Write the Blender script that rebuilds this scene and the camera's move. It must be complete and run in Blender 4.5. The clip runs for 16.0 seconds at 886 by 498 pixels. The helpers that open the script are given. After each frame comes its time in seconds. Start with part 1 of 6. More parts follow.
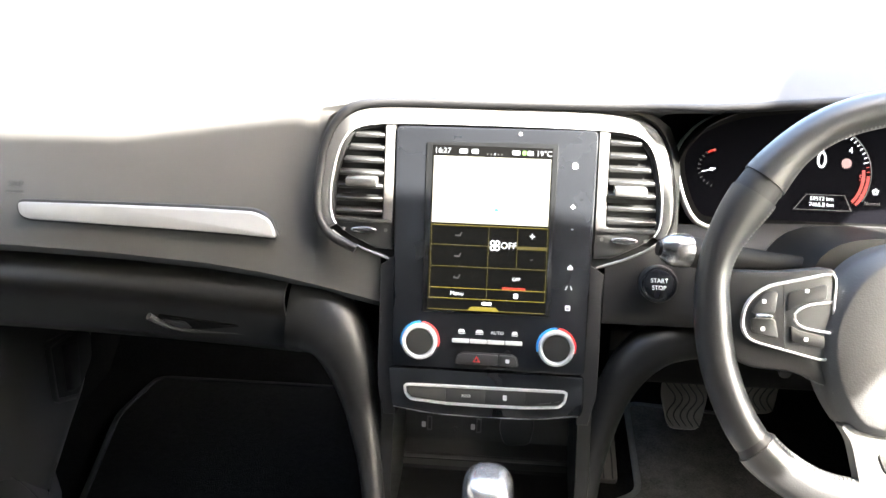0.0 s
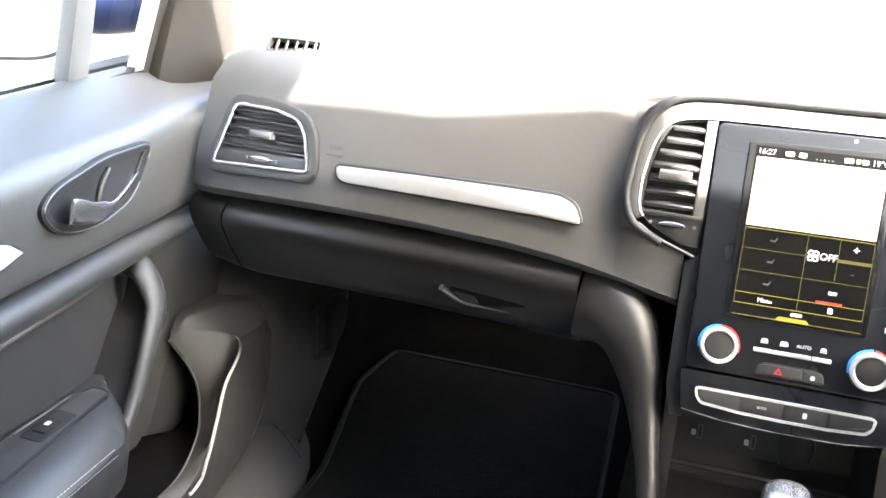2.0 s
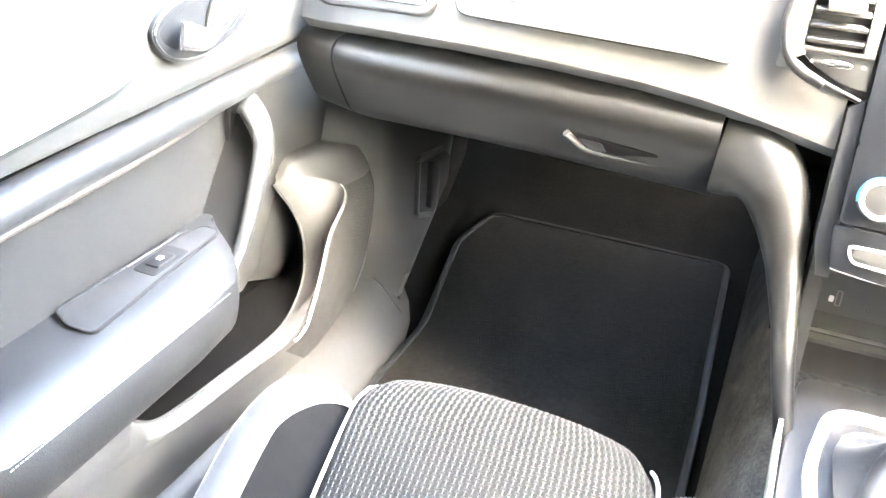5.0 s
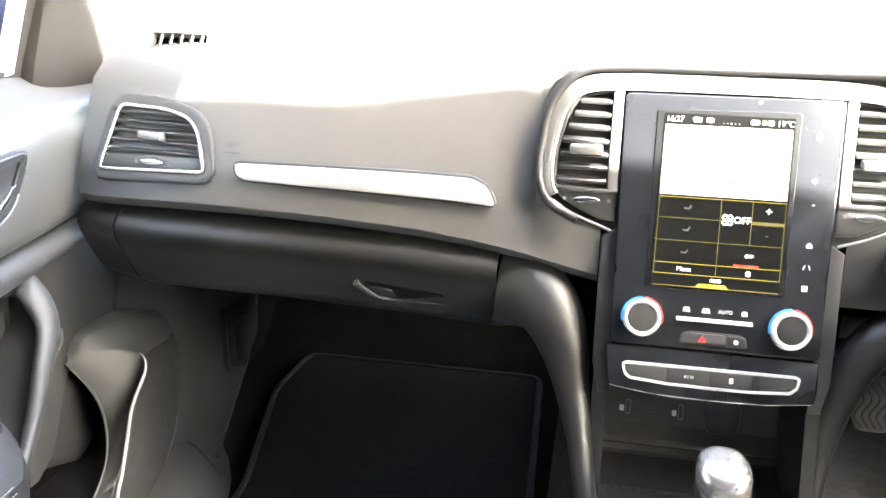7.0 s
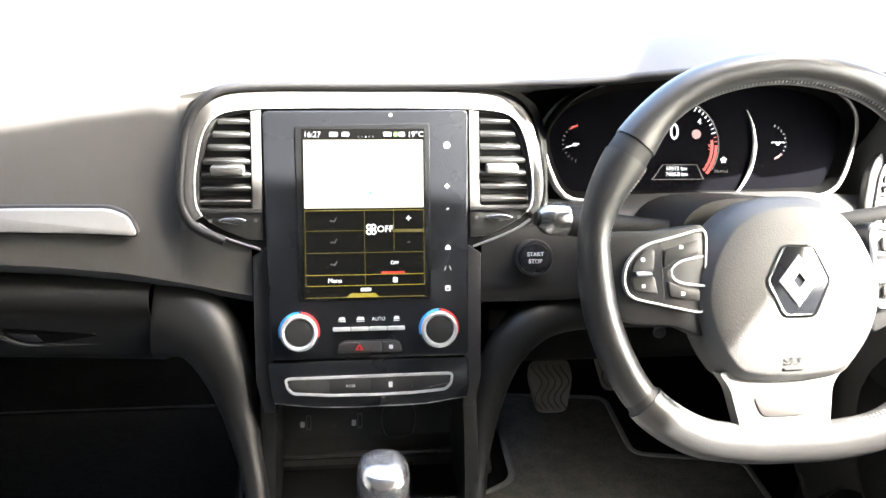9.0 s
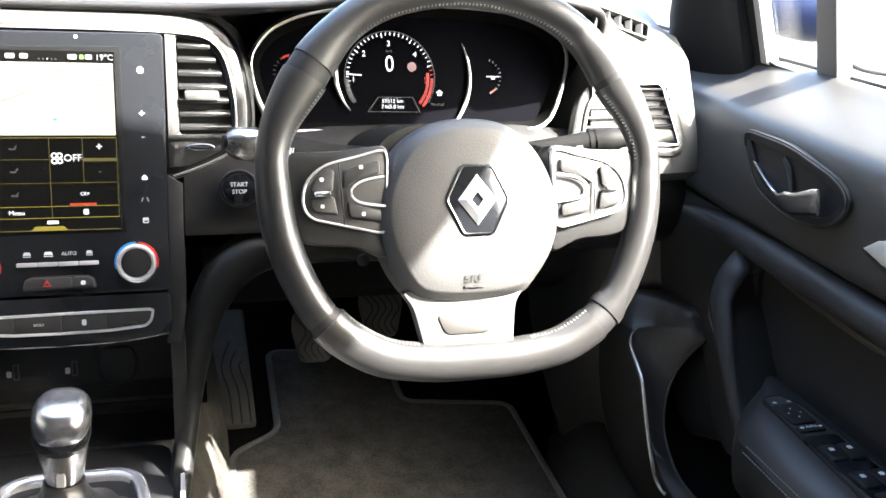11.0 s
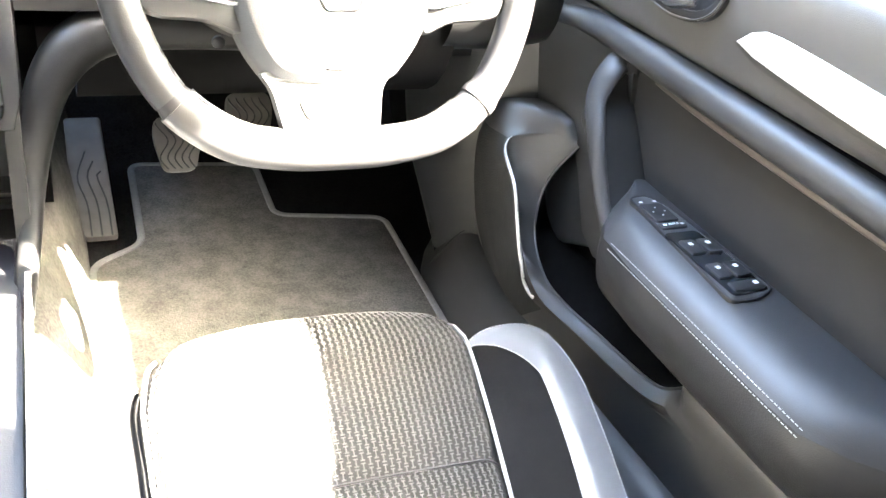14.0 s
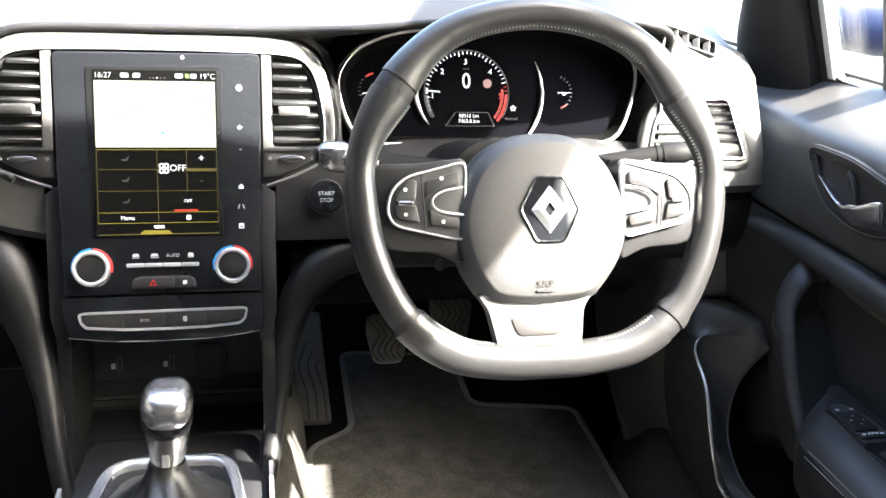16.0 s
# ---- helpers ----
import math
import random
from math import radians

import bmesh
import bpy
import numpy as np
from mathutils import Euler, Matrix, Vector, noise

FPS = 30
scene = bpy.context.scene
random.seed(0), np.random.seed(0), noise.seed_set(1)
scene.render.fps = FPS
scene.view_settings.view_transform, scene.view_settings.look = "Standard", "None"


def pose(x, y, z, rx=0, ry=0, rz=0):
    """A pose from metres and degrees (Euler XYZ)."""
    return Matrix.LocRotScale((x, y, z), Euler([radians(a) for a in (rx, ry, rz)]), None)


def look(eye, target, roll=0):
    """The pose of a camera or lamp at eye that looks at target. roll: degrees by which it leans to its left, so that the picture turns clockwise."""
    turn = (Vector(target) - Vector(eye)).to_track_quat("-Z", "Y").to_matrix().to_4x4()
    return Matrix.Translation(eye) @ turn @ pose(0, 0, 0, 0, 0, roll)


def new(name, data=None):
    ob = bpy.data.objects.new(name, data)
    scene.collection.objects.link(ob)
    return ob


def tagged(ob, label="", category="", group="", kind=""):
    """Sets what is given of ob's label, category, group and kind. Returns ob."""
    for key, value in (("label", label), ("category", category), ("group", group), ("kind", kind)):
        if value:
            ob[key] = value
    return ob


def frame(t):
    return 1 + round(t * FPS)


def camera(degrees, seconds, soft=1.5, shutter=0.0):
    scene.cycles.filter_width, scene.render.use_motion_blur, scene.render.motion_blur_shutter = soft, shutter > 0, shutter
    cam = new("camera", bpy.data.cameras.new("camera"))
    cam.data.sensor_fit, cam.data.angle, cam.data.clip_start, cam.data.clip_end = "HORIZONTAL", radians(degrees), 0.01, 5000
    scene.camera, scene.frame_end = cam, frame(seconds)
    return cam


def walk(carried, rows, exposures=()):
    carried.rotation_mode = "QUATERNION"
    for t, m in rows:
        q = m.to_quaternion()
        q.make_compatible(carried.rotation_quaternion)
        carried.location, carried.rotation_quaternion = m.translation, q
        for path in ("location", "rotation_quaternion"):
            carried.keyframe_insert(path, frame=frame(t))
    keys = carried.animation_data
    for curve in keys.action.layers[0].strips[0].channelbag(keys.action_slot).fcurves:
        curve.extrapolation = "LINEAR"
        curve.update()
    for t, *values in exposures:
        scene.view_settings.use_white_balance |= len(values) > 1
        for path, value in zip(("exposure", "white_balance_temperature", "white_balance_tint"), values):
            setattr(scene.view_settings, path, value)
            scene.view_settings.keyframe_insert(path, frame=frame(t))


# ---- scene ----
cam = camera(54.00, 16.0)
PATH = [
    (0, (0.0178, 0.0179, 1.1621), (-0.0587, 0.9436, 0.7917), 0.82),
    (0.5, (-0.0114, 0.0108, 1.1580), (-0.1287, 0.9359, 0.7968), 1.54),
    (1, (-0.0421, 0.0053, 1.1567), (-0.1943, 0.9254, 0.7957), 2.50),
    (1.5, (-0.0720, -0.0023, 1.1513), (-0.2852, 0.9049, 0.7889), 2.61),
    (2, (-0.1019, -0.0133, 1.1428), (-0.3793, 0.8729, 0.7719), 2.51),
    (2.5, (-0.1289, -0.0174, 1.1173), (-0.4588, 0.8322, 0.7058), 3.09),
    (3, (-0.1440, -0.0234, 1.0865), (-0.5159, 0.7809, 0.6230), 2.69),
    (3.2, (-0.1388, -0.0058, 1.0759), (-0.5299, 0.7706, 0.5817), 2.05),
    (5.3, (-0.1561, 0.0065, 1.0885), (-0.4735, 0.8150, 0.5929), 1.87),
    (5.5, (-0.1511, 0.0056, 1.0988), (-0.4578, 0.8325, 0.6274), 1.91),
    (6, (-0.1447, 0.0019, 1.1139), (-0.4082, 0.8709, 0.6951), 2.02),
    (6.5, (-0.1324, 0.0106, 1.1199), (-0.3646, 0.9002, 0.7267), 1.12),
    (7, (-0.1145, 0.0141, 1.1232), (-0.2896, 0.9258, 0.7516), 0.52),
    (7.5, (-0.0937, 0.0163, 1.1183), (-0.2042, 0.9459, 0.7667), -0.46),
    (8, (-0.0716, 0.0140, 1.1146), (-0.1079, 0.9552, 0.7788), -0.26),
    (8.5, (-0.0461, 0.0171, 1.1236), (-0.0153, 0.9558, 0.7802), 0.94),
    (8.7, (-0.0391, 0.0208, 1.1230), (0.0279, 0.9575, 0.7791), 1.22),
    (10.8, (0.1149, -0.0136, 1.0839), (0.3673, 0.8879, 0.7324), 3.12),
    (11, (0.1197, -0.0131, 1.0776), (0.3955, 0.8787, 0.7189), 4.02),
    (11.5, (0.1321, -0.0099, 1.0589), (0.4756, 0.8406, 0.6605), 6.12),
    (12, (0.1389, -0.0108, 1.0250), (0.5132, 0.7952, 0.5665), 8.56),
    (12.5, (0.1523, 0.0079, 0.9936), (0.5457, 0.7612, 0.4664), 10.52),
    (13, (0.1600, 0.0137, 0.9828), (0.5520, 0.7300, 0.4055), 10.69),
    (13.5, (0.1585, 0.0042, 0.9914), (0.5468, 0.7233, 0.4151), 9.83),
    (14, (0.1441, -0.0078, 1.0257), (0.5314, 0.7598, 0.5150), 8.77),
    (14.5, (0.1154, -0.0260, 1.0670), (0.4872, 0.7854, 0.6161), 7.54),
    (15, (0.1180, -0.0393, 1.0837), (0.4540, 0.8081, 0.6726), 5.95),
    (15.5, (0.1075, -0.0491, 1.0920), (0.3769, 0.8348, 0.7098), 4.15),
    (16, (0.0955, -0.0594, 1.0933), (0.3014, 0.8533, 0.7403), 3.17),
]
EXPOSURE = [(0, 5.1), (1, 5.2), (2, 5.65), (2.5, 6.25), (3, 7.3), (3.2, 7.5), (5.3, 8.15), (5.5, 8.05), (6, 7.75), (6.5, 7.05), (7, 6.15), (7.5, 5.7), (8, 5.55), (8.5, 5.25), (11, 4.6), (11.5, 5.0), (12, 5.6), (12.5, 6.58), (13, 7.38), (13.5, 7.87), (14, 7.50), (14.5, 7.06), (15, 6.03), (15.5, 5.36), (16, 4.7)]
EXPOSURE = [(t, e, 6620 + 160 * max(0.0, e - 4.0), 8) for t, e in EXPOSURE]
walk(cam, [(t, look(eye, target, roll)) for t, eye, target, roll in PATH], EXPOSURE)

# ---- light ----
world = bpy.data.worlds.new("sky")
scene.world = world
world.use_nodes = True
wn = world.node_tree
sky = wn.nodes.new("ShaderNodeTexSky")
sky.sky_type = "NISHITA"
sky.sun_disc = False
sky.dust_density = 4.0
SUN = Vector((0.88, -0.50, 1.0)).normalized()
sky.sun_elevation = math.asin(SUN.z)
sky.sun_rotation = math.atan2(SUN.x, SUN.y)
wn.links.new(sky.outputs[0], wn.nodes["Background"].inputs[0])
wn.nodes["Background"].inputs[1].default_value = 0.15
sun = new("sun", bpy.data.lights.new("sun", "SUN"))
sun.data.energy, sun.data.angle, sun.data.color = 3.6, radians(1.0), (1.0, 0.965, 0.92)
sun.matrix_world = look(SUN * 20, (0, 0, 0))


# ---- materials ----
def mat(name, colour, rough=0.5, metal=0.0, var=0.25, size=60.0, bump=0.0, bsize=600.0, coat=0.0, voro=False, spec=0.5, dust=0.0):
    m = bpy.data.materials.new(name)
    m.use_nodes = True
    nt = m.node_tree
    b = nt.nodes["Principled BSDF"]
    b.inputs["Roughness"].default_value, b.inputs["Metallic"].default_value = rough, metal
    b.inputs["Coat Weight"].default_value = coat
    b.inputs["Coat Roughness"].default_value = 0.06
    b.inputs["Specular IOR Level"].default_value = spec
    co = nt.nodes.new("ShaderNodeTexCoord")
    n1 = nt.nodes.new("ShaderNodeTexNoise")
    n1.inputs["Scale"].default_value, n1.inputs["Detail"].default_value = size, 4.0
    nt.links.new(co.outputs["Object"], n1.inputs["Vector"])
    big = nt.nodes.new("ShaderNodeTexNoise")
    big.inputs["Scale"].default_value, big.inputs["Detail"].default_value = size / 9.0, 3.0
    nt.links.new(co.outputs["Object"], big.inputs["Vector"])
    add = nt.nodes.new("ShaderNodeMath")
    add.operation = "ADD"
    nt.links.new(n1.outputs["Fac"], add.inputs[0])
    nt.links.new(big.outputs["Fac"], add.inputs[1])
    ramp = nt.nodes.new("ShaderNodeMapRange")
    ramp.inputs["From Min"].default_value, ramp.inputs["From Max"].default_value = 0.6, 1.4
    ramp.inputs["To Min"].default_value, ramp.inputs["To Max"].default_value = 1 - var, 1 + var
    nt.links.new(add.outputs[0], ramp.inputs["Value"])
    mul = nt.nodes.new("ShaderNodeVectorMath")
    mul.operation = "SCALE"
    mul.inputs[0].default_value = colour
    nt.links.new(ramp.outputs["Result"], mul.inputs["Scale"])
    nt.links.new(mul.outputs[0], b.inputs["Base Color"])
    rr = nt.nodes.new("ShaderNodeMapRange")
    rr.inputs["From Min"].default_value, rr.inputs["From Max"].default_value = 0.3, 0.7
    rr.inputs["To Min"].default_value, rr.inputs["To Max"].default_value = rough * 0.85, min(1.0, rough * 1.15)
    nt.links.new(big.outputs["Fac"], rr.inputs["Value"])
    nt.links.new(rr.outputs["Result"], b.inputs["Roughness"])
    if bump:
        if voro:
            t = nt.nodes.new("ShaderNodeTexVoronoi")
            t.inputs["Scale"].default_value = bsize
            out = t.outputs["Distance"]
        else:
            t = nt.nodes.new("ShaderNodeTexNoise")
            t.inputs["Scale"].default_value, t.inputs["Detail"].default_value = bsize, 2.0
            out = t.outputs["Fac"]
        nt.links.new(co.outputs["Object"], t.inputs["Vector"])
        bp = nt.nodes.new("ShaderNodeBump")
        bp.inputs["Strength"].default_value, bp.inputs["Distance"].default_value = bump, 0.001
        nt.links.new(out, bp.inputs["Height"])
        nt.links.new(bp.outputs[0], b.inputs["Normal"])
    return m


DISPLAY = 0.072


def glow(name, colour, strength, base=0.02):
    m = bpy.data.materials.new(name)
    m.use_nodes = True
    b = m.node_tree.nodes["Principled BSDF"]
    b.inputs["Base Color"].default_value = (base, base, base, 1)
    b.inputs["Roughness"].default_value = 0.3
    b.inputs["Emission Color"].default_value = (*colour, 1)
    b.inputs["Emission Strength"].default_value = strength * DISPLAY
    return m


def glass(name, tint=(0.96, 0.98, 0.97)):
    """A thin pane: mostly clear, with a mirror's share that grows at a slant."""
    m = bpy.data.materials.new(name)
    m.use_nodes = True
    nt = m.node_tree
    nt.nodes.remove(nt.nodes["Principled BSDF"])
    clear = nt.nodes.new("ShaderNodeBsdfTransparent")
    clear.inputs[0].default_value = (*tint, 1)
    gloss = nt.nodes.new("ShaderNodeBsdfGlossy")
    gloss.inputs["Roughness"].default_value = 0.02
    slant = nt.nodes.new("ShaderNodeLayerWeight")
    slant.inputs["Blend"].default_value = 0.5
    power = nt.nodes.new("ShaderNodeMath")
    power.operation, power.inputs[1].default_value = "POWER", 5.0
    nt.links.new(slant.outputs["Facing"], power.inputs[0])
    share = nt.nodes.new("ShaderNodeMapRange")
    share.inputs["To Min"].default_value, share.inputs["To Max"].default_value = 0.03, 0.7
    nt.links.new(power.outputs[0], share.inputs["Value"])
    mix = nt.nodes.new("ShaderNodeMixShader")
    nt.links.new(share.outputs["Result"], mix.inputs[0])
    nt.links.new(clear.outputs[0], mix.inputs[1])
    nt.links.new(gloss.outputs[0], mix.inputs[2])
    nt.links.new(mix.outputs[0], nt.nodes["Material Output"].inputs[0])
    return m


THREAD = mat("pale_woven_thread", (0.048, 0.047, 0.0455), 0.8, size=300, var=0.25, spec=0.25)
WEAVE = mat("woven_seat_cloth", (0.012, 0.0117, 0.0113), 0.9, bump=0.5, bsize=900, spec=0.15)
# Darker copy of the hard plastic; shade under the dash is in its colour.
SHADEPLASTIC = mat("shaded_grained_plastic", (0.008, 0.008, 0.0078), 0.42, bump=0.10, bsize=800, voro=True, size=18, var=0.14, spec=0.25)
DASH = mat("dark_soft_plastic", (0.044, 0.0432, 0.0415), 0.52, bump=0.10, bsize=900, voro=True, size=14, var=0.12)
PLASTIC = mat("dark_hard_plastic", (0.021, 0.021, 0.021), 0.4, bump=0.10, bsize=800, voro=True, size=18, var=0.14, spec=0.5)
BLACK = mat("matt_black_plastic", (0.012, 0.012, 0.013), 0.55, bump=0.15, bsize=700, size=20, spec=0.35)
GLOSS = mat("gloss_black_panel", (0.010, 0.011, 0.013), 0.16, size=10, var=0.3, coat=0.1, spec=0.35)
SILVER = mat("satin_silver_paint", (0.14, 0.14, 0.138), 0.36, metal=0.4, size=30, var=0.06, spec=0.5)
CHROME = mat("chrome", (0.78, 0.78, 0.78), 0.10, metal=1.0, size=20, var=0.04)
BRUSHED = mat("brushed_aluminium", (0.70, 0.70, 0.69), 0.34, metal=0.6, size=50, var=0.06)
BOOTLEATHER = mat("soft_dark_leather", (0.022, 0.0217, 0.0213), 0.34, bump=0.15, bsize=650, voro=True, size=22, var=0.15)
SMOKED_CHROME = mat("smoked_chrome", (0.30, 0.30, 0.30), 0.22, metal=0.9, size=20, var=0.05)
KNOBMETAL = mat("polished_knob_metal", (0.50, 0.50, 0.51), 0.24, metal=0.95, size=20, var=0.05)
LEATHER = mat("black_leather", (0.016, 0.016, 0.0165), 0.55, bump=0.16, bsize=650, voro=True, size=22, var=0.15, spec=0.3)
RIMLEATHER = mat("grey_black_leather", (0.021, 0.021, 0.0214), 0.33, bump=0.10, bsize=900, voro=True, size=22, var=0.12)
# Lightened leather colour stands in for the sky's sheen on the bolster.
SHEENLEATHER = mat("smooth_sheen_leather", (0.085, 0.087, 0.090), 0.30, bump=0.15, bsize=900, voro=True, size=12, var=0.08)
ARMLEATHER = mat("slate_leatherette", (0.024, 0.0244, 0.0255), 0.54, bump=0.10, bsize=900, voro=True, size=12, var=0.08, spec=0.4)
DOORTOP = mat("grey_soft_door_trim", (0.043, 0.0426, 0.042), 0.42, bump=0.10, bsize=900, voro=True, size=14, var=0.10, spec=0.5)
ARMPAD = mat("dark_padded_trim", (0.009, 0.009, 0.009), 0.42, bump=0.10, bsize=900, voro=True, size=14, var=0.12, spec=0.35)
BRONZE = mat("bronze_brown_edging", (0.050, 0.041, 0.036), 0.45, size=30, var=0.1)
KICKPLASTIC = mat("black_grained_sill_plastic", (0.027, 0.027, 0.0268), 0.46, bump=0.10, bsize=800, voro=True, size=16, var=0.14, spec=0.5)
DOORLOW = mat("grey_hard_door_plastic", (0.037, 0.0366, 0.036), 0.5, bump=0.10, bsize=800, voro=True, size=16, var=0.14, spec=0.5)
SLATEPLATE = mat("slate_switch_plastic", (0.034, 0.0345, 0.036), 0.34, size=20, var=0.1)
INSERT = mat("charcoal_cloth", (0.015, 0.015, 0.0155), 0.75, bump=0.4, bsize=1400, size=40, var=0.12, spec=0.3)
SUEDE = mat("black_side_cloth", (0.004, 0.004, 0.0042), 0.8, bump=0.5, bsize=1500, size=60, var=0.3, spec=0.1)
STITCH = mat("light_grey_thread", (0.24, 0.24, 0.235), 0.7, size=400, var=0.2, spec=0.4)
PIPING = mat("pale_grey_piping", (0.30, 0.30, 0.30), 0.5, size=100, var=0.1)
# Footwell shade is put into this carpet colour.
SHADECARPET = mat("shaded_carpet", (0.007, 0.0069, 0.0067), 0.95, bump=1.0, bsize=520, size=230, var=0.70, spec=0.05)
# Lighter carpet colour stands in for sun on the tunnel side.
SUNPILE = mat("sunlit_tunnel_carpet", (0.055, 0.053, 0.049), 0.95, bump=1.0, bsize=520, size=230, var=0.70, spec=0.05)
# Mat pile with the passenger footwell's shade in its colour.
SHADEPILE = mat("shaded_carpet_pile", (0.014, 0.0135, 0.0125), 0.95, bump=1.0, bsize=520, size=110, var=0.40, spec=0.05)
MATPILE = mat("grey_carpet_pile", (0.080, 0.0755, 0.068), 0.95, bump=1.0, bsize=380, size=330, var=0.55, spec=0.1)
MATEDGE = mat("mat_binding", (0.12, 0.118, 0.115), 0.8, bump=0.6, bsize=900, size=200)
RUBBER = mat("pedal_rubber", (0.085, 0.080, 0.072), 0.6, bump=0.2, bsize=500, size=40, spec=0.35)
LINER = mat("grey_headliner", (0.19, 0.186, 0.182), 0.95, bump=0.3, bsize=900, size=40, var=0.05)
PAINT = mat("dark_blue_car_paint", (0.006, 0.011, 0.036), 0.45, size=30, var=0.1, spec=0.12)
PALEBAR = mat("pale_grey_sealing_strip", (0.36, 0.35, 0.33), 0.5, size=40, var=0.06)
UPRIGHT = mat("grey_upright_plastic", (0.075, 0.074, 0.072), 0.4, size=40, var=0.08)
STALKTIP = mat("pale_grey_plastic", (0.12, 0.12, 0.118), 0.4, size=40, var=0.06)
GUNMETAL = mat("satin_gunmetal_paint", (0.105, 0.104, 0.102), 0.34, metal=0.35, size=60, var=0.06)
PLAQUE = mat("polished_grey_plaque", (0.58, 0.57, 0.55), 0.30, metal=1.0, size=20, var=0.08)
STALKBLACK = mat("satin_black_stalk", (0.006, 0.006, 0.0062), 0.6, size=30, var=0.1, spec=0.12)
# Black of the gauge hood; elsewhere it puts deep shade into the colour.
HOODSHADE = mat("hood_and_shade_black", (0.004, 0.004, 0.004), 0.8, size=20, spec=0.02)
TRIM = mat("dark_pillar_trim", (0.016, 0.0145, 0.013), 0.65, bump=0.2, bsize=900, size=20, var=0.1, spec=0.25)
GRILLE = mat("speaker_cloth", (0.030, 0.030, 0.030), 0.7, bump=0.8, bsize=420, voro=True, size=60, spec=0.2)
CONCRETE = mat("grey_tarmac", (0.065, 0.064, 0.062), 0.9, bump=0.5, bsize=30, size=2.0, var=0.15)
# Near-black surface of the added sky-blocking wall.
SKYBLOCK = mat("dark_sky_blocker", (0.012, 0.0115, 0.011), 0.9, bump=0.3, bsize=40, size=1.0, var=0.1)
MIRROR = mat("mirror_glass", (0.85, 0.87, 0.88), 0.02, metal=1.0, size=5, var=0.02)
PANE = glass("window_glass")
# Tint added to the unseen rear panes to cut light from behind.
SMOKED = glass("tinted_glass", (0.06, 0.063, 0.063))
WHITE = glow("white_backlit_print", (0.9, 0.95, 1.0), 1.3)
PRINT = mat("white_print", (0.75, 0.75, 0.75), 0.5, size=200, var=0.05)
GREYPRINT = mat("grey_moulded_print", (0.040, 0.040, 0.040), 0.5, size=200, var=0.05)
REDPRINT = mat("red_print", (0.65, 0.03, 0.03), 0.4, size=200, var=0.05)
BLUEPRINT = mat("blue_print", (0.03, 0.28, 0.65), 0.4, size=200, var=0.05)
MAPGLOW = glow("lit_map_display", (1.0, 0.97, 0.80), 0.80)
MAPROAD = glow("map_line_display", (0.62, 0.60, 0.46), 0.55)
DARKLCD = glow("dark_display", (0.05, 0.05, 0.045), 0.10, 0.002)
DARKLCD.node_tree.nodes["Principled BSDF"].inputs["Specular IOR Level"].default_value = 0.1
YELLOW = glow("yellow_display_line", (0.62, 0.50, 0.06), 0.45)
YELLOWDIM = glow("dim_yellow_display", (0.50, 0.42, 0.06), 0.20)
GREEN = glow("green_display", (0.35, 0.9, 0.1), 0.9)
REDGLOW = glow("red_display", (1.0, 0.07, 0.05), 0.5)
DIMGREY = glow("dim_grey_display", (0.3, 0.3, 0.3), 0.25)


# ---- shaping helpers ----
def part(name, bm, material, parent=None, label="", angle=38):
    bmesh.ops.recalc_face_normals(bm, faces=bm.faces)
    for f in bm.faces:
        f.smooth = True
    for e in bm.edges:
        if len(e.link_faces) != 2 or e.calc_face_angle(0) > radians(angle):
            e.smooth = False
    me = bpy.data.meshes.new(name)
    bm.to_mesh(me)
    bm.free()
    me.materials.append(material)
    ob = new(name, me)
    ob.parent = parent
    if label:
        tagged(ob, label)
    return ob


def thing(name, label, category, group="", kind=""):
    return tagged(new(name), label, category, group, kind)


def spline(pts, n):
    """n points evenly spread on a smooth curve through pts."""
    p = np.array(pts, float)
    ext = np.vstack([2 * p[0] - p[1], p, 2 * p[-1] - p[-2]])
    out = []
    for i in range(len(p) - 1):
        a, b, c, d = ext[i : i + 4]
        for t in np.linspace(0, 1, 24, endpoint=False):
            out.append(0.5 * (2 * b + (c - a) * t + (2 * a - 5 * b + 4 * c - d) * t**2 + (3 * b - a - 3 * c + d) * t**3))
    out.append(p[-1])
    out = np.array(out)
    s = np.r_[0, np.cumsum(np.linalg.norm(np.diff(out, axis=0), axis=1))]
    return np.stack([np.interp(np.linspace(0, s[-1], n), s, out[:, k]) for k in range(p.shape[1])], 1)


def rail(pts, n):
    """n points on a smooth curve through pts, with as many between each two."""
    p = np.array(pts, float)
    ext = np.vstack([2 * p[0] - p[1], p, 2 * p[-1] - p[-2]])
    out = []
    for q in np.linspace(0, len(p) - 1.0001, n):
        a, b, c, d = ext[int(q) : int(q) + 4]
        t = q - int(q)
        out.append(0.5 * (2 * b + (c - a) * t + (2 * a - 5 * b + 4 * c - d) * t**2 + (3 * b - a - 3 * c + d) * t**3))
    return np.array(out)


def loop_spline(pts, n):
    p = np.array(pts, float)
    k = len(p)
    big = spline(np.vstack([p[-2:], p, p[:3]]), 60 * (k + 4))
    i0 = int(np.argmin(np.linalg.norm(big[: 60 * 4] - p[0], axis=1)))
    i1 = len(big) - 60 * 4 + int(np.argmin(np.linalg.norm(big[-60 * 4 :] - p[0], axis=1)))
    seg = big[i0:i1]
    s = np.r_[0, np.cumsum(np.linalg.norm(np.diff(seg, axis=0), axis=1))]
    return np.stack([np.interp(np.linspace(0, s[-1], n, endpoint=False), s, seg[:, j]) for j in range(p.shape[1])], 1)


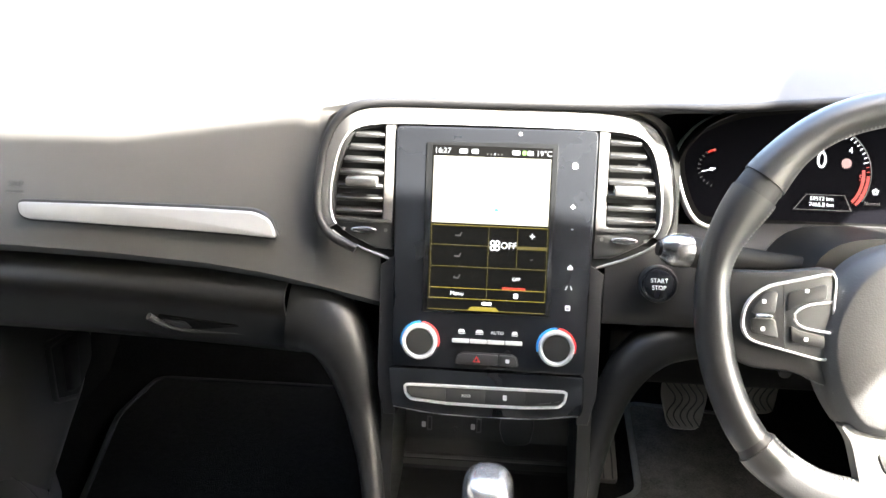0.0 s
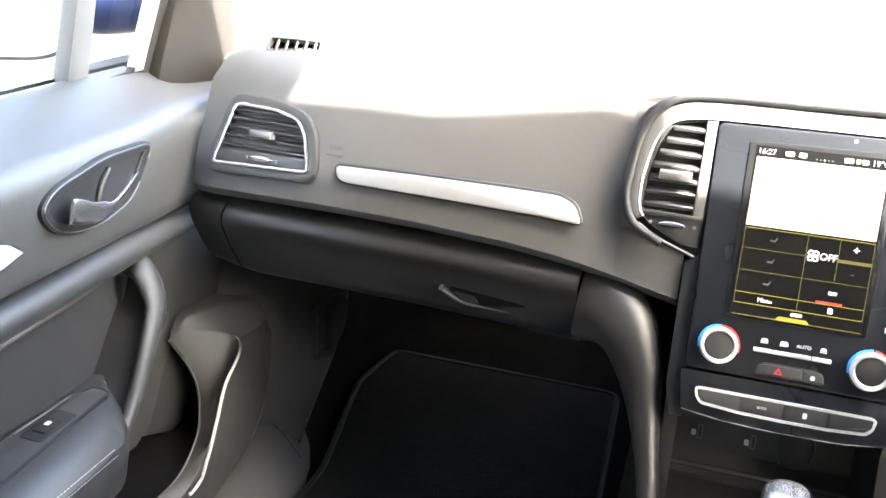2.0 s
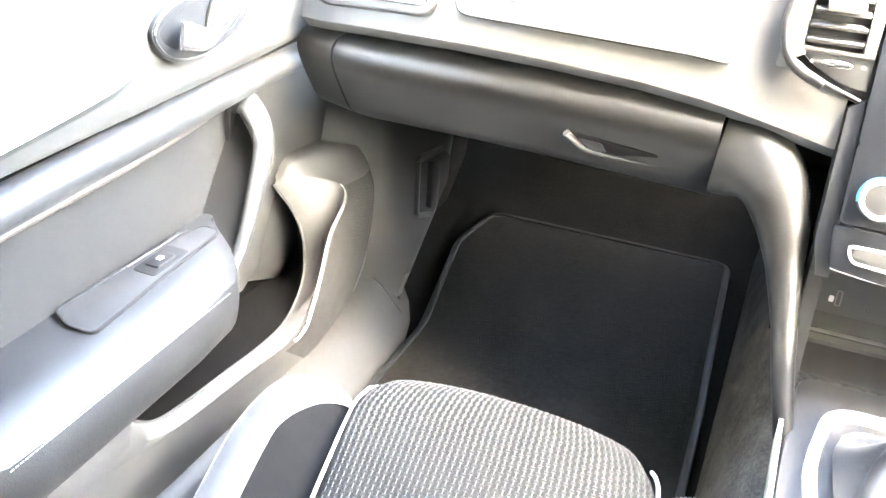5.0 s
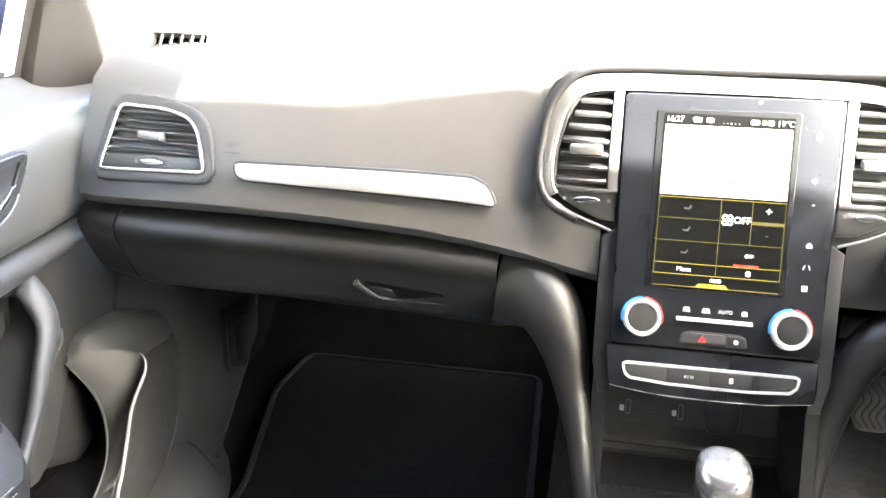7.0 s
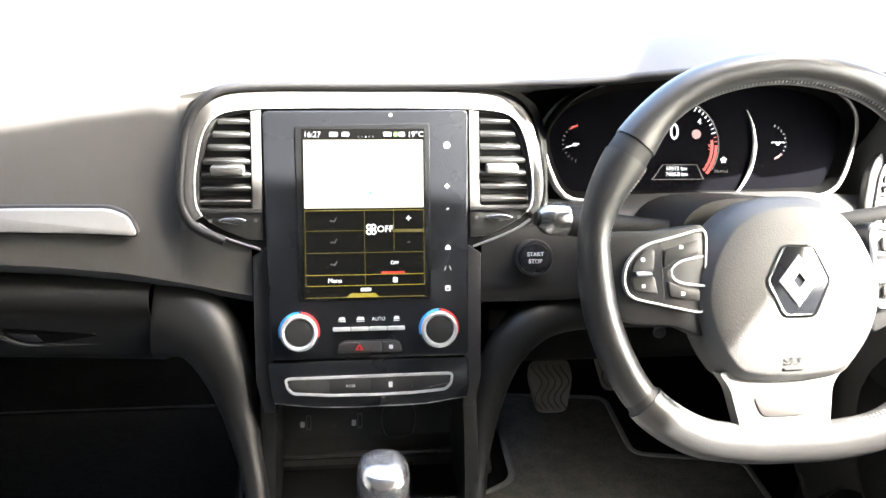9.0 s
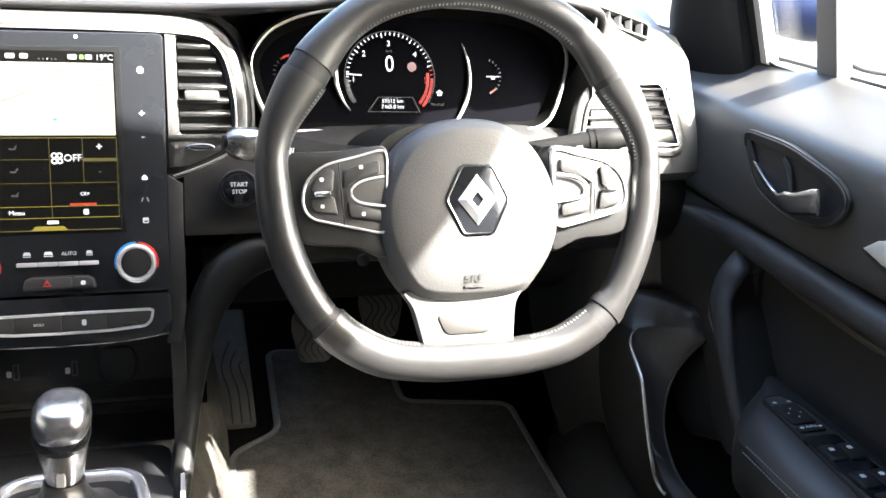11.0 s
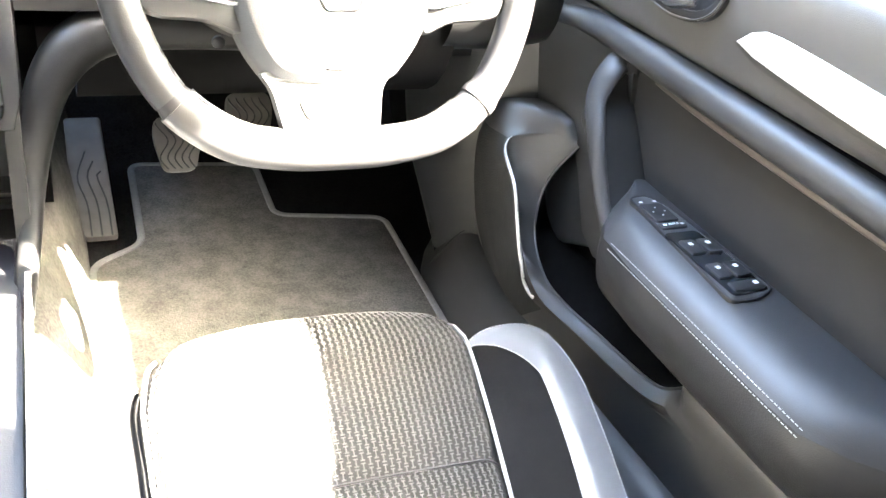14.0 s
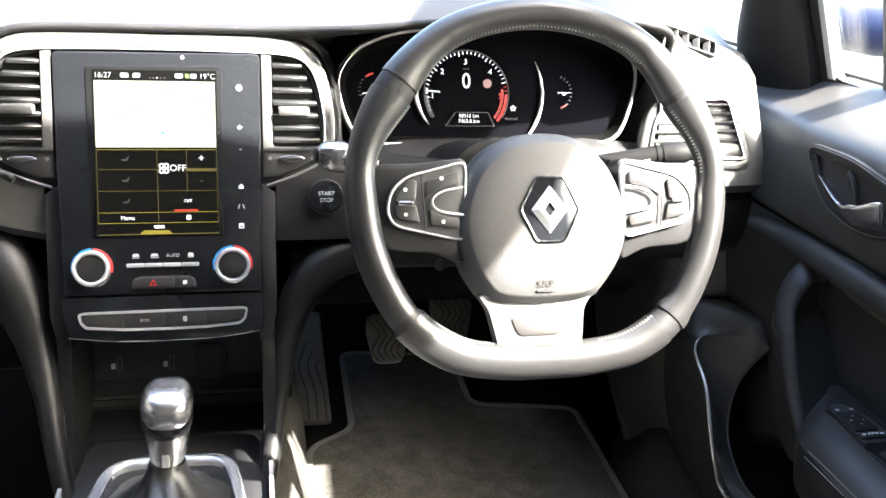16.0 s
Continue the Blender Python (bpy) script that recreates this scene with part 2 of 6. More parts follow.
def loft(rows, wrap=False, caps=False):
    bm = bmesh.new()
    vs = [[bm.verts.new(p) for p in r] for r in rows]
    n = len(rows[0])
    for a, b in zip(vs, vs[1:]):
        for i in range(n if wrap else n - 1):
            j = (i + 1) % n
            bm.faces.new((a[i], a[j], b[j], b[i]))
    if caps:
        bm.faces.new(vs[0])
        bm.faces.new(vs[-1])
    return bm


def thick(bm, depth):
    """Gives a sheet a thickness, away from its normals."""
    bmesh.ops.recalc_face_normals(bm, faces=bm.faces)
    bmesh.ops.solidify(bm, geom=bm.faces, thickness=depth)
    return bm


def tube(path, radius, sides=12, flat=1.0, up=(0, 0, 1), closed=False):
    """A rounded bar along path; radius: one number or one for each point; flat: its width over its height."""
    p = [Vector(q) for q in path]
    n = len(p)
    rad = [float(r) for r in ([radius] * n if isinstance(radius, (int, float)) else radius)]
    rows = []
    for i in range(n):
        a, b = (p[i - 1], p[(i + 1) % n]) if closed else (p[max(i - 1, 0)], p[min(i + 1, n - 1)])
        t = (b - a).normalized()
        side = t.cross(Vector(up)).normalized()
        top = side.cross(t)
        rows.append([p[i] + rad[i] * (math.cos(k) * side * flat + math.sin(k) * top) for k in np.linspace(0, 2 * math.pi, sides, endpoint=False)])
    if closed:
        rows.append(rows[0])
        bm = loft(rows, True)
        bmesh.ops.remove_doubles(bm, verts=bm.verts, dist=1e-6)
        return bm
    return loft(rows, True, True)


def slab(outline, depth, m=None, holes=(), bevel=0.0, seg=2):
    """A plate: the outline (x, y) with holes, its face at z = 0 of m and depth behind it."""
    bm = bmesh.new()
    edges = []
    for loop in (outline, *holes):
        vs = [bm.verts.new((p[0], p[1], 0)) for p in loop]
        edges += [bm.edges.new((vs[i], vs[(i + 1) % len(vs)])) for i in range(len(vs))]
    if holes:
        bmesh.ops.triangle_fill(bm, use_beauty=True, use_dissolve=False, edges=edges)
    else:
        bm.faces.new(bm.verts)
    top = list(bm.faces)
    ret = bmesh.ops.extrude_face_region(bm, geom=top)
    bmesh.ops.translate(bm, verts=[v for v in ret["geom"] if isinstance(v, bmesh.types.BMVert)], vec=(0, 0, -depth))
    bmesh.ops.recalc_face_normals(bm, faces=bm.faces)
    if bevel:
        front = [e for e in bm.edges if all(abs(v.co.z) < 1e-7 for v in e.verts) and len(e.link_faces) == 2 and e.calc_face_angle(0) > 0.8]
        bmesh.ops.bevel(bm, geom=front, offset=bevel, segments=seg, affect="EDGES", profile=0.5, clamp_overlap=True)
    if m is not None:
        bm.transform(m)
    return bm


def box(x0, x1, y0, y1, z0, z1, bevel=0.0, seg=2, m=None):
    bm = bmesh.new()
    bmesh.ops.create_cube(bm, size=1.0)
    for v in bm.verts:
        v.co = Vector((x0 + (v.co.x + 0.5) * (x1 - x0), y0 + (v.co.y + 0.5) * (y1 - y0), z0 + (v.co.z + 0.5) * (z1 - z0)))
    if bevel:
        bmesh.ops.bevel(bm, geom=bm.edges, offset=bevel, segments=seg, affect="EDGES", profile=0.5, clamp_overlap=True)
    if m is not None:
        bm.transform(m)
    return bm


def disc(radius, depth, m, sides=40, bevel=0.0, inner=0.0):
    c = [(radius * math.cos(a), radius * math.sin(a)) for a in np.linspace(0, 2 * math.pi, sides, endpoint=False)]
    h = [[(inner * math.cos(a), inner * math.sin(a)) for a in np.linspace(0, 2 * math.pi, sides, endpoint=False)]] if inner else []
    return slab(c, depth, m, h, bevel)


def arc(radius, a0, a1, n=24, cx=0.0, cy=0.0):
    return [(cx + radius * math.cos(radians(a)), cy + radius * math.sin(radians(a))) for a in np.linspace(a0, a1, n)]


def sector(r0, r1, a0, a1, n=24, cx=0.0, cy=0.0):
    return arc(r1, a0, a1, n, cx, cy) + arc(r0, a1, a0, n, cx, cy)


def rounded(x0, x1, y0, y1, r, n=5):
    out = []
    for cx, cy, a in ((x1 - r, y1 - r, 0), (x0 + r, y1 - r, 90), (x0 + r, y0 + r, 180), (x1 - r, y0 + r, 270)):
        out += arc(r, a, a + 90, n, cx, cy)
    return out


def soft_loop(pts, r, n=4):
    """A polygon with its corners rounded by r."""
    out = []
    k = len(pts)
    for i in range(k):
        a, b, c = (Vector(pts[i - 1]), Vector(pts[i]), Vector(pts[(i + 1) % k]))
        ra = min(r, (a - b).length * 0.45)
        rc = min(r, (c - b).length * 0.45)
        p, q = b + (a - b).normalized() * ra, b + (c - b).normalized() * rc
        for t in np.linspace(0, 1, n):
            out.append(tuple((1 - t) ** 2 * p + 2 * t * (1 - t) * b + t * t * q))
    return out


def grow(loop, d):
    """The loop moved outwards by d."""
    p = np.array([q[:2] for q in loop], float)
    area = np.sum(p[:, 0] * np.roll(p[:, 1], -1) - p[:, 1] * np.roll(p[:, 0], -1))
    t = np.roll(p, -1, 0) - np.roll(p, 1, 0)
    t /= np.linalg.norm(t, axis=1)[:, None] + 1e-9
    nrm = np.stack([t[:, 1], -t[:, 0]], 1) * (1 if area > 0 else -1)
    return [tuple(q) for q in p + d * nrm]


def words(name, text, size, material, m, parent, align="CENTER", wide=1.0, label="", depth=0.0002):
    cu = bpy.data.curves.new(name, "FONT")
    cu.body, cu.size, cu.align_x, cu.align_y, cu.extrude = text, size, align, "CENTER", depth
    tmp = bpy.data.objects.new(name, cu)
    scene.collection.objects.link(tmp)
    bpy.context.view_layer.update()
    me = bpy.data.meshes.new_from_object(tmp.evaluated_get(bpy.context.evaluated_depsgraph_get()))
    bpy.data.objects.remove(tmp)
    me.transform(m @ Matrix.Diagonal((wide, 1, 1, 1)))
    me.materials.clear()
    me.materials.append(material)
    me.name = name
    ob = new(name, me)
    ob.parent = parent
    if label:
        tagged(ob, label)
    return ob


def bar(name, x0, x1, y0, y1, material, m, parent, depth=0.0006, lift=0.0004):
    return part(name, slab(rounded(x0, x1, y0, y1, min(x1 - x0, y1 - y0) * 0.25, 3), depth, m @ Matrix.Translation((0, 0, lift))), material, parent)


def plane_at(origin, lean):
    a = radians(lean)
    v, n = Vector((0, math.sin(a), math.cos(a))), Vector((0, -math.cos(a), math.sin(a)))
    m = Matrix.Identity(4)
    m.col[0], m.col[1], m.col[2], m.col[3] = (1, 0, 0, 0), (*v, 0), (*n, 0), (*origin, 1)
    return m


def lift(m, d):
    return m @ Matrix.Translation((0, 0, d))


def at(m, x, y, z=0.0):
    return m @ Matrix.Translation((x, y, z))


PANEL = plane_at((0, 0.80, 0.75), 18.0)
CLUSTER = plane_at((0.35, 0.89, 0.925), 18.0)
WHEEL = plane_at((0.354, 0.684, 0.876), 20.5)


# ---- the shell of the car ----
tagged(part("ground", box(-300, 300, -300, 300, -0.4, 0.0), CONCRETE), "grey sunlit tarmac yard round the car", "ground", kind="structure")

# Unseen wall, added to keep sky light off the driver's door.
tagged(part("wall_left", box(-3.0, -2.8, -3.5, 9, 0.0, 4.8), SKYBLOCK), "unseen dark wall added to block sky light from the left", "wall", kind="structure")

floor_rows = []
for y, z in ((-1.05, 0.30), (0.2, 0.30), (1.25, 0.30), (1.46, 0.30), (1.56, 0.36), (1.66, 0.52), (1.70, 0.75), (1.70, 0.95)):
    floor_rows.append([(x, y, z - 0.021) for x in np.linspace(-0.82, 0.82, 12)])
tagged(part("floor", thick(loft(floor_rows), 0.02), SHADECARPET), "carpeted car floor rising into the bulkhead, shade in its dark colour", "floor", kind="structure")

tunnel_rows = []
for y in (-1.0, 0.2, 0.6, 0.85, 1.1, 1.5, 1.68):
    top = 0.50 if y < 0.9 else 0.56
    tunnel_rows.append([(s * x, y, z) for s, x, z in ((-1, 0.160, 0.302), (-1, 0.150, 0.36), (-1, 0.128, 0.44), (-1, 0.108, top - 0.015), (-1, 0.085, top), (1, 0.085, top), (1, 0.108, top - 0.015), (1, 0.128, 0.44), (1, 0.150, 0.36), (1, 0.160, 0.302))])
tagged(part("tunnel_carpet", loft(tunnel_rows), SUNPILE), "carpet over the centre tunnel, sunlight in its lighter grey", "carpet", kind="structure")


def side_point(s, y, h, out=0.0):
    return (s * (0.775 - 0.25 * h + out), y, 0.94 + h)


def side_wall(s, name, pane_name):
    outline = [(-1.05, -0.03), (1.06, -0.03), (1.09, 0.04), (0.80, 0.46), (0.74, 0.51), (-1.05, 0.52)]
    hole = soft_loop([(0.876, 0.000), (0.892, 0.075), (0.900, 0.12), (0.800, 0.312), (0.70, 0.328), (0.183, 0.328), (0.183, -0.024), (0.48, -0.010)], 0.02)
    rear = soft_loop([(0.07, 0.02), (0.07, 0.415), (-0.60, 0.40), (-0.88, 0.20), (-0.88, 0.02)], 0.03)
    bm = slab(outline, 0.014, None, [hole, rear], 0.003)
    for v in bm.verts:
        v.co = Vector(side_point(s, v.co.x, v.co.y, -v.co.z))
    tagged(part(name, bm, TRIM), "dark trim of the side frame and windscreen pillar", "pillar trim", kind="structure")
    bm = slab(hole, 0.004)
    for v in bm.verts:
        v.co = Vector(side_point(s, v.co.x, v.co.y, 0.02 - v.co.z))
    pane = tagged(part(pane_name, bm, PANE), "clear side window pane of the front door", "window", kind="structure")
    pane.visible_shadow = False
    bm = slab(rear, 0.004)
    for v in bm.verts:
        v.co = Vector(side_point(s, v.co.x, v.co.y, 0.02 - v.co.z))
    pane = tagged(part(pane_name, bm, SMOKED), "unseen rear door pane, tint added to cut light", "window", kind="structure")
    pane.visible_shadow = False
    bm = slab([(0.762, -0.010), (0.797, -0.010), (0.802, 0.345), (0.776, 0.350)], 0.020, None, (), 0.004)
    for v in bm.verts:
        v.co = Vector(side_point(s, v.co.x, v.co.y, 0.008 - v.co.z))
    tagged(part("trim", bm, STALKTIP), "pale grey upright bar between the quarter pane and the door window", "window bar", kind="structure")
    edge = slab([(0.868, -0.002), (0.882, -0.002), (0.897, 0.075), (0.906, 0.122), (0.806, 0.318), (0.796, 0.312), (0.893, 0.120), (0.883, 0.075)], 0.016, None, (), 0.004)
    for v in edge.verts:
        v.co = Vector(side_point(s, v.co.x, v.co.y, -0.004 - v.co.z))
    tagged(part("trim", edge, PALEBAR), "pale grey sealing strip along the windscreen pillar", "sealing strip", kind="structure")
    lower = box(0.80, 0.83, -1.05, 1.70, 0.22, 0.945)
    lower.transform(Matrix.Diagonal((s, 1, 1, 1)))
    tagged(part(name.replace("pillar", "wall"), lower, PLASTIC), "dark inner side of the car body", "wall", kind="structure")


def pillar_cover(s, name):
    """The rounded trim that stands on the dashboard's corner and runs up the windscreen pillar."""
    rows = []
    for h in np.linspace(-0.03, 0.46, 24):
        back = float(np.interp(h, [-0.03, 0.012, 0.075, 0.12, 0.325, 0.46], [0.894, 0.900, 0.917, 0.922, 0.804, 0.70]))
        front = float(np.interp(h, [-0.03, 0.04, 0.46], [1.075, 1.060, 0.80]))
        w = front - back
        base = 0.775 - 0.25 * h
        pr = [(base + 0.010, back + 0.002), (base - 0.010, back + 0.001), (base - 0.020, back + 0.08 * w), (base - 0.036, back + 0.40 * w), (base - 0.040, back + 0.72 * w), (base - 0.022, back + 0.94 * w), (base + 0.02, front)]
        rows.append([(s * x, y, 0.94 + h) for x, y in spline(pr, 20)])
    tagged(part(name, loft(rows), TRIM), "dark rounded windscreen pillar cover", "pillar trim", kind="structure")


pillar_cover(-1, "pillar_cover_left")
pillar_cover(1, "pillar_cover_right")
side_wall(-1, "pillar_trim_left", "window_1")
side_wall(1, "pillar_trim_right", "window_2")
# Unseen headliner; its front edge is bent to place shade on dashboard and wheel.
roof_rows = []
for y, z, k in ((-1.05, 1.38, 0), (-0.7, 1.44, 0), (-0.1, 1.46, 0), (0.3, 1.465, 0), (0.48, 1.458, 0.0), (0.55, 1.450, 0.4), (0.612, 1.440, 1.0)):
    row = []
    for x in np.linspace(-0.67, 0.67, 28):
        shade_lip = k * min(1.0, max(0.0, (-0.14 - x) / 0.12)) ** 0.7
        set_back = float(np.interp(x, [-0.05, 0.08, 0.20, 0.27, 0.36, 0.67], [0, 0, -0.018, -0.018, 0.050, 0.046])) * k
        row.append((x, y + 0.170 * shade_lip - set_back, z + 0.02 - 0.075 * shade_lip - 0.09 * (x / 0.66) ** 4))
    roof_rows.append(row)
tagged(part("ceiling", thick(loft(roof_rows), 0.03), LINER), "plain grey cloth headliner", "ceiling", kind="structure")
tagged(part("wall_rear", box(-0.80, 0.80, -1.08, -1.04, 0.25, 1.02), BLACK), "plain dark wall behind the seats", "wall", kind="structure")

# Unseen rear pane, tinted to dim the light behind the seats.
back = tagged(part("window_4", box(-0.72, 0.72, -1.07, -1.065, 1.02, 1.42), SMOKED), "unseen rear window, tint added to cut light", "window", kind="structure")
back.visible_shadow = False
ws_rows = []
for k in np.linspace(0, 1, 9):
    half = 0.74 - 0.12 * k
    ws_rows.append([(x * half, 1.56 - 0.945 * k - 0.10 * x * x * (1 - 0.5 * k), 1.035 + 0.415 * k) for x in np.linspace(-1, 1, 13)])
windscreen = tagged(part("window_3", loft(ws_rows), PANE), "clear sloping windscreen above the dashboard", "windscreen", kind="structure")
windscreen.visible_shadow = False

# ---- dashboard ----
dashboard = thing("dashboard", "dark grey soft plastic dashboard with satin silver centre frame", "dashboard")

STATIONS = [
    # x, crest y, crest z, lip y, lip z, recessed
    (-0.690, 0.905, 0.935, 0.848, 0.816, 0), (-0.66, 0.898, 0.942, 0.838, 0.818, 0), (-0.60, 0.893, 0.945, 0.832, 0.820, 0), (-0.50, 0.890, 0.946, 0.830, 0.820, 0), (-0.40, 0.889, 0.946, 0.829, 0.817, 0),
    (-0.30, 0.887, 0.948, 0.828, 0.811, 0), (-0.24, 0.885, 0.953, 0.827, 0.804, 0), (-0.205, 0.884, 0.960, 0.826, 0.798, 0), (-0.1815, 0.880, 0.963, 0.826, 0.793, 0),
    (-0.1775, 0.880, 0.966, 0.9, 0.80, 1), (-0.14, 0.876, 0.974, 0.9, 0.80, 1), (0.0, 0.873, 0.978, 0.9, 0.80, 1), (0.14, 0.870, 0.980, 0.9, 0.80, 1), (0.20, 0.845, 0.988, 0.9, 0.80, 1),
    (0.28, 0.825, 1.000, 0.9, 0.80, 1), (0.36, 0.82, 1.008, 0.9, 0.80, 1), (0.44, 0.822, 1.010, 0.9, 0.80, 1), (0.50, 0.83, 1.005, 0.9, 0.80, 1), (0.535, 0.842, 0.995, 0.9, 0.80, 1),
    (0.545, 0.872, 0.985, 0.832, 0.820, 0), (0.58, 0.885, 0.966, 0.832, 0.820, 0), (0.62, 0.893, 0.953, 0.832, 0.819, 0), (0.66, 0.898, 0.942, 0.838, 0.818, 0), (0.690, 0.905, 0.935, 0.848, 0.816, 0),
]
rows = []
for x, cy, cz, ly, lz, rec in STATIONS:
    end = min(1.0, max(0.0, (abs(x) - 0.45) / 0.20)) if x < 0 else 0.0
    far = [(1.52, 1.03 - 0.05 * end), (1.27, 1.012 - 0.035 * end), (1.05, max(0.985, cz * 0.6 + 0.4) - 0.014 * end), (cy + 0.075, cz + 0.028 - 0.004 * end), (cy + 0.028, cz + 0.020 - 0.002 * end)]
    if rec:
        p = far + [(cy, cz), (cy + 0.006, cz - 0.010), (cy + 0.03, cz - 0.02), (0.93, 0.93), (0.945, 0.87), (0.95, 0.80)]
        if x > 0.19:
            p = far + [(cy, cz), (cy + 0.005, cz - 0.008), (cy + 0.03, cz - 0.010), (0.950, cz - 0.012), (0.960, 0.87), (0.960, 0.80)]
    else:
        p = far + [(cy, cz), ((cy + ly) / 2 + 0.001, 0.5 * cz + 0.5 * lz + 0.012), (ly + 0.010, lz + 0.036), (ly, lz), (ly + 0.014, lz - 0.014), (0.95, lz - 0.02)]
    rows.append([(x, y, z) for y, z in p])
dense = []
for a in range(len(rows)):
    r = rows[a]
    head, tail = spline(r[:6], 16), spline(r[5:9], 14)
    dense.append(np.vstack([head, tail[1:], spline(r[8:], 6)[1:]]))
bm = loft([[tuple(p) for p in r] for r in dense])
part("dash_pad", bm, DASH, dashboard, "dark grey grained soft pad", angle=50)

for s in (-1, 1):
    part("dash_corner", box(min(s * 0.684, s * 0.79), max(s * 0.684, s * 0.79), 1.00, 1.58, 0.70, 0.944, 0.010, 3), DASH, dashboard)

# slim ridge over the centre frame and cluster
rim = spline([(-0.137, 0.8215, 0.8365), (-0.1635, 0.8265, 0.8485), (-0.1745, 0.8315, 0.8620), (-0.1785, 0.8375, 0.880), (-0.1765, 0.848, 0.905), (-0.171, 0.860, 0.938), (-0.154, 0.868, 0.964), (-0.122, 0.8705, 0.9755), (0.0, 0.870, 0.978), (0.13, 0.867, 0.980), (0.20, 0.842, 0.986), (0.28, 0.822, 0.997), (0.36, 0.817, 1.005), (0.44, 0.819, 1.007), (0.50, 0.827, 1.002), (0.54, 0.845, 0.990), (0.552, 0.868, 0.965)], 80)
part("cowl_edge", tube(rim, 0.0048, 10), BLACK, dashboard, "black rounded cowl edge")

# passenger airbag word mark and bright trim strip
strip = [(-0.499, 0.8645), (-0.40, 0.8655), (-0.30, 0.8655), (-0.245, 0.8645), (-0.228, 0.858), (-0.2185, 0.841), (-0.26, 0.8435), (-0.35, 0.846), (-0.485, 0.849), (-0.495, 0.853)]


def strip_slab(loop, depth, out, bevel):
    bm = slab([(x, (z - 0.85)) for x, z in loop], depth, None, (), bevel)
    for v in bm.verts:
        z = 0.85 + v.co.y
        y = 0.8365 + (z - 0.85) * 0.52 + 0.0
        v.co = Vector((v.co.x, y - out - v.co.z, z))
    return bm


part("trim_recess", strip_slab(grow(soft_loop(strip, 0.006), 0.0024), 0.004, 0.0022, 0.001), BLACK, dashboard)
part("trim_strip", strip_slab(soft_loop(strip, 0.006), 0.008, 0.0050, 0.003), mat("satin_strip_silver", (0.20, 0.20, 0.198), 0.42, metal=0.4, size=30, var=0.06), dashboard, "satin silver trim strip")
AIRMARK = plane_at((-0.504, 0.8504, 0.8770), 30)
words("airbag_mark", "SRP", 0.0092, PLASTIC, at(AIRMARK, 0, 0.004, 0.0006), dashboard, wide=1.2)
bar("mark_bar", -0.010, 0.010, -0.0055, -0.0030, PLASTIC, AIRMARK, dashboard)


# ---- end vents, one at each side of the dashboard ----
def end_vent(s):
    """The air vent by the door; s: -1 by the left door, 1 by the right one."""
    base = Matrix(((1, 0, 0, 0), (0, 0.40, -0.917, 0), (0, 0.917, 0.40, 0), (0, 0, 0, 1)))
    m = Matrix.Translation((0, 0.846, 0.88)) @ base

    def put(bm):
        bm.transform(m)
        for v in bm.verts:
            v.co.y += 0.10 * max(0.0, abs(v.co.x) - 0.55)
            v.co.x *= s
        return bm

    loop = soft_loop([(0.6385, 0.040), (0.580, 0.038), (0.550, 0.030), (0.538, 0.014), (0.527, -0.031), (0.660, -0.037)], 0.010)
    inner = grow(loop, -0.0045)
    vent = part("side_vent", put(slab(grow(loop, 0.010), 0.012, Matrix.Translation((0, 0, 0.0015)), [grow(loop, -0.002)], 0.003)), PLASTIC, dashboard, "dark louvred air vent with chrome rim")
    part("vent_rim", put(slab(loop, 0.010, Matrix.Translation((0, 0, 0.004)), [inner], 0.0015)), SMOKED_CHROME, vent, "smoked chrome rim")
    # Near-black sheet stands in for the shade behind the slats.
    part("vent_back", put(slab(grow(loop, -0.003), 0.004, Matrix.Translation((0, 0, -0.018)))), HOODSHADE, vent)
    part("vent_sill", put(slab(soft_loop([(0.655, -0.016), (0.537, -0.013), (0.532, -0.027), (0.655, -0.032)], 0.004), 0.012, Matrix.Translation((0, 0, 0.001)), (), 0.002)), PLASTIC, vent)
    for k in range(5):
        v = 0.031 - 0.0105 * k
        x1 = 0.547 - 0.0028 * k if k else 0.562
        part("slat", put(box(x1, 0.645 + 0.0025 * k, -0.0017, 0.0017, -0.012, 0.003, 0.0008, 1, Matrix.Translation((0, v, 0)) @ pose(0, 0, 0, 24))), PLASTIC, vent)
    for k in range(5):
        part("vane", put(box(-0.0008, 0.0008, -0.012, 0.036, -0.016, -0.013, 0, 1, Matrix.Translation((0.56 + 0.02 * k, 0, 0)))), HOODSHADE, vent)
    part("vent_tab", put(box(0.580, 0.609, -0.0045, 0.0045, -0.004, 0.011, 0.002, 2, Matrix.Translation((0, 0.006, 0)) @ pose(0, 0, 0, 10))), SILVER, vent, "satin silver adjuster tab")
    part("thumbwheel", put(slab([(0.592 + 0.0140 * math.cos(q), -0.0225 + 0.0034 * math.sin(q)) for q in np.linspace(0, 2 * math.pi, 32, endpoint=False)], 0.006, Matrix.Translation((0, 0, 0.0045)), (), 0.0022, 3)), SMOKED_CHROME, vent, "dark chrome thumbwheel")
    for x in (0.572, 0.612):
        part("mark", put(slab(rounded(x - 0.0015, x + 0.0015, -0.0245, -0.0205, 0.0006, 2), 0.001, Matrix.Translation((0, 0, 0.0018)))), STALKTIP, vent)
    return vent


end_vent(-1)
end_vent(1)


# ---- centre frame and its vents ----
def mirrored(pts):
    return pts + [(-x, y) for x, y in reversed(pts) if abs(x) > 1e-6]


outer_half = [(0.0, 0.2345), (0.06, 0.2342), (0.120, 0.2320), (0.150, 0.222), (0.166, 0.200), (0.1745, 0.160), (0.1755, 0.132), (0.170, 0.114), (0.158, 0.103), (0.130, 0.090), (0.102, 0.081)]
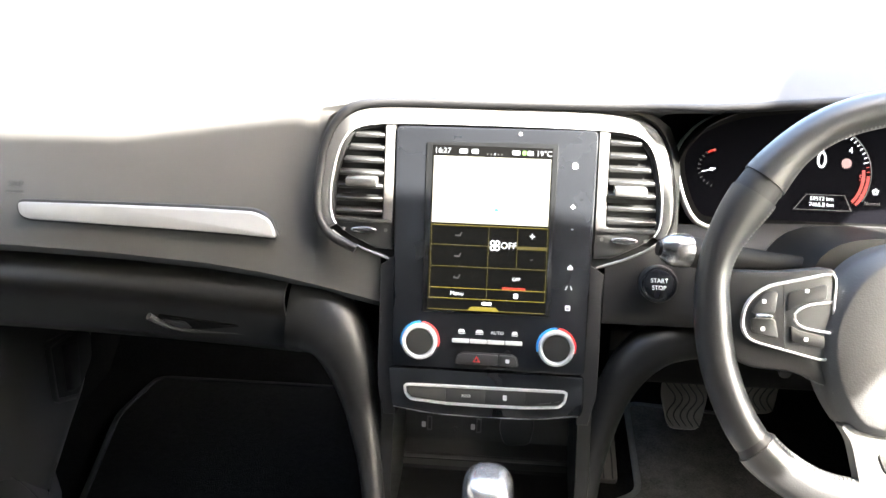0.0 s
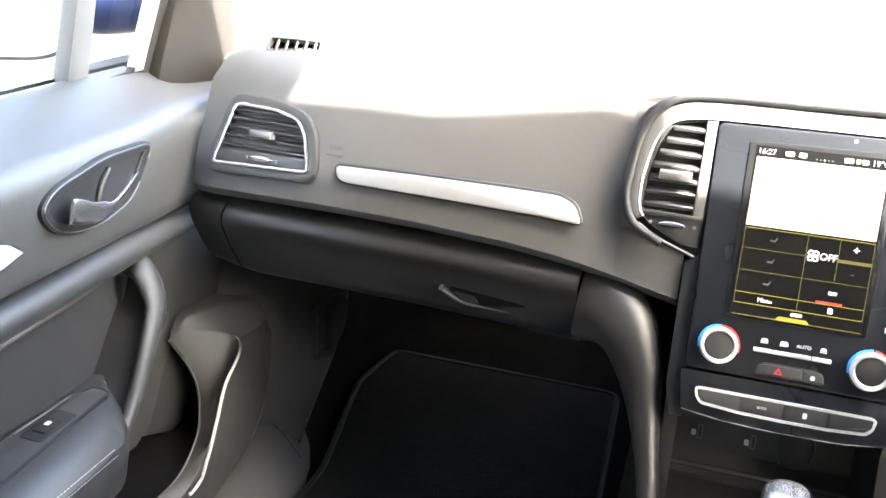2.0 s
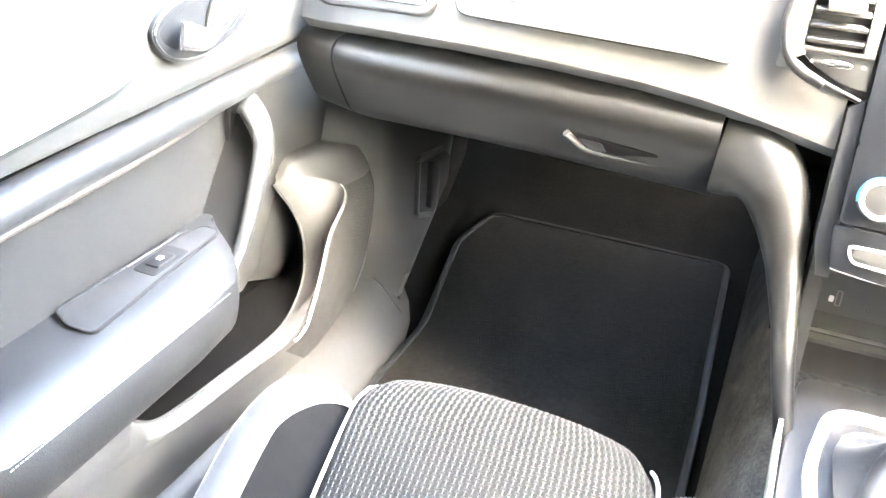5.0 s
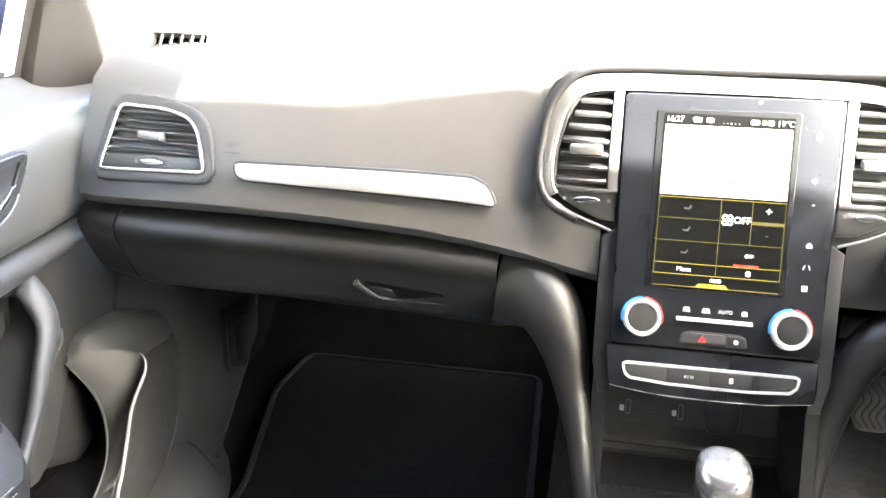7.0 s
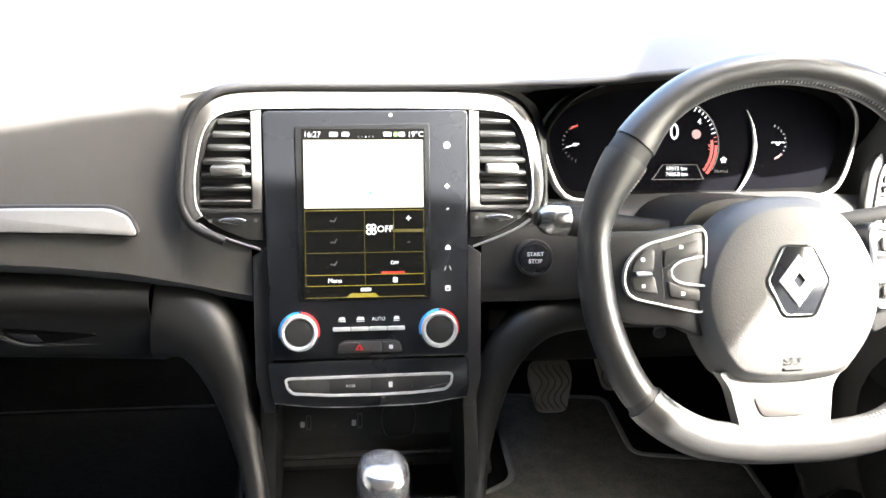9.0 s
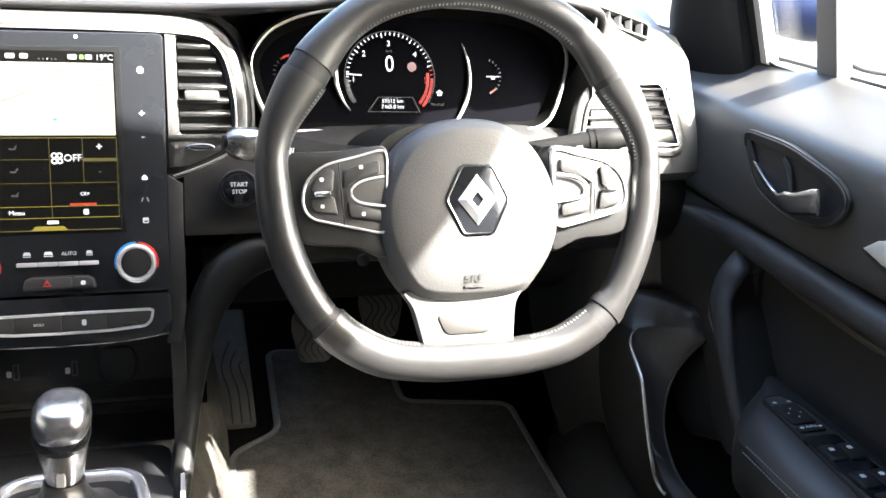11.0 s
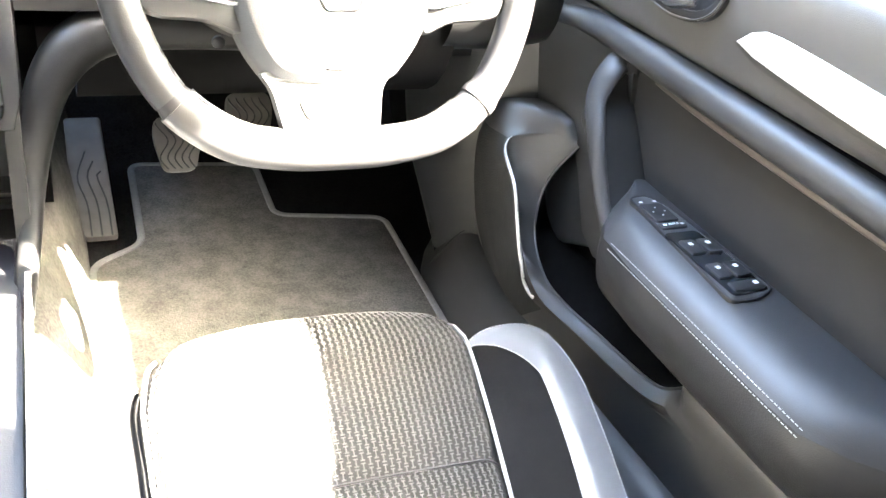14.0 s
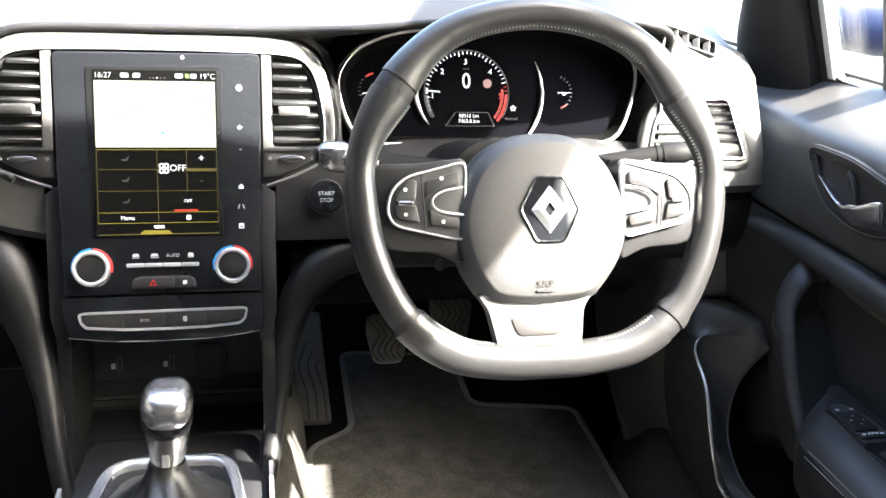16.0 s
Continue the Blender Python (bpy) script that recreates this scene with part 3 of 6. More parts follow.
inner_half = [(0.0, 0.2175), (0.06, 0.2172), (0.118, 0.2155), (0.143, 0.2095), (0.156, 0.192), (0.1635, 0.158), (0.1645, 0.134), (0.1622, 0.1195), (0.1532, 0.1088), (0.130, 0.0958), (0.1022, 0.0848)]
oc, ic = spline(outer_half, 40), spline(inner_half, 40)
fo, fi = [p for p in oc if p[0] < 0.10 or p[1] > 0.1065], [p for p in ic if p[0] < 0.10 or p[1] > 0.1115]
full = [(-x, y) for x, y in reversed([tuple(p) for p in fo][1:])] + [tuple(p) for p in fo] + [tuple(p) for p in fi[::-1]] + [(-x, y) for x, y in [tuple(p) for p in fi][1:]]
part("centre_frame", slab(full, 0.016, lift(PANEL, 0.004), (), 0.003), GUNMETAL, dashboard, "satin gunmetal arched surround")
part("frame_line", tube([PANEL @ Vector((x, y, 0.0036)) for x, y in [(-x, y) for x, y in fi[::-1]] + [tuple(q) for q in fi[1:]]], 0.0011, 6), BRUSHED, dashboard, "slim bright inner line of the surround")
for s in (-1, 1):
    part("frame_tail", tube([PANEL @ Vector((s * x, y, 0.003)) for x, y in spline([(0.162, 0.1065), (0.150, 0.0985), (0.130, 0.0895), (0.104, 0.0805)], 14)], 0.0013, 8), STALKTIP, dashboard, "thin bright edge line")
part("frame_gap", slab(grow(mirrored([tuple(p) for p in oc]), 0.0035), 0.02, lift(PANEL, -0.006)), BLACK, dashboard)


for s in (-1, 1):
    edge_out = [(s * x, y) for x, y in grow(mirrored([tuple(p) for p in oc]), 0.0045) if x > 0.105 and y > 0.10]
    edge_out.sort(key=lambda p: math.atan2(p[1] - 0.14, abs(p[0]) - 0.10))
    fill = [(s * 0.1835, 0.100), (s * 0.1830, 0.180), (s * 0.1785, 0.203), (s * 0.1690, 0.2215), (s * 0.1530, 0.2330), (s * 0.128, 0.2370), (s * 0.106, 0.2380)] + edge_out[::-1]
    bm = slab(fill, 0.020)
    for v in bm.verts:
        v.co.z -= 0.011 * max(0.0, (abs(v.co.x) - 0.168) / 0.0155)
    bm.transform(lift(PANEL, -0.0005))
    part("corner_facing", bm, DASH if s < 0 else BLACK, dashboard)


def centre_vent(s):
    loop = [(0.1115, 0.2140), (0.1405, 0.2085), (0.1525, 0.1905), (0.1600, 0.157), (0.1612, 0.1215), (0.1115, 0.1205)]

    def put(bm):
        bm.transform(Matrix.Diagonal((s, 1, 1, 1)))
        bm.transform(PANEL)
        return bm

    hole = soft_loop(loop, 0.004)
    outl = [(0.1010, 0.2158)] + [tuple(p) for p in ic if p[0] > 0.104 and p[1] > 0.0895] + [(0.1010, 0.0895)]
    vent = part("centre_vent", put(slab(outl, 0.010, Matrix.Translation((0, 0, 0.0005)), [hole], 0.0015)), PLASTIC, dashboard, "dark louvred air vent beside the screen")
    part("vent_side", put(slab([(0.1010, 0.2150), (0.1108, 0.2135), (0.1108, 0.1190), (0.1010, 0.1190)], 0.006, Matrix.Translation((0, 0, 0.0035)), (), 0.001)), UPRIGHT, vent, "grey upright beside the louvres")
    part("vent_bar", put(slab([(0.1010, 0.1200), (0.1622, 0.1200), (0.1615, 0.1160), (0.1010, 0.1160)], 0.006, Matrix.Translation((0, 0, 0.004)), (), 0.001)), PLASTIC, vent, "dark bar under the louvres")
    # Shade behind the louvres, as a near-black sheet.
    part("vent_back", put(slab(grow(loop, 0.003), 0.004, Matrix.Translation((0, 0, -0.020)))), HOODSHADE, vent)
    for k in range(7):
        v = 0.2040 - 0.0128 * k
        x1 = 0.1425 + 0.0050 * k if k < 3 else 0.1570 + 0.0012 * (k - 3)
        part("slat", put(box(0.1118, min(x1, 0.1602), -0.0022, 0.0022, -0.014, 0.003, 0.0010, 1, Matrix.Translation((0, v, 0)) @ pose(0, 0, 0, 22))), PLASTIC, vent)
    for k in range(3):
        part("vane", put(box(-0.0008, 0.0008, 0.122, 0.205, -0.018, -0.015, 0, 1, Matrix.Translation((0.122 + 0.012 * k, 0, 0)))), HOODSHADE, vent)
    part("vent_tab", put(box(0.1175, 0.1490, -0.0042, 0.0042, -0.004, 0.012, 0.002, 2, Matrix.Translation((0, 0.1585, 0)) @ pose(0, 0, 0, 14))), SILVER, vent, "satin silver adjuster tab")
    part("thumbwheel", put(slab([(0.1300 + 0.0135 * math.cos(q), 0.1082 + 0.0036 * math.sin(q)) for q in np.linspace(0, 2 * math.pi, 32, endpoint=False)], 0.006, Matrix.Translation((0, 0, 0.0045)), (), 0.0022, 3)), SMOKED_CHROME, vent, "dark chrome thumbwheel")
    part("wheel_rib", put(slab(rounded(0.1195, 0.1405, 0.1074, 0.1090, 0.0006, 2), 0.002, Matrix.Translation((0, 0, 0.0052)))), BLACK, vent)
    for x in (0.108, 0.151):
        part("mark", put(slab(rounded(x - 0.0016, x + 0.0016, 0.1070, 0.1105, 0.0006, 2), 0.001, Matrix.Translation((0, 0, 0.0016)))), STALKTIP, vent)
    return vent


centre_vent(-1)
centre_vent(1)

# ---- centre panel with screen, dials and buttons ----
panel = part("centre_panel", slab(soft_loop([(-0.1000, 0.2140), (0.1000, 0.2150), (0.0975, -0.0280), (-0.0965, -0.0280)], 0.006), 0.030, lift(PANEL, 0.006), (), 0.0025), GLOSS, dashboard, "gloss black control panel")
part("panel_base", slab(soft_loop([(-0.1000, -0.0292), (0.0975, -0.0292), (0.0985, -0.060), (0.0960, -0.0700), (0.05, -0.0755), (0.0, -0.0765), (-0.05, -0.0755), (-0.0940, -0.0700), (-0.0965, -0.060)], 0.004), 0.034, lift(PANEL, 0.006), (), 0.0025), GLOSS, panel)
for s in (-1, 1):
    part("panel_cheek", slab([(s * 0.098, 0.083), (s * 0.1125, 0.0735), (s * 0.1115, -0.05), (s * 0.104, -0.080), (s * 0.092, -0.080)], 0.05, lift(PANEL, -0.002), (), 0.002), BLACK, panel)
part("panel_lip", tube([PANEL @ Vector(p) for p in spline([(-0.093, -0.0695, 0.0035), (-0.05, -0.0742, 0.0045), (0.0, -0.0752, 0.0045), (0.05, -0.0742, 0.0045), (0.0935, -0.0695, 0.0035)], 24)], 0.0009, 6), BRUSHED, panel, "thin bright edge line")
PF = lift(PANEL, 0.006)
screen = part("screen", slab(soft_loop([(-0.0690, 0.1995), (0.0615, 0.2015), (0.0605, 0.0290), (-0.0680, 0.0285)], 0.003), 0.004, lift(PF, 0.0012), (), 0.0008), mat("screen_bezel", (0.008, 0.0085, 0.009), 0.12, size=10), panel, "lit portrait touch screen")
SF = lift(PF, 0.0013)


def lcd(name, x0, x1, y0, y1, m, up=0.0):
    return part(name, slab([(x0, y0), (x1, y0), (x1, y1), (x0, y1)], 0.0004, lift(SF, 0.0003 + up)), m, screen)


lcd("display", -0.0625, 0.0560, 0.0320, 0.1960, DARKLCD)
lcd("map_view", -0.0610, 0.0545, 0.1195, 0.1855, MAPGLOW, 0.0004)
for x, y, w, a in ((-0.040, 0.1545, 0.028, 22), (-0.002, 0.1785, 0.016, -3), (0.030, 0.1795, 0.018, 0), (0.032, 0.1655, 0.014, -2), (0.036, 0.150, 0.010, 0)):
    part("map_line", slab([(-w / 2, -0.0009), (w / 2, -0.0009), (w / 2, 0.0009), (-w / 2, 0.0009)], 0.0002, at(SF, x + 0.01, y, 0.0011) @ pose(0, 0, 0, 0, 0, a)), MAPROAD, screen)
part("map_arrow", slab([(-0.0025, 0), (0.0025, 0), (0, 0.0025)], 0.0002, at(SF, 0.003, 0.133, 0.0011)), BLUEPRINT, screen)
for y in (0.1172, 0.0975, 0.0760, 0.0545, 0.0440):
    lcd("grid_line", -0.0608, 0.0545, y - 0.00028, y + 0.00028, YELLOW if y < 0.06 or y > 0.11 else YELLOWDIM, 0.0004)
lcd("grid_line", -0.0608, 0.0545, 0.0322, 0.0330, YELLOWDIM, 0.0004)
for x, y0, y1 in ((-0.0035, 0.0545, 0.1172), (0.0250, 0.0760, 0.1172), (-0.0035, 0.0440, 0.0545), (-0.0608, 0.0440, 0.1172), (0.0545, 0.0440, 0.1172)):
    lcd("grid_line", x - 0.00025, x + 0.00025, y0, y1, YELLOWDIM, 0.0004)
lcd("grid_bar", 0.0250, 0.0545, 0.0955, 0.0985, YELLOWDIM, 0.0005)
lcd("warm_bar", 0.0120, 0.0350, 0.0550, 0.0572, REDGLOW, 0.0006)
part("bottom_tab", slab([(-0.022, 0.0325), (0.010, 0.0325), (0.006, 0.0365), (-0.018, 0.0365)], 0.0002, lift(SF, 0.0010)), YELLOW, screen)
TF = lift(SF, 0.0011)
words("clock_text", "16:27", 0.0075, WHITE, at(TF, -0.0525, 0.1905), screen)
words("temperature_text", "19\u00b0C", 0.0075, WHITE, at(TF, 0.0475, 0.1905), screen)
words("off_text", "OFF", 0.0090, WHITE, at(TF, 0.0165, 0.0985), screen)
words("off_text", "OFF", 0.0046, WHITE, at(TF, 0.0255, 0.0655), screen)
words("menu_text", "Menu", 0.0060, WHITE, at(TF, -0.0330, 0.0490), screen)
words("plus_text", "+", 0.0110, WHITE, at(TF, 0.0395, 0.1085), screen)
words("minus_text", "-", 0.0110, DIMGREY, at(TF, 0.0395, 0.0865), screen)
for a in (45, 135, 225, 315):
    part("fan_blade", disc(0.0028, 0.0002, at(TF, 0.0030 + 0.0032 * math.cos(radians(a)), 0.0985 + 0.0036 * math.sin(radians(a))), 14, 0, 0.0014), WHITE, screen)
for y in (0.1075, 0.0868, 0.0653):
    part("seat_icon", slab([(-0.004, -0.001), (0.001, -0.0015), (0.003, 0.003), (0.002, 0.003), (0.0, 0.0), (-0.004, 0.0005)], 0.0002, at(TF, -0.033, y)), DIMGREY, screen)
for x0, x1, m in ((-0.036, -0.028, WHITE), (-0.024, -0.017, WHITE), (0.016, 0.024, WHITE), (0.026, 0.030, GREEN), (0.031, 0.037, WHITE)):
    bar("status_icon", x0, x1, 0.1885, 0.1930, m, SF, screen, 0.0002, 0.0012)
for k in range(5):
    part("page_dot", disc(0.0008, 0.0002, at(TF, -0.008 + 0.0035 * k, 0.1885), 8), WHITE if k == 2 else DIMGREY, screen)
bar("list_icon", 0.0235, 0.0280, 0.0465, 0.0515, WHITE, SF, screen, 0.0002, 0.0012)
bar("car_icon", -0.0080, 0.0020, 0.0385, 0.0415, WHITE, SF, screen, 0.0002, 0.0012)

for s in (-1, 1):
    D = at(PF, s * 0.068, 0.0)
    dial = part("dial", disc(0.0195, 0.004, lift(D, 0.004), 48, 0.001), CHROME, panel, "chrome-ringed temperature dial with blue and red arcs")
    part("dial_skirt", disc(0.0178, 0.010, lift(D, 0.013), 48, 0.0022, 0.0136), BRUSHED, dial)
    part("dial_cap", disc(0.0134, 0.010, lift(D, 0.0110), 48, 0.0012), PLASTIC, dial, "dark dished cap")
    part("cold_arc", slab(sector(0.0174, 0.0199, 90, 195, 20), 0.001, lift(D, 0.0046)), BLUEPRINT, dial)
    part("warm_arc", slab(sector(0.0174, 0.0199, -15, 84, 20), 0.001, lift(D, 0.0046)), REDPRINT, dial)
for k in range(4):
    x0 = -0.0358 + 0.0177 * k
    part("bar_button", slab(rounded(x0, x0 + 0.0171, -0.0005, 0.0034, 0.0006, 2), 0.006, lift(PF, 0.003), (), 0.0008), BRUSHED, panel, "slim chrome bar button")
for x, w in ((-0.0268, 0.007), (-0.0088, 0.008), (0.0265, 0.006)):
    bar("icon", x - w / 2, x + w / 2, 0.0085, 0.0092, PRINT, PF, panel, 0.0002)
    part("icon", slab([(x - w / 2, 0.0100), (x + w / 2, 0.0100), (x + w / 3, 0.0130), (x - w / 3, 0.0130)], 0.0002, lift(PF, 0.0004)), PRINT, panel)
words("auto_text", "AUTO", 0.0047, PRINT, at(PF, 0.0090, 0.0107, 0.0004), panel)
pod = soft_loop([(-0.0325, -0.0225), (0.0320, -0.0225), (0.0300, -0.0125), (0.024, -0.0097), (-0.024, -0.0097), (-0.0300, -0.0125)], 0.003)
hz = part("switch_pod", slab(pod, 0.004, lift(PF, 0.002), (), 0.001), BLACK, panel, "small switch pod")
part("hazard_button", slab(soft_loop([(-0.0308, -0.0213), (0.0110, -0.0213), (0.0110, -0.0109), (-0.024, -0.0109), (-0.029, -0.0130)], 0.002), 0.004, lift(PF, 0.0042), (), 0.0012), PLASTIC, hz)
part("lock_button", slab(soft_loop([(0.0118, -0.0213), (0.0305, -0.0213), (0.029, -0.0130), (0.024, -0.0109), (0.0118, -0.0109)], 0.002), 0.004, lift(PF, 0.0042), (), 0.0012), PLASTIC, hz)
part("hazard_mark", slab([(-0.0145, -0.0190), (-0.0065, -0.0190), (-0.0105, -0.0125)], 0.0004, lift(PF, 0.0047), [[(-0.0125, -0.0180), (-0.0085, -0.0180), (-0.0105, -0.0148)]]), REDPRINT, hz)
bar("lock_mark", 0.0185, 0.0225, -0.0185, -0.0145, PRINT, lift(PF, 0.0042), hz, 0.0003)
eco = soft_loop([(-0.0835, -0.0462), (-0.079, -0.0443), (0.078, -0.0435), (0.0822, -0.0455), (0.0800, -0.0560), (0.0740, -0.0615), (0.04, -0.0640), (0.0, -0.0645), (-0.04, -0.0640), (-0.076, -0.0612), (-0.0815, -0.0555)], 0.003)
ecob = part("switch_frame", slab(eco, 0.006, lift(PF, 0.0035), [grow(eco, -0.0024)], 0.0010), BRUSHED, panel, "chrome-framed row of four switches")
part("row_back", slab(grow(eco, -0.002), 0.004, lift(PF, 0.0008)), BLACK, ecob)
low = grow(eco, -0.0030)


def clip_loop(loop, x0, x1):
    ys = [p for p in loop if x0 < p[0] < x1]
    top = sorted([p for p in ys if p[1] > -0.0535])
    bot = sorted([p for p in ys if p[1] <= -0.0535], reverse=True)
    def edge(x, up):
        side = sorted([p for p in loop if (p[1] > -0.0535) == up])
        return (x, float(np.interp(x, [p[0] for p in side], [p[1] for p in side])))
    return [edge(x0, False), edge(x0, True)] + top + [edge(x1, True), edge(x1, False)] + bot


for x0, x1 in ((-0.0795, -0.0402), (-0.0394, -0.0003), (0.0005, 0.0398), (0.0406, 0.0785)):
    part("switch", slab(clip_loop(low, x0, x1), 0.004, lift(PF, 0.0032), (), 0.0008), PLASTIC, ecob, "dark rocker switch")
words("eco_text", "ECO", 0.0034, PRINT, at(PF, -0.0195, -0.0540, 0.0036), ecob, wide=1.3)
bar("switch_mark", 0.0175, 0.0215, -0.0565, -0.0510, PRINT, lift(PF, 0.0034), ecob, 0.0003)
part("power_mark", disc(0.0030, 0.0004, at(PF, 0.0783, 0.1800, 0.0006), 20), PRINT, panel)
words("plus_mark", "+", 0.0100, PRINT, at(PF, 0.0780, 0.1393, 0.0006), panel)
words("minus_mark", "-", 0.0100, PRINT, at(PF, 0.0784, 0.1184, 0.0006), panel)
part("home_mark", slab([(-0.0026, -0.0022), (0.0026, -0.0022), (0.0026, 0.0006), (0.0, 0.0030), (-0.0026, 0.0006)], 0.0004, at(PF, 0.0782, 0.0797, 0.0006)), PRINT, panel)
part("road_mark", slab([(-0.0036, -0.0020), (-0.0028, -0.0020), (-0.0012, 0.0022), (-0.0020, 0.0022)], 0.0004, at(PF, 0.0778, 0.0592, 0.0006)), PRINT, panel)
part("road_mark", slab([(0.0036, -0.0020), (0.0028, -0.0020), (0.0012, 0.0022), (0.0020, 0.0022)], 0.0004, at(PF, 0.0778, 0.0592, 0.0006)), PRINT, panel)
part("view_mark", slab(rounded(-0.0026, 0.0026, -0.0026, 0.0026, 0.0005, 2), 0.0004, at(PF, 0.0776, 0.0395, 0.0006), [rounded(-0.0016, 0.0016, -0.0016, -0.0002, 0.0003, 2)]), PRINT, panel)
part("sensor_dot", disc(0.0016, 0.0004, at(PF, 0.0235, 0.2095, 0.0006), 12), PRINT, panel)

# ---- glovebox and lower dashboard ----
GLOVE = [(0.90, 0.806), (0.862, 0.8055), (0.838, 0.803), (0.8235, 0.7935), (0.822, 0.781), (0.828, 0.766), (0.838, 0.748), (0.849, 0.730), (0.862, 0.712), (0.886, 0.697), (0.925, 0.690), (0.97, 0.688)]


def roll(x, dz=0.0, dy=0.0):
    return [(x, y + dy, z + dz) for y, z in spline(GLOVE, 30)]


def roll_span(x0, x1, n=10):
    out = []
    for x in np.linspace(x0, x1, n):
        t = min(max((x + 0.62) / 0.41, 0), 1)
        out.append(roll(x, -0.005 - 0.012 * t * t, 0.004 * (1 - t) + 0.35 * max(0.0, -0.63 - x)))
    return out


# Lid and dash end are coloured darker for the shade below the pad.
glove = part("glovebox_lid", thick(loft(roll_span(-0.6415, -0.2145, 20)), 0.004), SHADEPLASTIC, dashboard, "grained glovebox lid with rolled top, shade in its dark colour")
part("dash_end", thick(loft(roll_span(-0.700, -0.6445, 6)), 0.004), SHADEPLASTIC, dashboard)
grab = plane_at((-0.325, 0.8445, 0.7355), -38)
part("latch_recess", slab(soft_loop([(-0.034, 0.013), (0.054, 0.004), (0.058, -0.013), (-0.020, -0.013)], 0.004), 0.010, lift(grab, 0.0058), (), 0.001), HOODSHADE, glove, "dark latch recess")
part("latch", slab(soft_loop([(-0.030, 0.010), (-0.004, 0.007), (0.000, -0.010), (-0.018, -0.010)], 0.003), 0.008, lift(grab, 0.0068), (), 0.002), BLACK, glove, "dark latch lever")
part("latch_rim", tube([grab @ Vector((x, y, 0.0062)) for x, y in spline([(-0.041, 0.016), (-0.034, 0.004), (-0.024, -0.010), (-0.008, -0.0155), (0.025, -0.0165), (0.060, -0.016)], 24)], [0.0040 - 0.0024 * min(1.0, k / 14) for k in range(24)], 8), DOORLOW, glove, "rounded grip edge of the latch")

# padded arms that sweep from the dashboard down beside the tunnel
for s in (-1, 1):
    if s < 0:
        ctrl = [(-0.2138, 0.8575, 0.7455), (-0.185, 0.847, 0.7455), (-0.160, 0.833, 0.733), (-0.1425, 0.817, 0.703), (-0.130, 0.800, 0.662), (-0.118, 0.772, 0.618), (-0.110, 0.745, 0.585), (-0.100, 0.718, 0.550), (-0.096, 0.708, 0.535)]
        width = ([0, 0.10, 0.205, 0.32, 0.47, 0.65, 0.79, 1.0], [0.0440, 0.0410, 0.034, 0.0265, 0.018, 0.0125, 0.011, 0.0095])
    else:
        ctrl = [(0.330, 0.852, 0.744), (0.260, 0.850, 0.746), (0.200, 0.842, 0.745), (0.162, 0.830, 0.733), (0.136, 0.816, 0.703), (0.121, 0.803, 0.660), (0.111, 0.785, 0.606), (0.104, 0.755, 0.565), (0.096, 0.718, 0.530), (0.095, 0.708, 0.522)]
        width = ([0, 0.40, 0.58, 0.72, 1.0], [0.024, 0.023, 0.0165, 0.0120, 0.0098])
    pts = spline(ctrl, 46)
    rows = []
    for i, p in enumerate(pts):
        k = i / 45
        a, b = pts[max(i - 1, 0)], pts[min(i + 1, 45)]
        t = Vector(b - a).normalized()
        n = Vector((0, -0.94, 0.34))
        side = t.cross(n).normalized()
        w = float(np.interp(k, *width))
        d = min(0.9 * w + 0.004, 0.0335)
        rows.append([Vector(p) + side * (w * math.cos(q)) + n * (d * (abs(math.sin(q)) ** 0.8) * (1 if math.sin(q) > 0 else -1)) for q in np.linspace(0, 2 * math.pi, 20, endpoint=False)])
    # Near-black boxes stand in for shade in the gaps behind the arm.
    part("arm_gap_shade", box(min(s * 0.100, s * 0.226), max(s * 0.100, s * 0.226), 0.866, 0.93, 0.738, 0.802), HOODSHADE, dashboard)
    part("arm_gap_shade", box(min(s * 0.100, s * 0.128), max(s * 0.100, s * 0.128), 0.850, 0.93, 0.560, 0.745), HOODSHADE, dashboard)
    part("knee_arm", loft(rows, True, True), ARMPAD, dashboard, "dark padded arm sweeping down to the tunnel")

# facing beside the panel and under the cluster
side_rows = []
for x, lz in ((0.1135, 0.0), (0.15, 0.0), (0.20, 0.0), (0.26, 0.004), (0.34, 0.006), (0.46, 0.006), (0.54, 0.0)):
    side_rows.append([(x, y, z + lz) for y, z in spline([(0.865, 0.862), (0.843, 0.852), (0.832, 0.835), (0.824, 0.805), (0.818, 0.780), (0.824, 0.766), (0.86, 0.760), (0.93, 0.758)], 22)])
part("lower_dash", loft(side_rows), BLACK, dashboard, "dark facing beside the wheel")
lr = []
for x in np.linspace(0.545, 0.69, 8):
    lr.append([(x, y + 0.35 * max(0.0, x - 0.63), z) for y, z in spline([(0.90, 0.806), (0.862, 0.805), (0.845, 0.798), (0.842, 0.78), (0.85, 0.74), (0.88, 0.71), (0.95, 0.70)], 16)])
part("lower_dash", loft(lr), SHADEPLASTIC, dashboard)
# Shade under the column is put into this panel's colour.
part("knee_panel", loft([[(x, y, z) for y, z in spline([(0.86, 0.765), (0.865, 0.72), (0.90, 0.66), (0.97, 0.63), (1.10, 0.63)], 12)] for x in (0.16, 0.3, 0.45, 0.56)]), HOODSHADE, dashboard, "panel under the steering column, shade in its near-black colour")
part("dash_floor", box(-0.69, -0.12, 0.95, 1.66, 0.684, 0.690), BLACK, dashboard)
part("dash_floor", box(0.12, 0.69, 1.05, 1.66, 0.640, 0.650), BLACK, dashboard)
left_facing = []
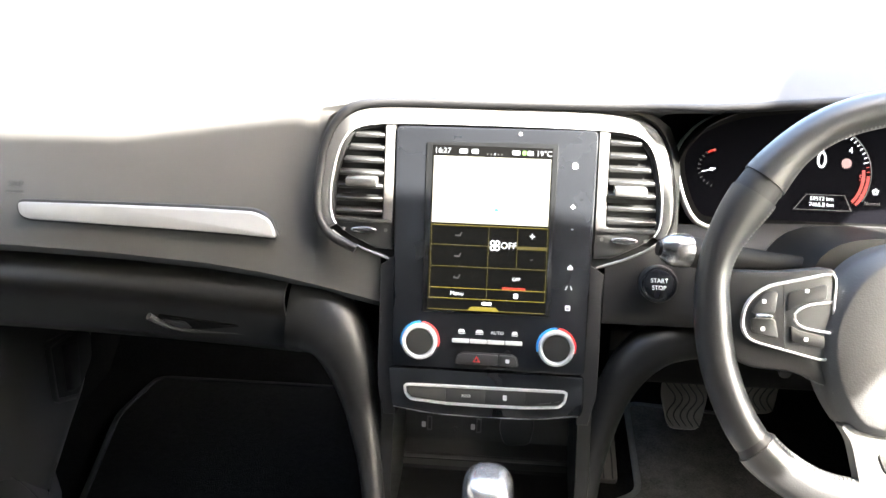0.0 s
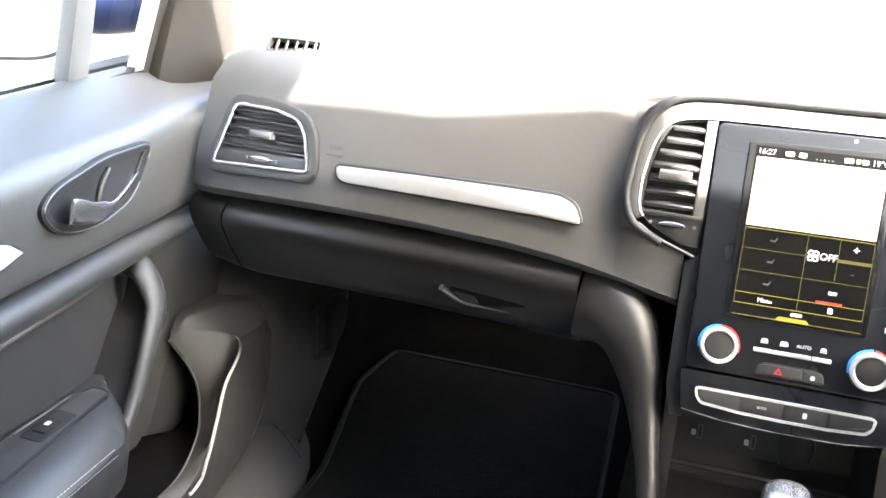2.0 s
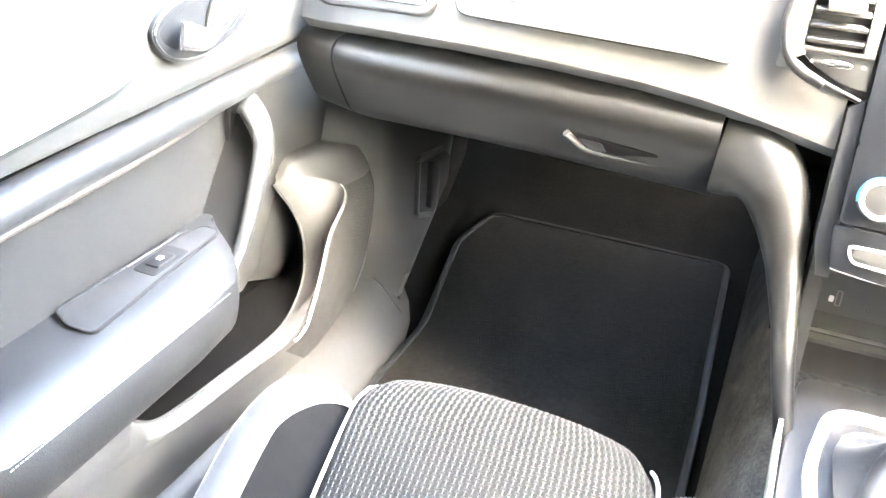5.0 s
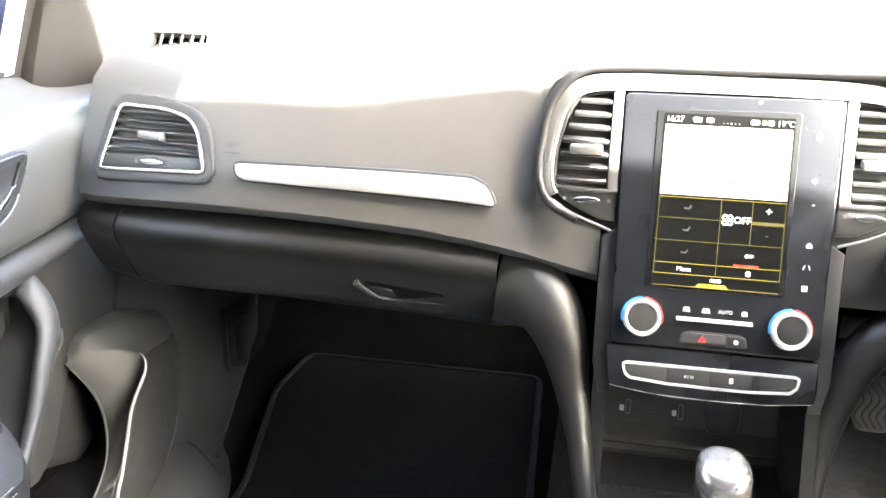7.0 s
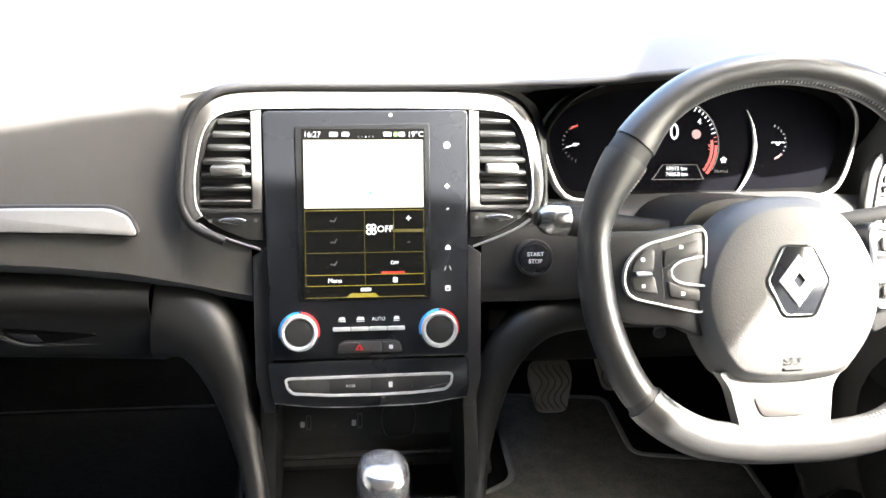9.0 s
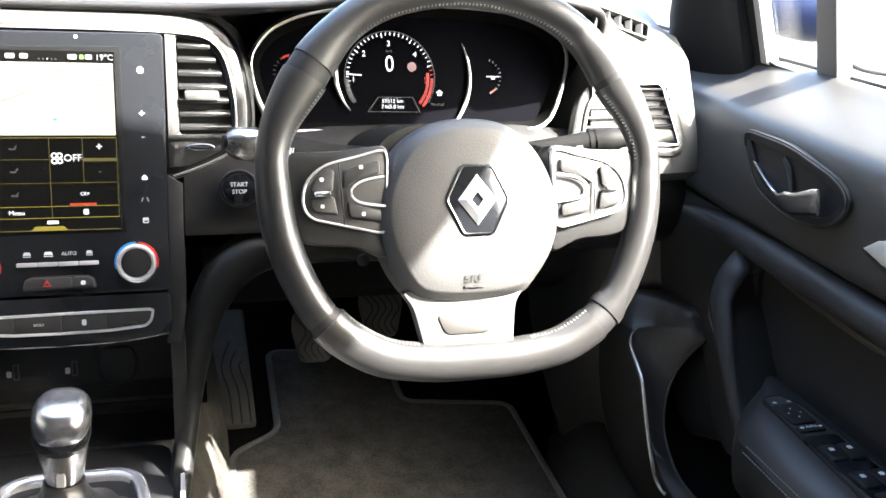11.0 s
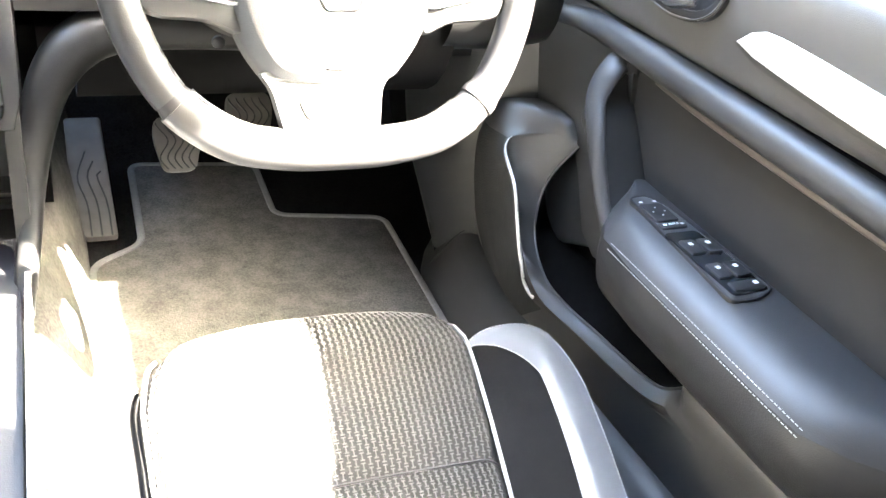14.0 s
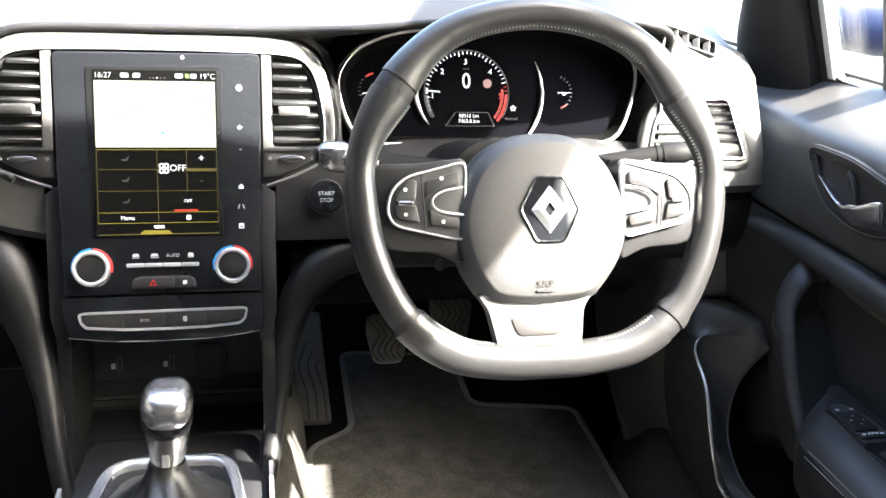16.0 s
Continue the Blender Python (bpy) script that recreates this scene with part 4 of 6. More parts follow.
for x, ly, lz in ((-0.1815, 0.826, 0.793), (-0.16, 0.824, 0.789), (-0.14, 0.822, 0.785), (-0.1135, 0.820, 0.780)):
    p = [(x, 0.880, 0.963), (x, (0.880 + ly) / 2 + 0.001, 0.4815 + 0.5 * lz + 0.012), (x, ly + 0.010, lz + 0.036), (x, ly, lz), (x, ly + 0.014, lz - 0.014), (x, 0.95, lz - 0.02)]
    left_facing.append([tuple(q) for q in np.vstack([spline(p[:4], 14), spline(p[3:], 6)[1:]])])
part("side_facing", loft(left_facing), DASH, dashboard, "dark facing beside the panel")

# More near-black boxes for the shaded gap by the glovebox.
part("arm_gap_shade", box(-0.226, -0.100, 0.902, 0.955, 0.705, 0.805), HOODSHADE, dashboard)
part("arm_gap_shade", box(-0.2135, -0.2100, 0.868, 0.96, 0.700, 0.790), HOODSHADE, dashboard)
part("arm_gap_shade", box(-0.226, -0.190, 0.885, 0.905, 0.715, 0.745), HOODSHADE, dashboard)
part("panel_filler", box(0.104, 0.200, 0.866, 1.02, 0.712, 0.80, 0.004), BLACK, dashboard)
START = at(PANEL, 0.1645, 0.068, 0.012)
button = part("start_button", disc(0.0185, 0.012, START, 40, 0.0015), BLACK, dashboard, "round black starter button")
part("button_ring", disc(0.0170, 0.004, lift(START, 0.0012), 40, 0.0008, 0.0150), GLOSS, button)
part("button_cap", disc(0.0146, 0.005, lift(START, 0.0015), 40, 0.001), GLOSS, button)
words("start_text", "START", 0.0058, PRINT, at(START, 0, 0.0035, 0.0018), button)
words("stop_text", "STOP", 0.0058, PRINT, at(START, 0, -0.0035, 0.0018), button)

# ---- niche and tray under the panel ----
niche = thing("storage_niche", "dark open niche with sockets under the control panel", "storage niche")
part("niche_wall", loft([[(x, 0.795, 0.675), (x, 0.86, 0.675), (x, 0.905, 0.655), (x, 0.885, 0.575), (x, 0.865, 0.560), (x, 0.858, 0.556)] for x in (-0.097, 0.0, 0.097)]), DASH, niche, "dark moulded wall")
for s in (-1, 1):
    part("niche_side", slab([(0.800, 0.69), (0.92, 0.68), (0.92, 0.53), (0.735, 0.53)], 0.014, Matrix(((0, 0, s, s * 0.109), (1, 0, 0, 0), (0, 1, 0, 0), (0, 0, 0, 1))), (), 0.002), ARMPAD, niche, "dark side of the niche")
SOCK = plane_at((-0.033, 0.893, 0.590), 14)
plate = part("socket_plate", slab(soft_loop([(-0.048, 0.021), (0.044, 0.021), (0.044, -0.022), (-0.044, -0.022)], 0.006), 0.006, lift(SOCK, 0.004), (), 0.0015), PLASTIC, niche, "black plate with two data sockets")
part("plate_rim", slab(soft_loop([(-0.0505, 0.0235), (0.0465, 0.0235), (0.0465, -0.0245), (-0.0465, -0.0245)], 0.006), 0.004, lift(SOCK, 0.0028), (), 0.001), HOODSHADE, plate, "dark joint round the socket plate")
for x in (-0.034, 0.024):
    part("data_socket", slab(rounded(x - 0.0030, x + 0.0030, -0.0070, 0.0100, 0.0008, 2), 0.004, lift(SOCK, 0.0055), [rounded(x - 0.0018, x + 0.0018, -0.0058, 0.0088, 0.0005, 2)]), STALKTIP, plate)
    bar("socket_mark", x - 0.0095, x - 0.0045, -0.004, 0.003, PRINT, lift(SOCK, 0.004), plate, 0.0003)
part("jack_socket", disc(0.0030, 0.004, at(SOCK, -0.004, -0.004, 0.0058), 16, 0, 0.0016), PLASTIC, plate)
part("power_cover", slab(soft_loop([(-0.016, 0.021), (0.016, 0.021), (0.021, 0.005), (0.016, -0.020), (-0.014, -0.022), (-0.021, 0.0)], 0.008), 0.010, at(SOCK, 0.068, 0.002, 0.009), (), 0.003), PLASTIC, niche, "hinged power socket cover")
part("tray", loft([[(x, 0.866, 0.562), (x, 0.858, 0.551), (x, 0.84, 0.548), (x, 0.812, 0.546), (x, 0.800, 0.549)] for x in (-0.096, -0.05, 0.0, 0.05, 0.096)]), BLACK, niche, "shallow rubber-lined tray")
part("tray_edge", tube([(-0.094, 0.862, 0.566), (0.0, 0.863, 0.566), (0.094, 0.862, 0.566)], 0.003, 8), DASH, niche)

# ---- centre console and gear lever ----
console = thing("centre_console", "black centre console with chrome gear surround", "centre console")
part("console_top", slab(soft_loop([(-0.099, 0.10), (0.099, 0.10), (0.097, 0.66), (0.090, 0.80), (-0.090, 0.80), (-0.097, 0.66)], 0.02), 0.060, Matrix.Translation((0, 0, 0.547)), (), 0.004), BLACK, console, "black moulded top")
sur = soft_loop([(-0.066, 0.46), (0.066, 0.46), (0.079, 0.66), (0.067, 0.738), (0.046, 0.754), (-0.046, 0.754), (-0.067, 0.738), (-0.079, 0.66)], 0.02, 6)
part("gear_surround", slab(sur, 0.012, Matrix.Translation((0, 0, 0.556)), [grow(sur, -0.012)], 0.0045, 5), mat("bright_gear_chrome", (0.78, 0.80, 0.84), 0.16, metal=0.72, size=20, var=0.02), console, "polished chrome gear surround")
for s in (-1, 1):
    blade = slab([(0.10, 0.50), (0.755, 0.535), (0.742, 0.556), (0.10, 0.556)], 0.004, Matrix(((0, 0, s, s * 0.1035), (1, 0, 0, 0), (0, 1, 0, 0), (0, 0, 0, 1))), (), 0.001)
    part("console_blade", blade, BRUSHED, console, "bright metal side strip")
gear = thing("gear_lever", "gear lever with polished knob and pleated black leather boot", "gear lever")
LEV = Matrix.Translation((0.004, 0.660, 0.5545)) @ pose(0, 0, 0, -9, 2, 0) @ Matrix.Diagonal((1, 1, 0.885, 1))
rows = []
for k in np.linspace(0, 1, 14):
    h = 0.058 * k ** 1.15
    row = []
    for q in np.linspace(0, 2 * math.pi, 64, endpoint=False):
        c, n = math.cos(q), math.sin(q)
        e = 0.62 + 0.38 * min(1.0, 2.5 * k)
        fold = 1 + 0.24 * (abs(math.sin(3.5 * q + 4 * k)) - 0.55) * math.sin(math.pi * min(1, 0.08 + k * 0.98))
        rx = (0.041 * (1 - k) ** 1.7 + 0.017) * fold
        ry = ((0.068 if n > 0 else 0.135) * (1 - k) ** 1.7 + 0.017) * fold
        row.append(LEV @ Vector((rx * math.copysign(abs(c) ** e, c), ry * math.copysign(abs(n) ** e, n), h)))
    rows.append(row)
part("boot", loft(rows, True), BOOTLEATHER, gear, "pleated black leather boot")


def lathe_rows(m, prof, n=32, sx=1.0, sy=1.0):
    return [[m @ Vector((r * sx * math.cos(q), r * sy * math.sin(q), h)) for q in np.linspace(0, 2 * math.pi, n, endpoint=False)] for r, h in prof]


def tilted_rows(prof, square=1.0, lean=0.0):
    """Rings of (radius, height, lean): the side towards the driver's seat lies lower."""
    out = []
    for rr, h, lean in prof:
        out.append([LEV @ Vector((rr * math.copysign(abs(math.cos(q)) ** square, math.cos(q)), rr * 1.10 * math.copysign(abs(math.sin(q)) ** square, math.sin(q)), h + lean * math.sin(q))) for q in np.linspace(0, 2 * math.pi, 36, endpoint=False)])
    return out


part("collar", loft(lathe_rows(LEV, [(0.0185, 0.040), (0.0190, 0.046), (0.0175, 0.051), (0.0160, 0.053)]), True, True), BOOTLEATHER, gear, "stitched leather collar")
part("shaft", loft(tilted_rows([(0.0150, 0.050, 0), (0.0152, 0.060, 0), (0.0180, 0.074, 0.001), (0.0205, 0.092, 0.006), (0.0220, 0.106, 0.011)]), True, True), SMOKED_CHROME, gear, "dark chrome neck")
part("shaft_clip", box(-0.0035, 0.0035, -0.0200, -0.0165, 0.060, 0.084, 0.001, 1, LEV), BRUSHED, gear, "bright clip")
part("knob_ring", loft(tilted_rows([(0.0226, 0.1035, 0.011), (0.0240, 0.109, 0.012), (0.0232, 0.117, 0.013)], 0.9), True, True), GLOSS, gear, "gloss black ring under the knob")
part("knob", loft(tilted_rows([(0.0224, 0.1160, 0.013), (0.0236, 0.1190, 0.013), (0.0236, 0.1250, 0.012), (0.0228, 0.1310, 0.010), (0.0200, 0.1360, 0.007), (0.0150, 0.1388, 0.005), (0.007, 0.1400, 0.002), (0.001, 0.1402, 0.0)], 0.82), True, True), KNOBMETAL, gear, "polished metal knob")
words("shift_mark", "2 4 6", 0.0036, GREYPRINT, LEV @ pose(0.0, -0.004, 0.1402, 8, 0, 0), gear, wide=1.1)

# ---- instrument cluster ----
cluster_loop = [(-0.1665, -0.003), (-0.157, 0.020), (-0.135, 0.038), (-0.09, 0.052), (0.0, 0.0600), (0.08, 0.0590), (0.135, 0.0500), (0.163, 0.034), (0.1735, 0.014), (0.168, -0.018), (0.147, -0.060), (0.10, -0.066), (0.0, -0.068), (-0.10, -0.067), (-0.140, -0.0650), (-0.158, -0.040)]
cl = [tuple(p) for p in loop_spline(cluster_loop, 90)]
cluster = part("gauge_binnacle", slab(grow(cl, -0.001), 0.006, lift(CLUSTER, -0.006)), mat("cluster_glass", (0.003, 0.003, 0.004), 0.4, size=10, spec=0.0), dashboard, "black instrument cluster with round gauges")
part("cluster_rim", slab(grow(cl, 0.0045), 0.014, lift(CLUSTER, 0.010), [cl], 0.002), BRUSHED, cluster, "thin satin silver rim")
well = [[CLUSTER @ Vector((x, y, 0.008)) for x, y in grow(cl, -0.0005)], [CLUSTER @ Vector((x, y, -0.006)) for x, y in grow(cl, -0.008)]]
part("cluster_well", loft(well, True), HOODSHADE, cluster)
hood = []
for k in np.linspace(0, 1, 5):
    row = []
    for i, (x, y) in enumerate(grow(cl, 0.003)):
        up = max(0.0, min(1.0, (y + 0.02) / 0.06))
        row.append(CLUSTER @ Vector((x, y - 0.006 * k * up, 0.004 + k * (0.004 + 0.066 * up))))
    hood.append(row)
part("cluster_hood", loft(hood, True), HOODSHADE, cluster, "black hood round the gauges")
CF = lift(CLUSTER, -0.0055)
GAUGE = at(CF, -0.0225, -0.012)
for a in range(-25, 206, 6):
    big = (a + 25) % 42 == 0
    part("gauge_tick", box(0.0425 if big else 0.0445, 0.0475, -0.0005, 0.0005, 0, 0.0006, 0, 1, GAUGE @ pose(0, 0, 0, 0, 0, a)), WHITE if a > 15 else REDGLOW, cluster)
part("gauge_ring", slab(sector(0.0485, 0.0493, -32, 212, 60), 0.0004, lift(GAUGE, 0.0006)), DIMGREY, cluster)
part("red_band", slab(sector(0.0400, 0.0430, -40, 8, 20), 0.0004, lift(GAUGE, 0.0006), ()), REDGLOW, cluster)
part("red_band", slab(sector(0.0445, 0.0475, -40, 0, 20), 0.0004, lift(GAUGE, 0.0006), ()), mat("dark_red_print", (0.25, 0.01, 0.01), 0.4), cluster)
part("pale_band", slab(sector(0.0445, 0.0480, 182, 214, 16), 0.0004, lift(GAUGE, 0.0006)), DIMGREY, cluster)
part("needle", box(-0.0475, -0.031, -0.0006, 0.0006, 0, 0.0008, 0, 1, lift(GAUGE, 0.001) @ pose(0, 0, 0, 0, 0, -4)), WHITE, cluster)
words("speed_text", "0", 0.0240, WHITE, at(CF, -0.0230, 0.0020, 0.0008), cluster, wide=0.85)
for txt, x, y in (("1", -0.0620, -0.0145), ("2", -0.0505, 0.0125), ("3", -0.0235, 0.0235), ("4", 0.0048, 0.0130)):
    words("gauge_number", txt, 0.0085, WHITE, at(CF, x, y, 0.0008), cluster)
words("gauge_number", "5", 0.0085, REDGLOW, at(CF, 0.0162, -0.0140, 0.0008), cluster)
words("odometer_text", "59512 km", 0.0058, WHITE, at(CF, -0.0205, -0.0365, 0.0008), cluster)
words("odometer_text", "7465.8 km", 0.0058, WHITE, at(CF, -0.0205, -0.0425, 0.0008), cluster)
part("odometer_frame", slab([(-0.048, -0.0480), (0.010, -0.0480), (0.002, -0.0320), (-0.036, -0.0320)], 0.0003, lift(CF, 0.0005), [[(-0.0465, -0.0474), (0.0085, -0.0474), (0.0015, -0.0326), (-0.0355, -0.0326)]]), DIMGREY, cluster)
part("warning_lamp", disc(0.0050, 0.0004, at(CF, 0.0015, 0.0, 0.0008), 24), glow("dim_pink_display", (0.75, 0.45, 0.45), 0.5), cluster)
words("unit_text", "km/h", 0.0035, DIMGREY, at(CF, -0.0230, 0.0160, 0.0008), cluster)
words("mode_text", "Normal", 0.0048, DIMGREY, at(CF, 0.0290, -0.0395, 0.0008), cluster)
for a in range(0, 360, 72):
    part("mode_mark", disc(0.0013, 0.0003, at(CF, 0.0315 + 0.0022 * math.cos(radians(a + 90)), -0.0275 + 0.0022 * math.sin(radians(a + 90)), 0.0008), 10), WHITE, cluster)
for s, cx in ((-1, -0.0225), (1, -0.0225)):
    lo, hi = (150, 222) if s < 0 else (-52, 26)
    rr = 0.0585 if s < 0 else 0.0850
    pts = [CF @ Vector((cx + rr * math.cos(radians(a)) + (0.0 if s < 0 else 0.003), -0.010 + rr * 0.95 * math.sin(radians(a)), 0.003)) for a in np.linspace(lo, hi, 24)]
    part("divider_arc", tube(pts, [0.0004 + 0.0020 * math.sin(math.pi * k / 23) for k in range(24)], 8), BRUSHED, cluster, "curved silver divider")
for cx, red0 in ((-0.125, 100), (0.083, -70)):
    G = at(CF, cx, -0.009)
    for a in range(100 if cx < 0 else -70, 261 if cx < 0 else 71, 14):
        part("gauge_tick", box(0.0175, 0.0200, -0.0004, 0.0004, 0, 0.0005, 0, 1, G @ pose(0, 0, 0, 0, 0, a)), DIMGREY, cluster)
    part("red_band", slab(sector(0.0175, 0.0195, red0, red0 + 25, 8), 0.0003, lift(G, 0.0006)), REDGLOW, cluster)
    part("needle", box(0.002, 0.0165, -0.0005, 0.0005, 0, 0.0006, 0, 1, lift(G, 0.0008) @ pose(0, 0, 0, 0, 0, 195 if cx < 0 else 0)), WHITE, cluster)
    bar("gauge_mark", cx + (-0.008 if cx < 0 else 0.008), cx + (-0.004 if cx < 0 else 0.012), -0.012, -0.009, WHITE, CF, cluster, 0.0003)

# ---- steering column, stalks ----
column = thing("steering_column", "dark plastic steering column shroud with two stalks", "steering column")
rows = []
for k in np.linspace(0, 1, 8):
    c = Vector((0.354, 0.735 + 0.14 * k, 0.846 - 0.055 * k))
    w, h = 0.075 + 0.030 * k, 0.050 + 0.018 * k
    rows.append([c + Vector((w * math.copysign(abs(math.cos(q)) ** 0.7, math.cos(q)), 0.35 * h * math.sin(q), h * math.copysign(abs(math.sin(q)) ** 0.7, math.sin(q)))) for q in np.linspace(0, 2 * math.pi, 32, endpoint=False)])
part("shroud", loft(rows, True, True), ARMPAD, column, "dark grey shroud")
part("adjuster_hole", disc(0.006, 0.004, plane_at((0.275, 0.742, 0.765), 0), 16, 0.001), BLACK, column)
for s in (-1, 1):
    if s < 0:
        pts, rad = [(0.285, 0.77, 0.858), (0.225, 0.765, 0.866), (0.190, 0.757, 0.873), (0.172, 0.752, 0.877), (0.155, 0.749, 0.879), (0.148, 0.748, 0.880)], [0.0105, 0.0105, 0.0115, 0.0145, 0.0135, 0.006]
    else:
        pts, rad = [(0.425, 0.77, 0.862), (0.462, 0.762, 0.868), (0.495, 0.757, 0.874), (0.520, 0.752, 0.879), (0.538, 0.749, 0.882), (0.545, 0.748, 0.883)], [0.0095, 0.0100, 0.0110, 0.0120, 0.0125, 0.006]
    stalk = part("stalk", tube(spline(pts, 24), list(np.interp(np.linspace(0, 5, 24), range(6), rad)), 16), STALKBLACK, column, "black control stalk")
    if s < 0:
        part("stalk_tip", tube(spline([(0.176, 0.7535, 0.8763), (0.160, 0.750, 0.8785), (0.150, 0.7475, 0.8797)], 8), [0.0152, 0.0155, 0.0152, 0.015, 0.0145, 0.0135, 0.011, 0.007], 16), SMOKED_CHROME, stalk, "turning tip of the stalk")
    else:
        part("stalk_ring", tube([(0.5005, 0.7560, 0.8751), (0.5035, 0.7554, 0.8756)], 0.0128, 16), STALKBLACK, stalk, "turning ring of the stalk")
        part("stalk_ring", tube([(0.5070, 0.7548, 0.8762), (0.5090, 0.7544, 0.8766)], 0.0131, 16), STALKBLACK, stalk, "turning ring of the stalk")
    ST = plane_at((0.205 if s < 0 else 0.492, 0.7462, 0.8725), 8) @ pose(0, 0, 0, 0, 0, -8 * -s)
    for x in ((0.0,) if s < 0 else (-0.016, -0.006, 0.006, 0.022)):
        bar("stalk_mark", x - 0.0022, x + 0.0022, -0.0035, 0.0030, PRINT, ST, stalk, 0.0003)
        bar("stalk_mark", x + 0.003, x + 0.0042, -0.003, 0.003, PRINT, ST, stalk, 0.0003)

# ---- steering wheel ----
wheel = thing("steering_wheel", "flat-bottomed leather steering wheel with chrome-edged spokes", "steering wheel")


def on_wheel(u, v, h=0.0):
    return WHEEL @ Vector((u, v, h))


rim_pts = [(0.0, 0.1510), (0.075, 0.1360), (0.128, 0.0960), (0.160, 0.0420), (0.1690, -0.0150), (0.160, -0.0730), (0.132, -0.1280), (0.090, -0.1600), (0.045, -0.1700), (0.0, -0.1715), (-0.045, -0.1700), (-0.090, -0.1600), (-0.132, -0.1280), (-0.160, -0.0730), (-0.1690, -0.0150), (-0.160, 0.0420), (-0.128, 0.0960), (-0.075, 0.1360)]
rim_c = loop_spline(rim_pts, 144)
ang = np.degrees(np.arctan2(rim_c[:, 1] + 0.010, rim_c[:, 0])) % 360
rows = []
for (u, v), a in zip(rim_c, ang):
    c, d = Vector((u, v, 0)), Vector((u, v + 0.01, 0)).normalized()
    grip = math.exp(-(((a - 31) / 13) ** 2)) + math.exp(-(((a - 149) / 13) ** 2))
    neck = math.exp(-(((a - 7) / 9) ** 2)) + math.exp(-(((a - 173) / 9) ** 2))
    low = 1.0 if v < -0.13 else 0.0
    w, h = 0.0150 + 0.0025 * low + 0.0012 * grip - 0.0016 * neck, 0.0150 + 0.0014 * grip - 0.0008 * neck
    rows.append([WHEEL @ (c + d * (w * math.cos(q) - 0.0075 * grip * max(0.0, -math.cos(q)) + 0.0020 * neck) + Vector((0, 0, h * math.sin(q)))) for q in np.linspace(0, 2 * math.pi, 18, endpoint=False)])


def rim_piece(a0, a1, name, label):
    pick = [i for i in range(len(ang)) if (ang[i] - a0) % 360 <= (a1 - a0) % 360]
    pick.sort(key=lambda i: (ang[i] - a0) % 360)
    part(name, loft([rows[i] for i in pick], True, True), RIMLEATHER, wheel, label)


cuts = [32, 147, 222.5, 311.5]
for i in range(4):
    rim_piece(cuts[i] + 0.8, cuts[(i + 1) % 4] - 0.8 + (360 if i == 3 else 0), "rim_section", "grey-black leather rim section")
core = [[(Vector(q) - WHEEL @ Vector((*rim_c[i], 0))) * 0.93 + WHEEL @ Vector((*rim_c[i], 0)) for q in r] for i, r in enumerate(rows)]
core.append(core[0])
bm = loft(core, True)
bmesh.ops.remove_doubles(bm, verts=bm.verts, dist=1e-6)
part("rim_core", bm, BLACK, wheel)
for (u0, a0, a1) in ((0, 50, 130), (1, 225, 250), (1, 290, 312), (2, 150, 176), (2, 4, 30)):
    for i in range(len(ang)):
        if a0 <= ang[i] <= a1:
            for k in (0, 1):
                j = (i + 1) % len(ang)
                f = k * 0.5
                p = Vector(rows[i][8]) * (1 - f) + Vector(rows[j][8]) * f
                q = Vector(rows[i][7]) * (1 - f) + Vector(rows[j][7]) * f
                part("stitch", tube([p, p * 0.55 + q * 0.45], 0.0007, 5), STITCH, wheel)

# the airbag cover with its dark badge
cover_loop = [(0.0, 0.0400), (-0.032, 0.0360), (-0.058, 0.0210), (-0.076, -0.0050), (-0.086, -0.0400), (-0.080, -0.0750), (-0.066, -0.1030), (-0.050, -0.1170), (-0.005, -0.1210), (0.040, -0.1170), (0.058, -0.1030), (0.076, -0.0750), (0.083, -0.0400), (0.072, -0.0050), (0.054, 0.0210), (0.030, 0.0360)]
cov = [tuple(p) for p in loop_spline(cover_loop, 64)]
cx, cyv = 0.0, -0.040
cover_rows = []
for sc, h in ((1.0, -0.030), (1.005, -0.008), (0.998, -0.002), (0.975, 0.0035), (0.935, 0.0090), (0.885, 0.0142), (0.872, 0.0150), (0.855, 0.0156), (0.70, 0.0180), (0.5, 0.0193), (0.25, 0.0201), (0.02, 0.0203)):
    cover_rows.append([on_wheel(cx + (u - cx) * sc, cyv + (v - cyv) * sc, h) for u, v in cov])
part("airbag_cover", loft(cover_rows, True, True), mat("grained_grey_cover", (0.046, 0.046, 0.046), 0.5, bump=0.13, bsize=700, voro=True, size=16, var=0.08), wheel, "grained dark grey airbag cover")
SRP = at(WHEEL, -0.004, -0.0985, 0.0190) @ pose(0, 0, 0, 10)
words("airbag_text", "SRP", 0.0090, GREYPRINT, SRP, wheel, wide=1.25)
bar("airbag_bar", -0.009, 0.009, -0.0080, -0.0055, GREYPRINT, SRP, wheel, 0.0003, 0.0)
HORN = at(WHEEL, -0.062, -0.031, 0.0150) @ pose(0, 0, 0, 0, -14, 0)
part("horn_mark", slab([(-0.005, -0.0012), (0.000, -0.0014), (0.005, -0.003), (0.005, 0.003), (0.000, 0.0014), (-0.005, 0.0012)], 0.0006, lift(HORN, 0.0006), [[(-0.0043, -0.0006), (0.0002, -0.0008), (0.0042, -0.0021), (0.0042, 0.0021), (0.0002, 0.0008), (-0.0043, 0.0006)]]), BLACK, wheel)
BADGE = at(WHEEL, -0.0008, -0.0318, 0.0192) @ Matrix.Diagonal((0.89, 0.89, 1, 1))
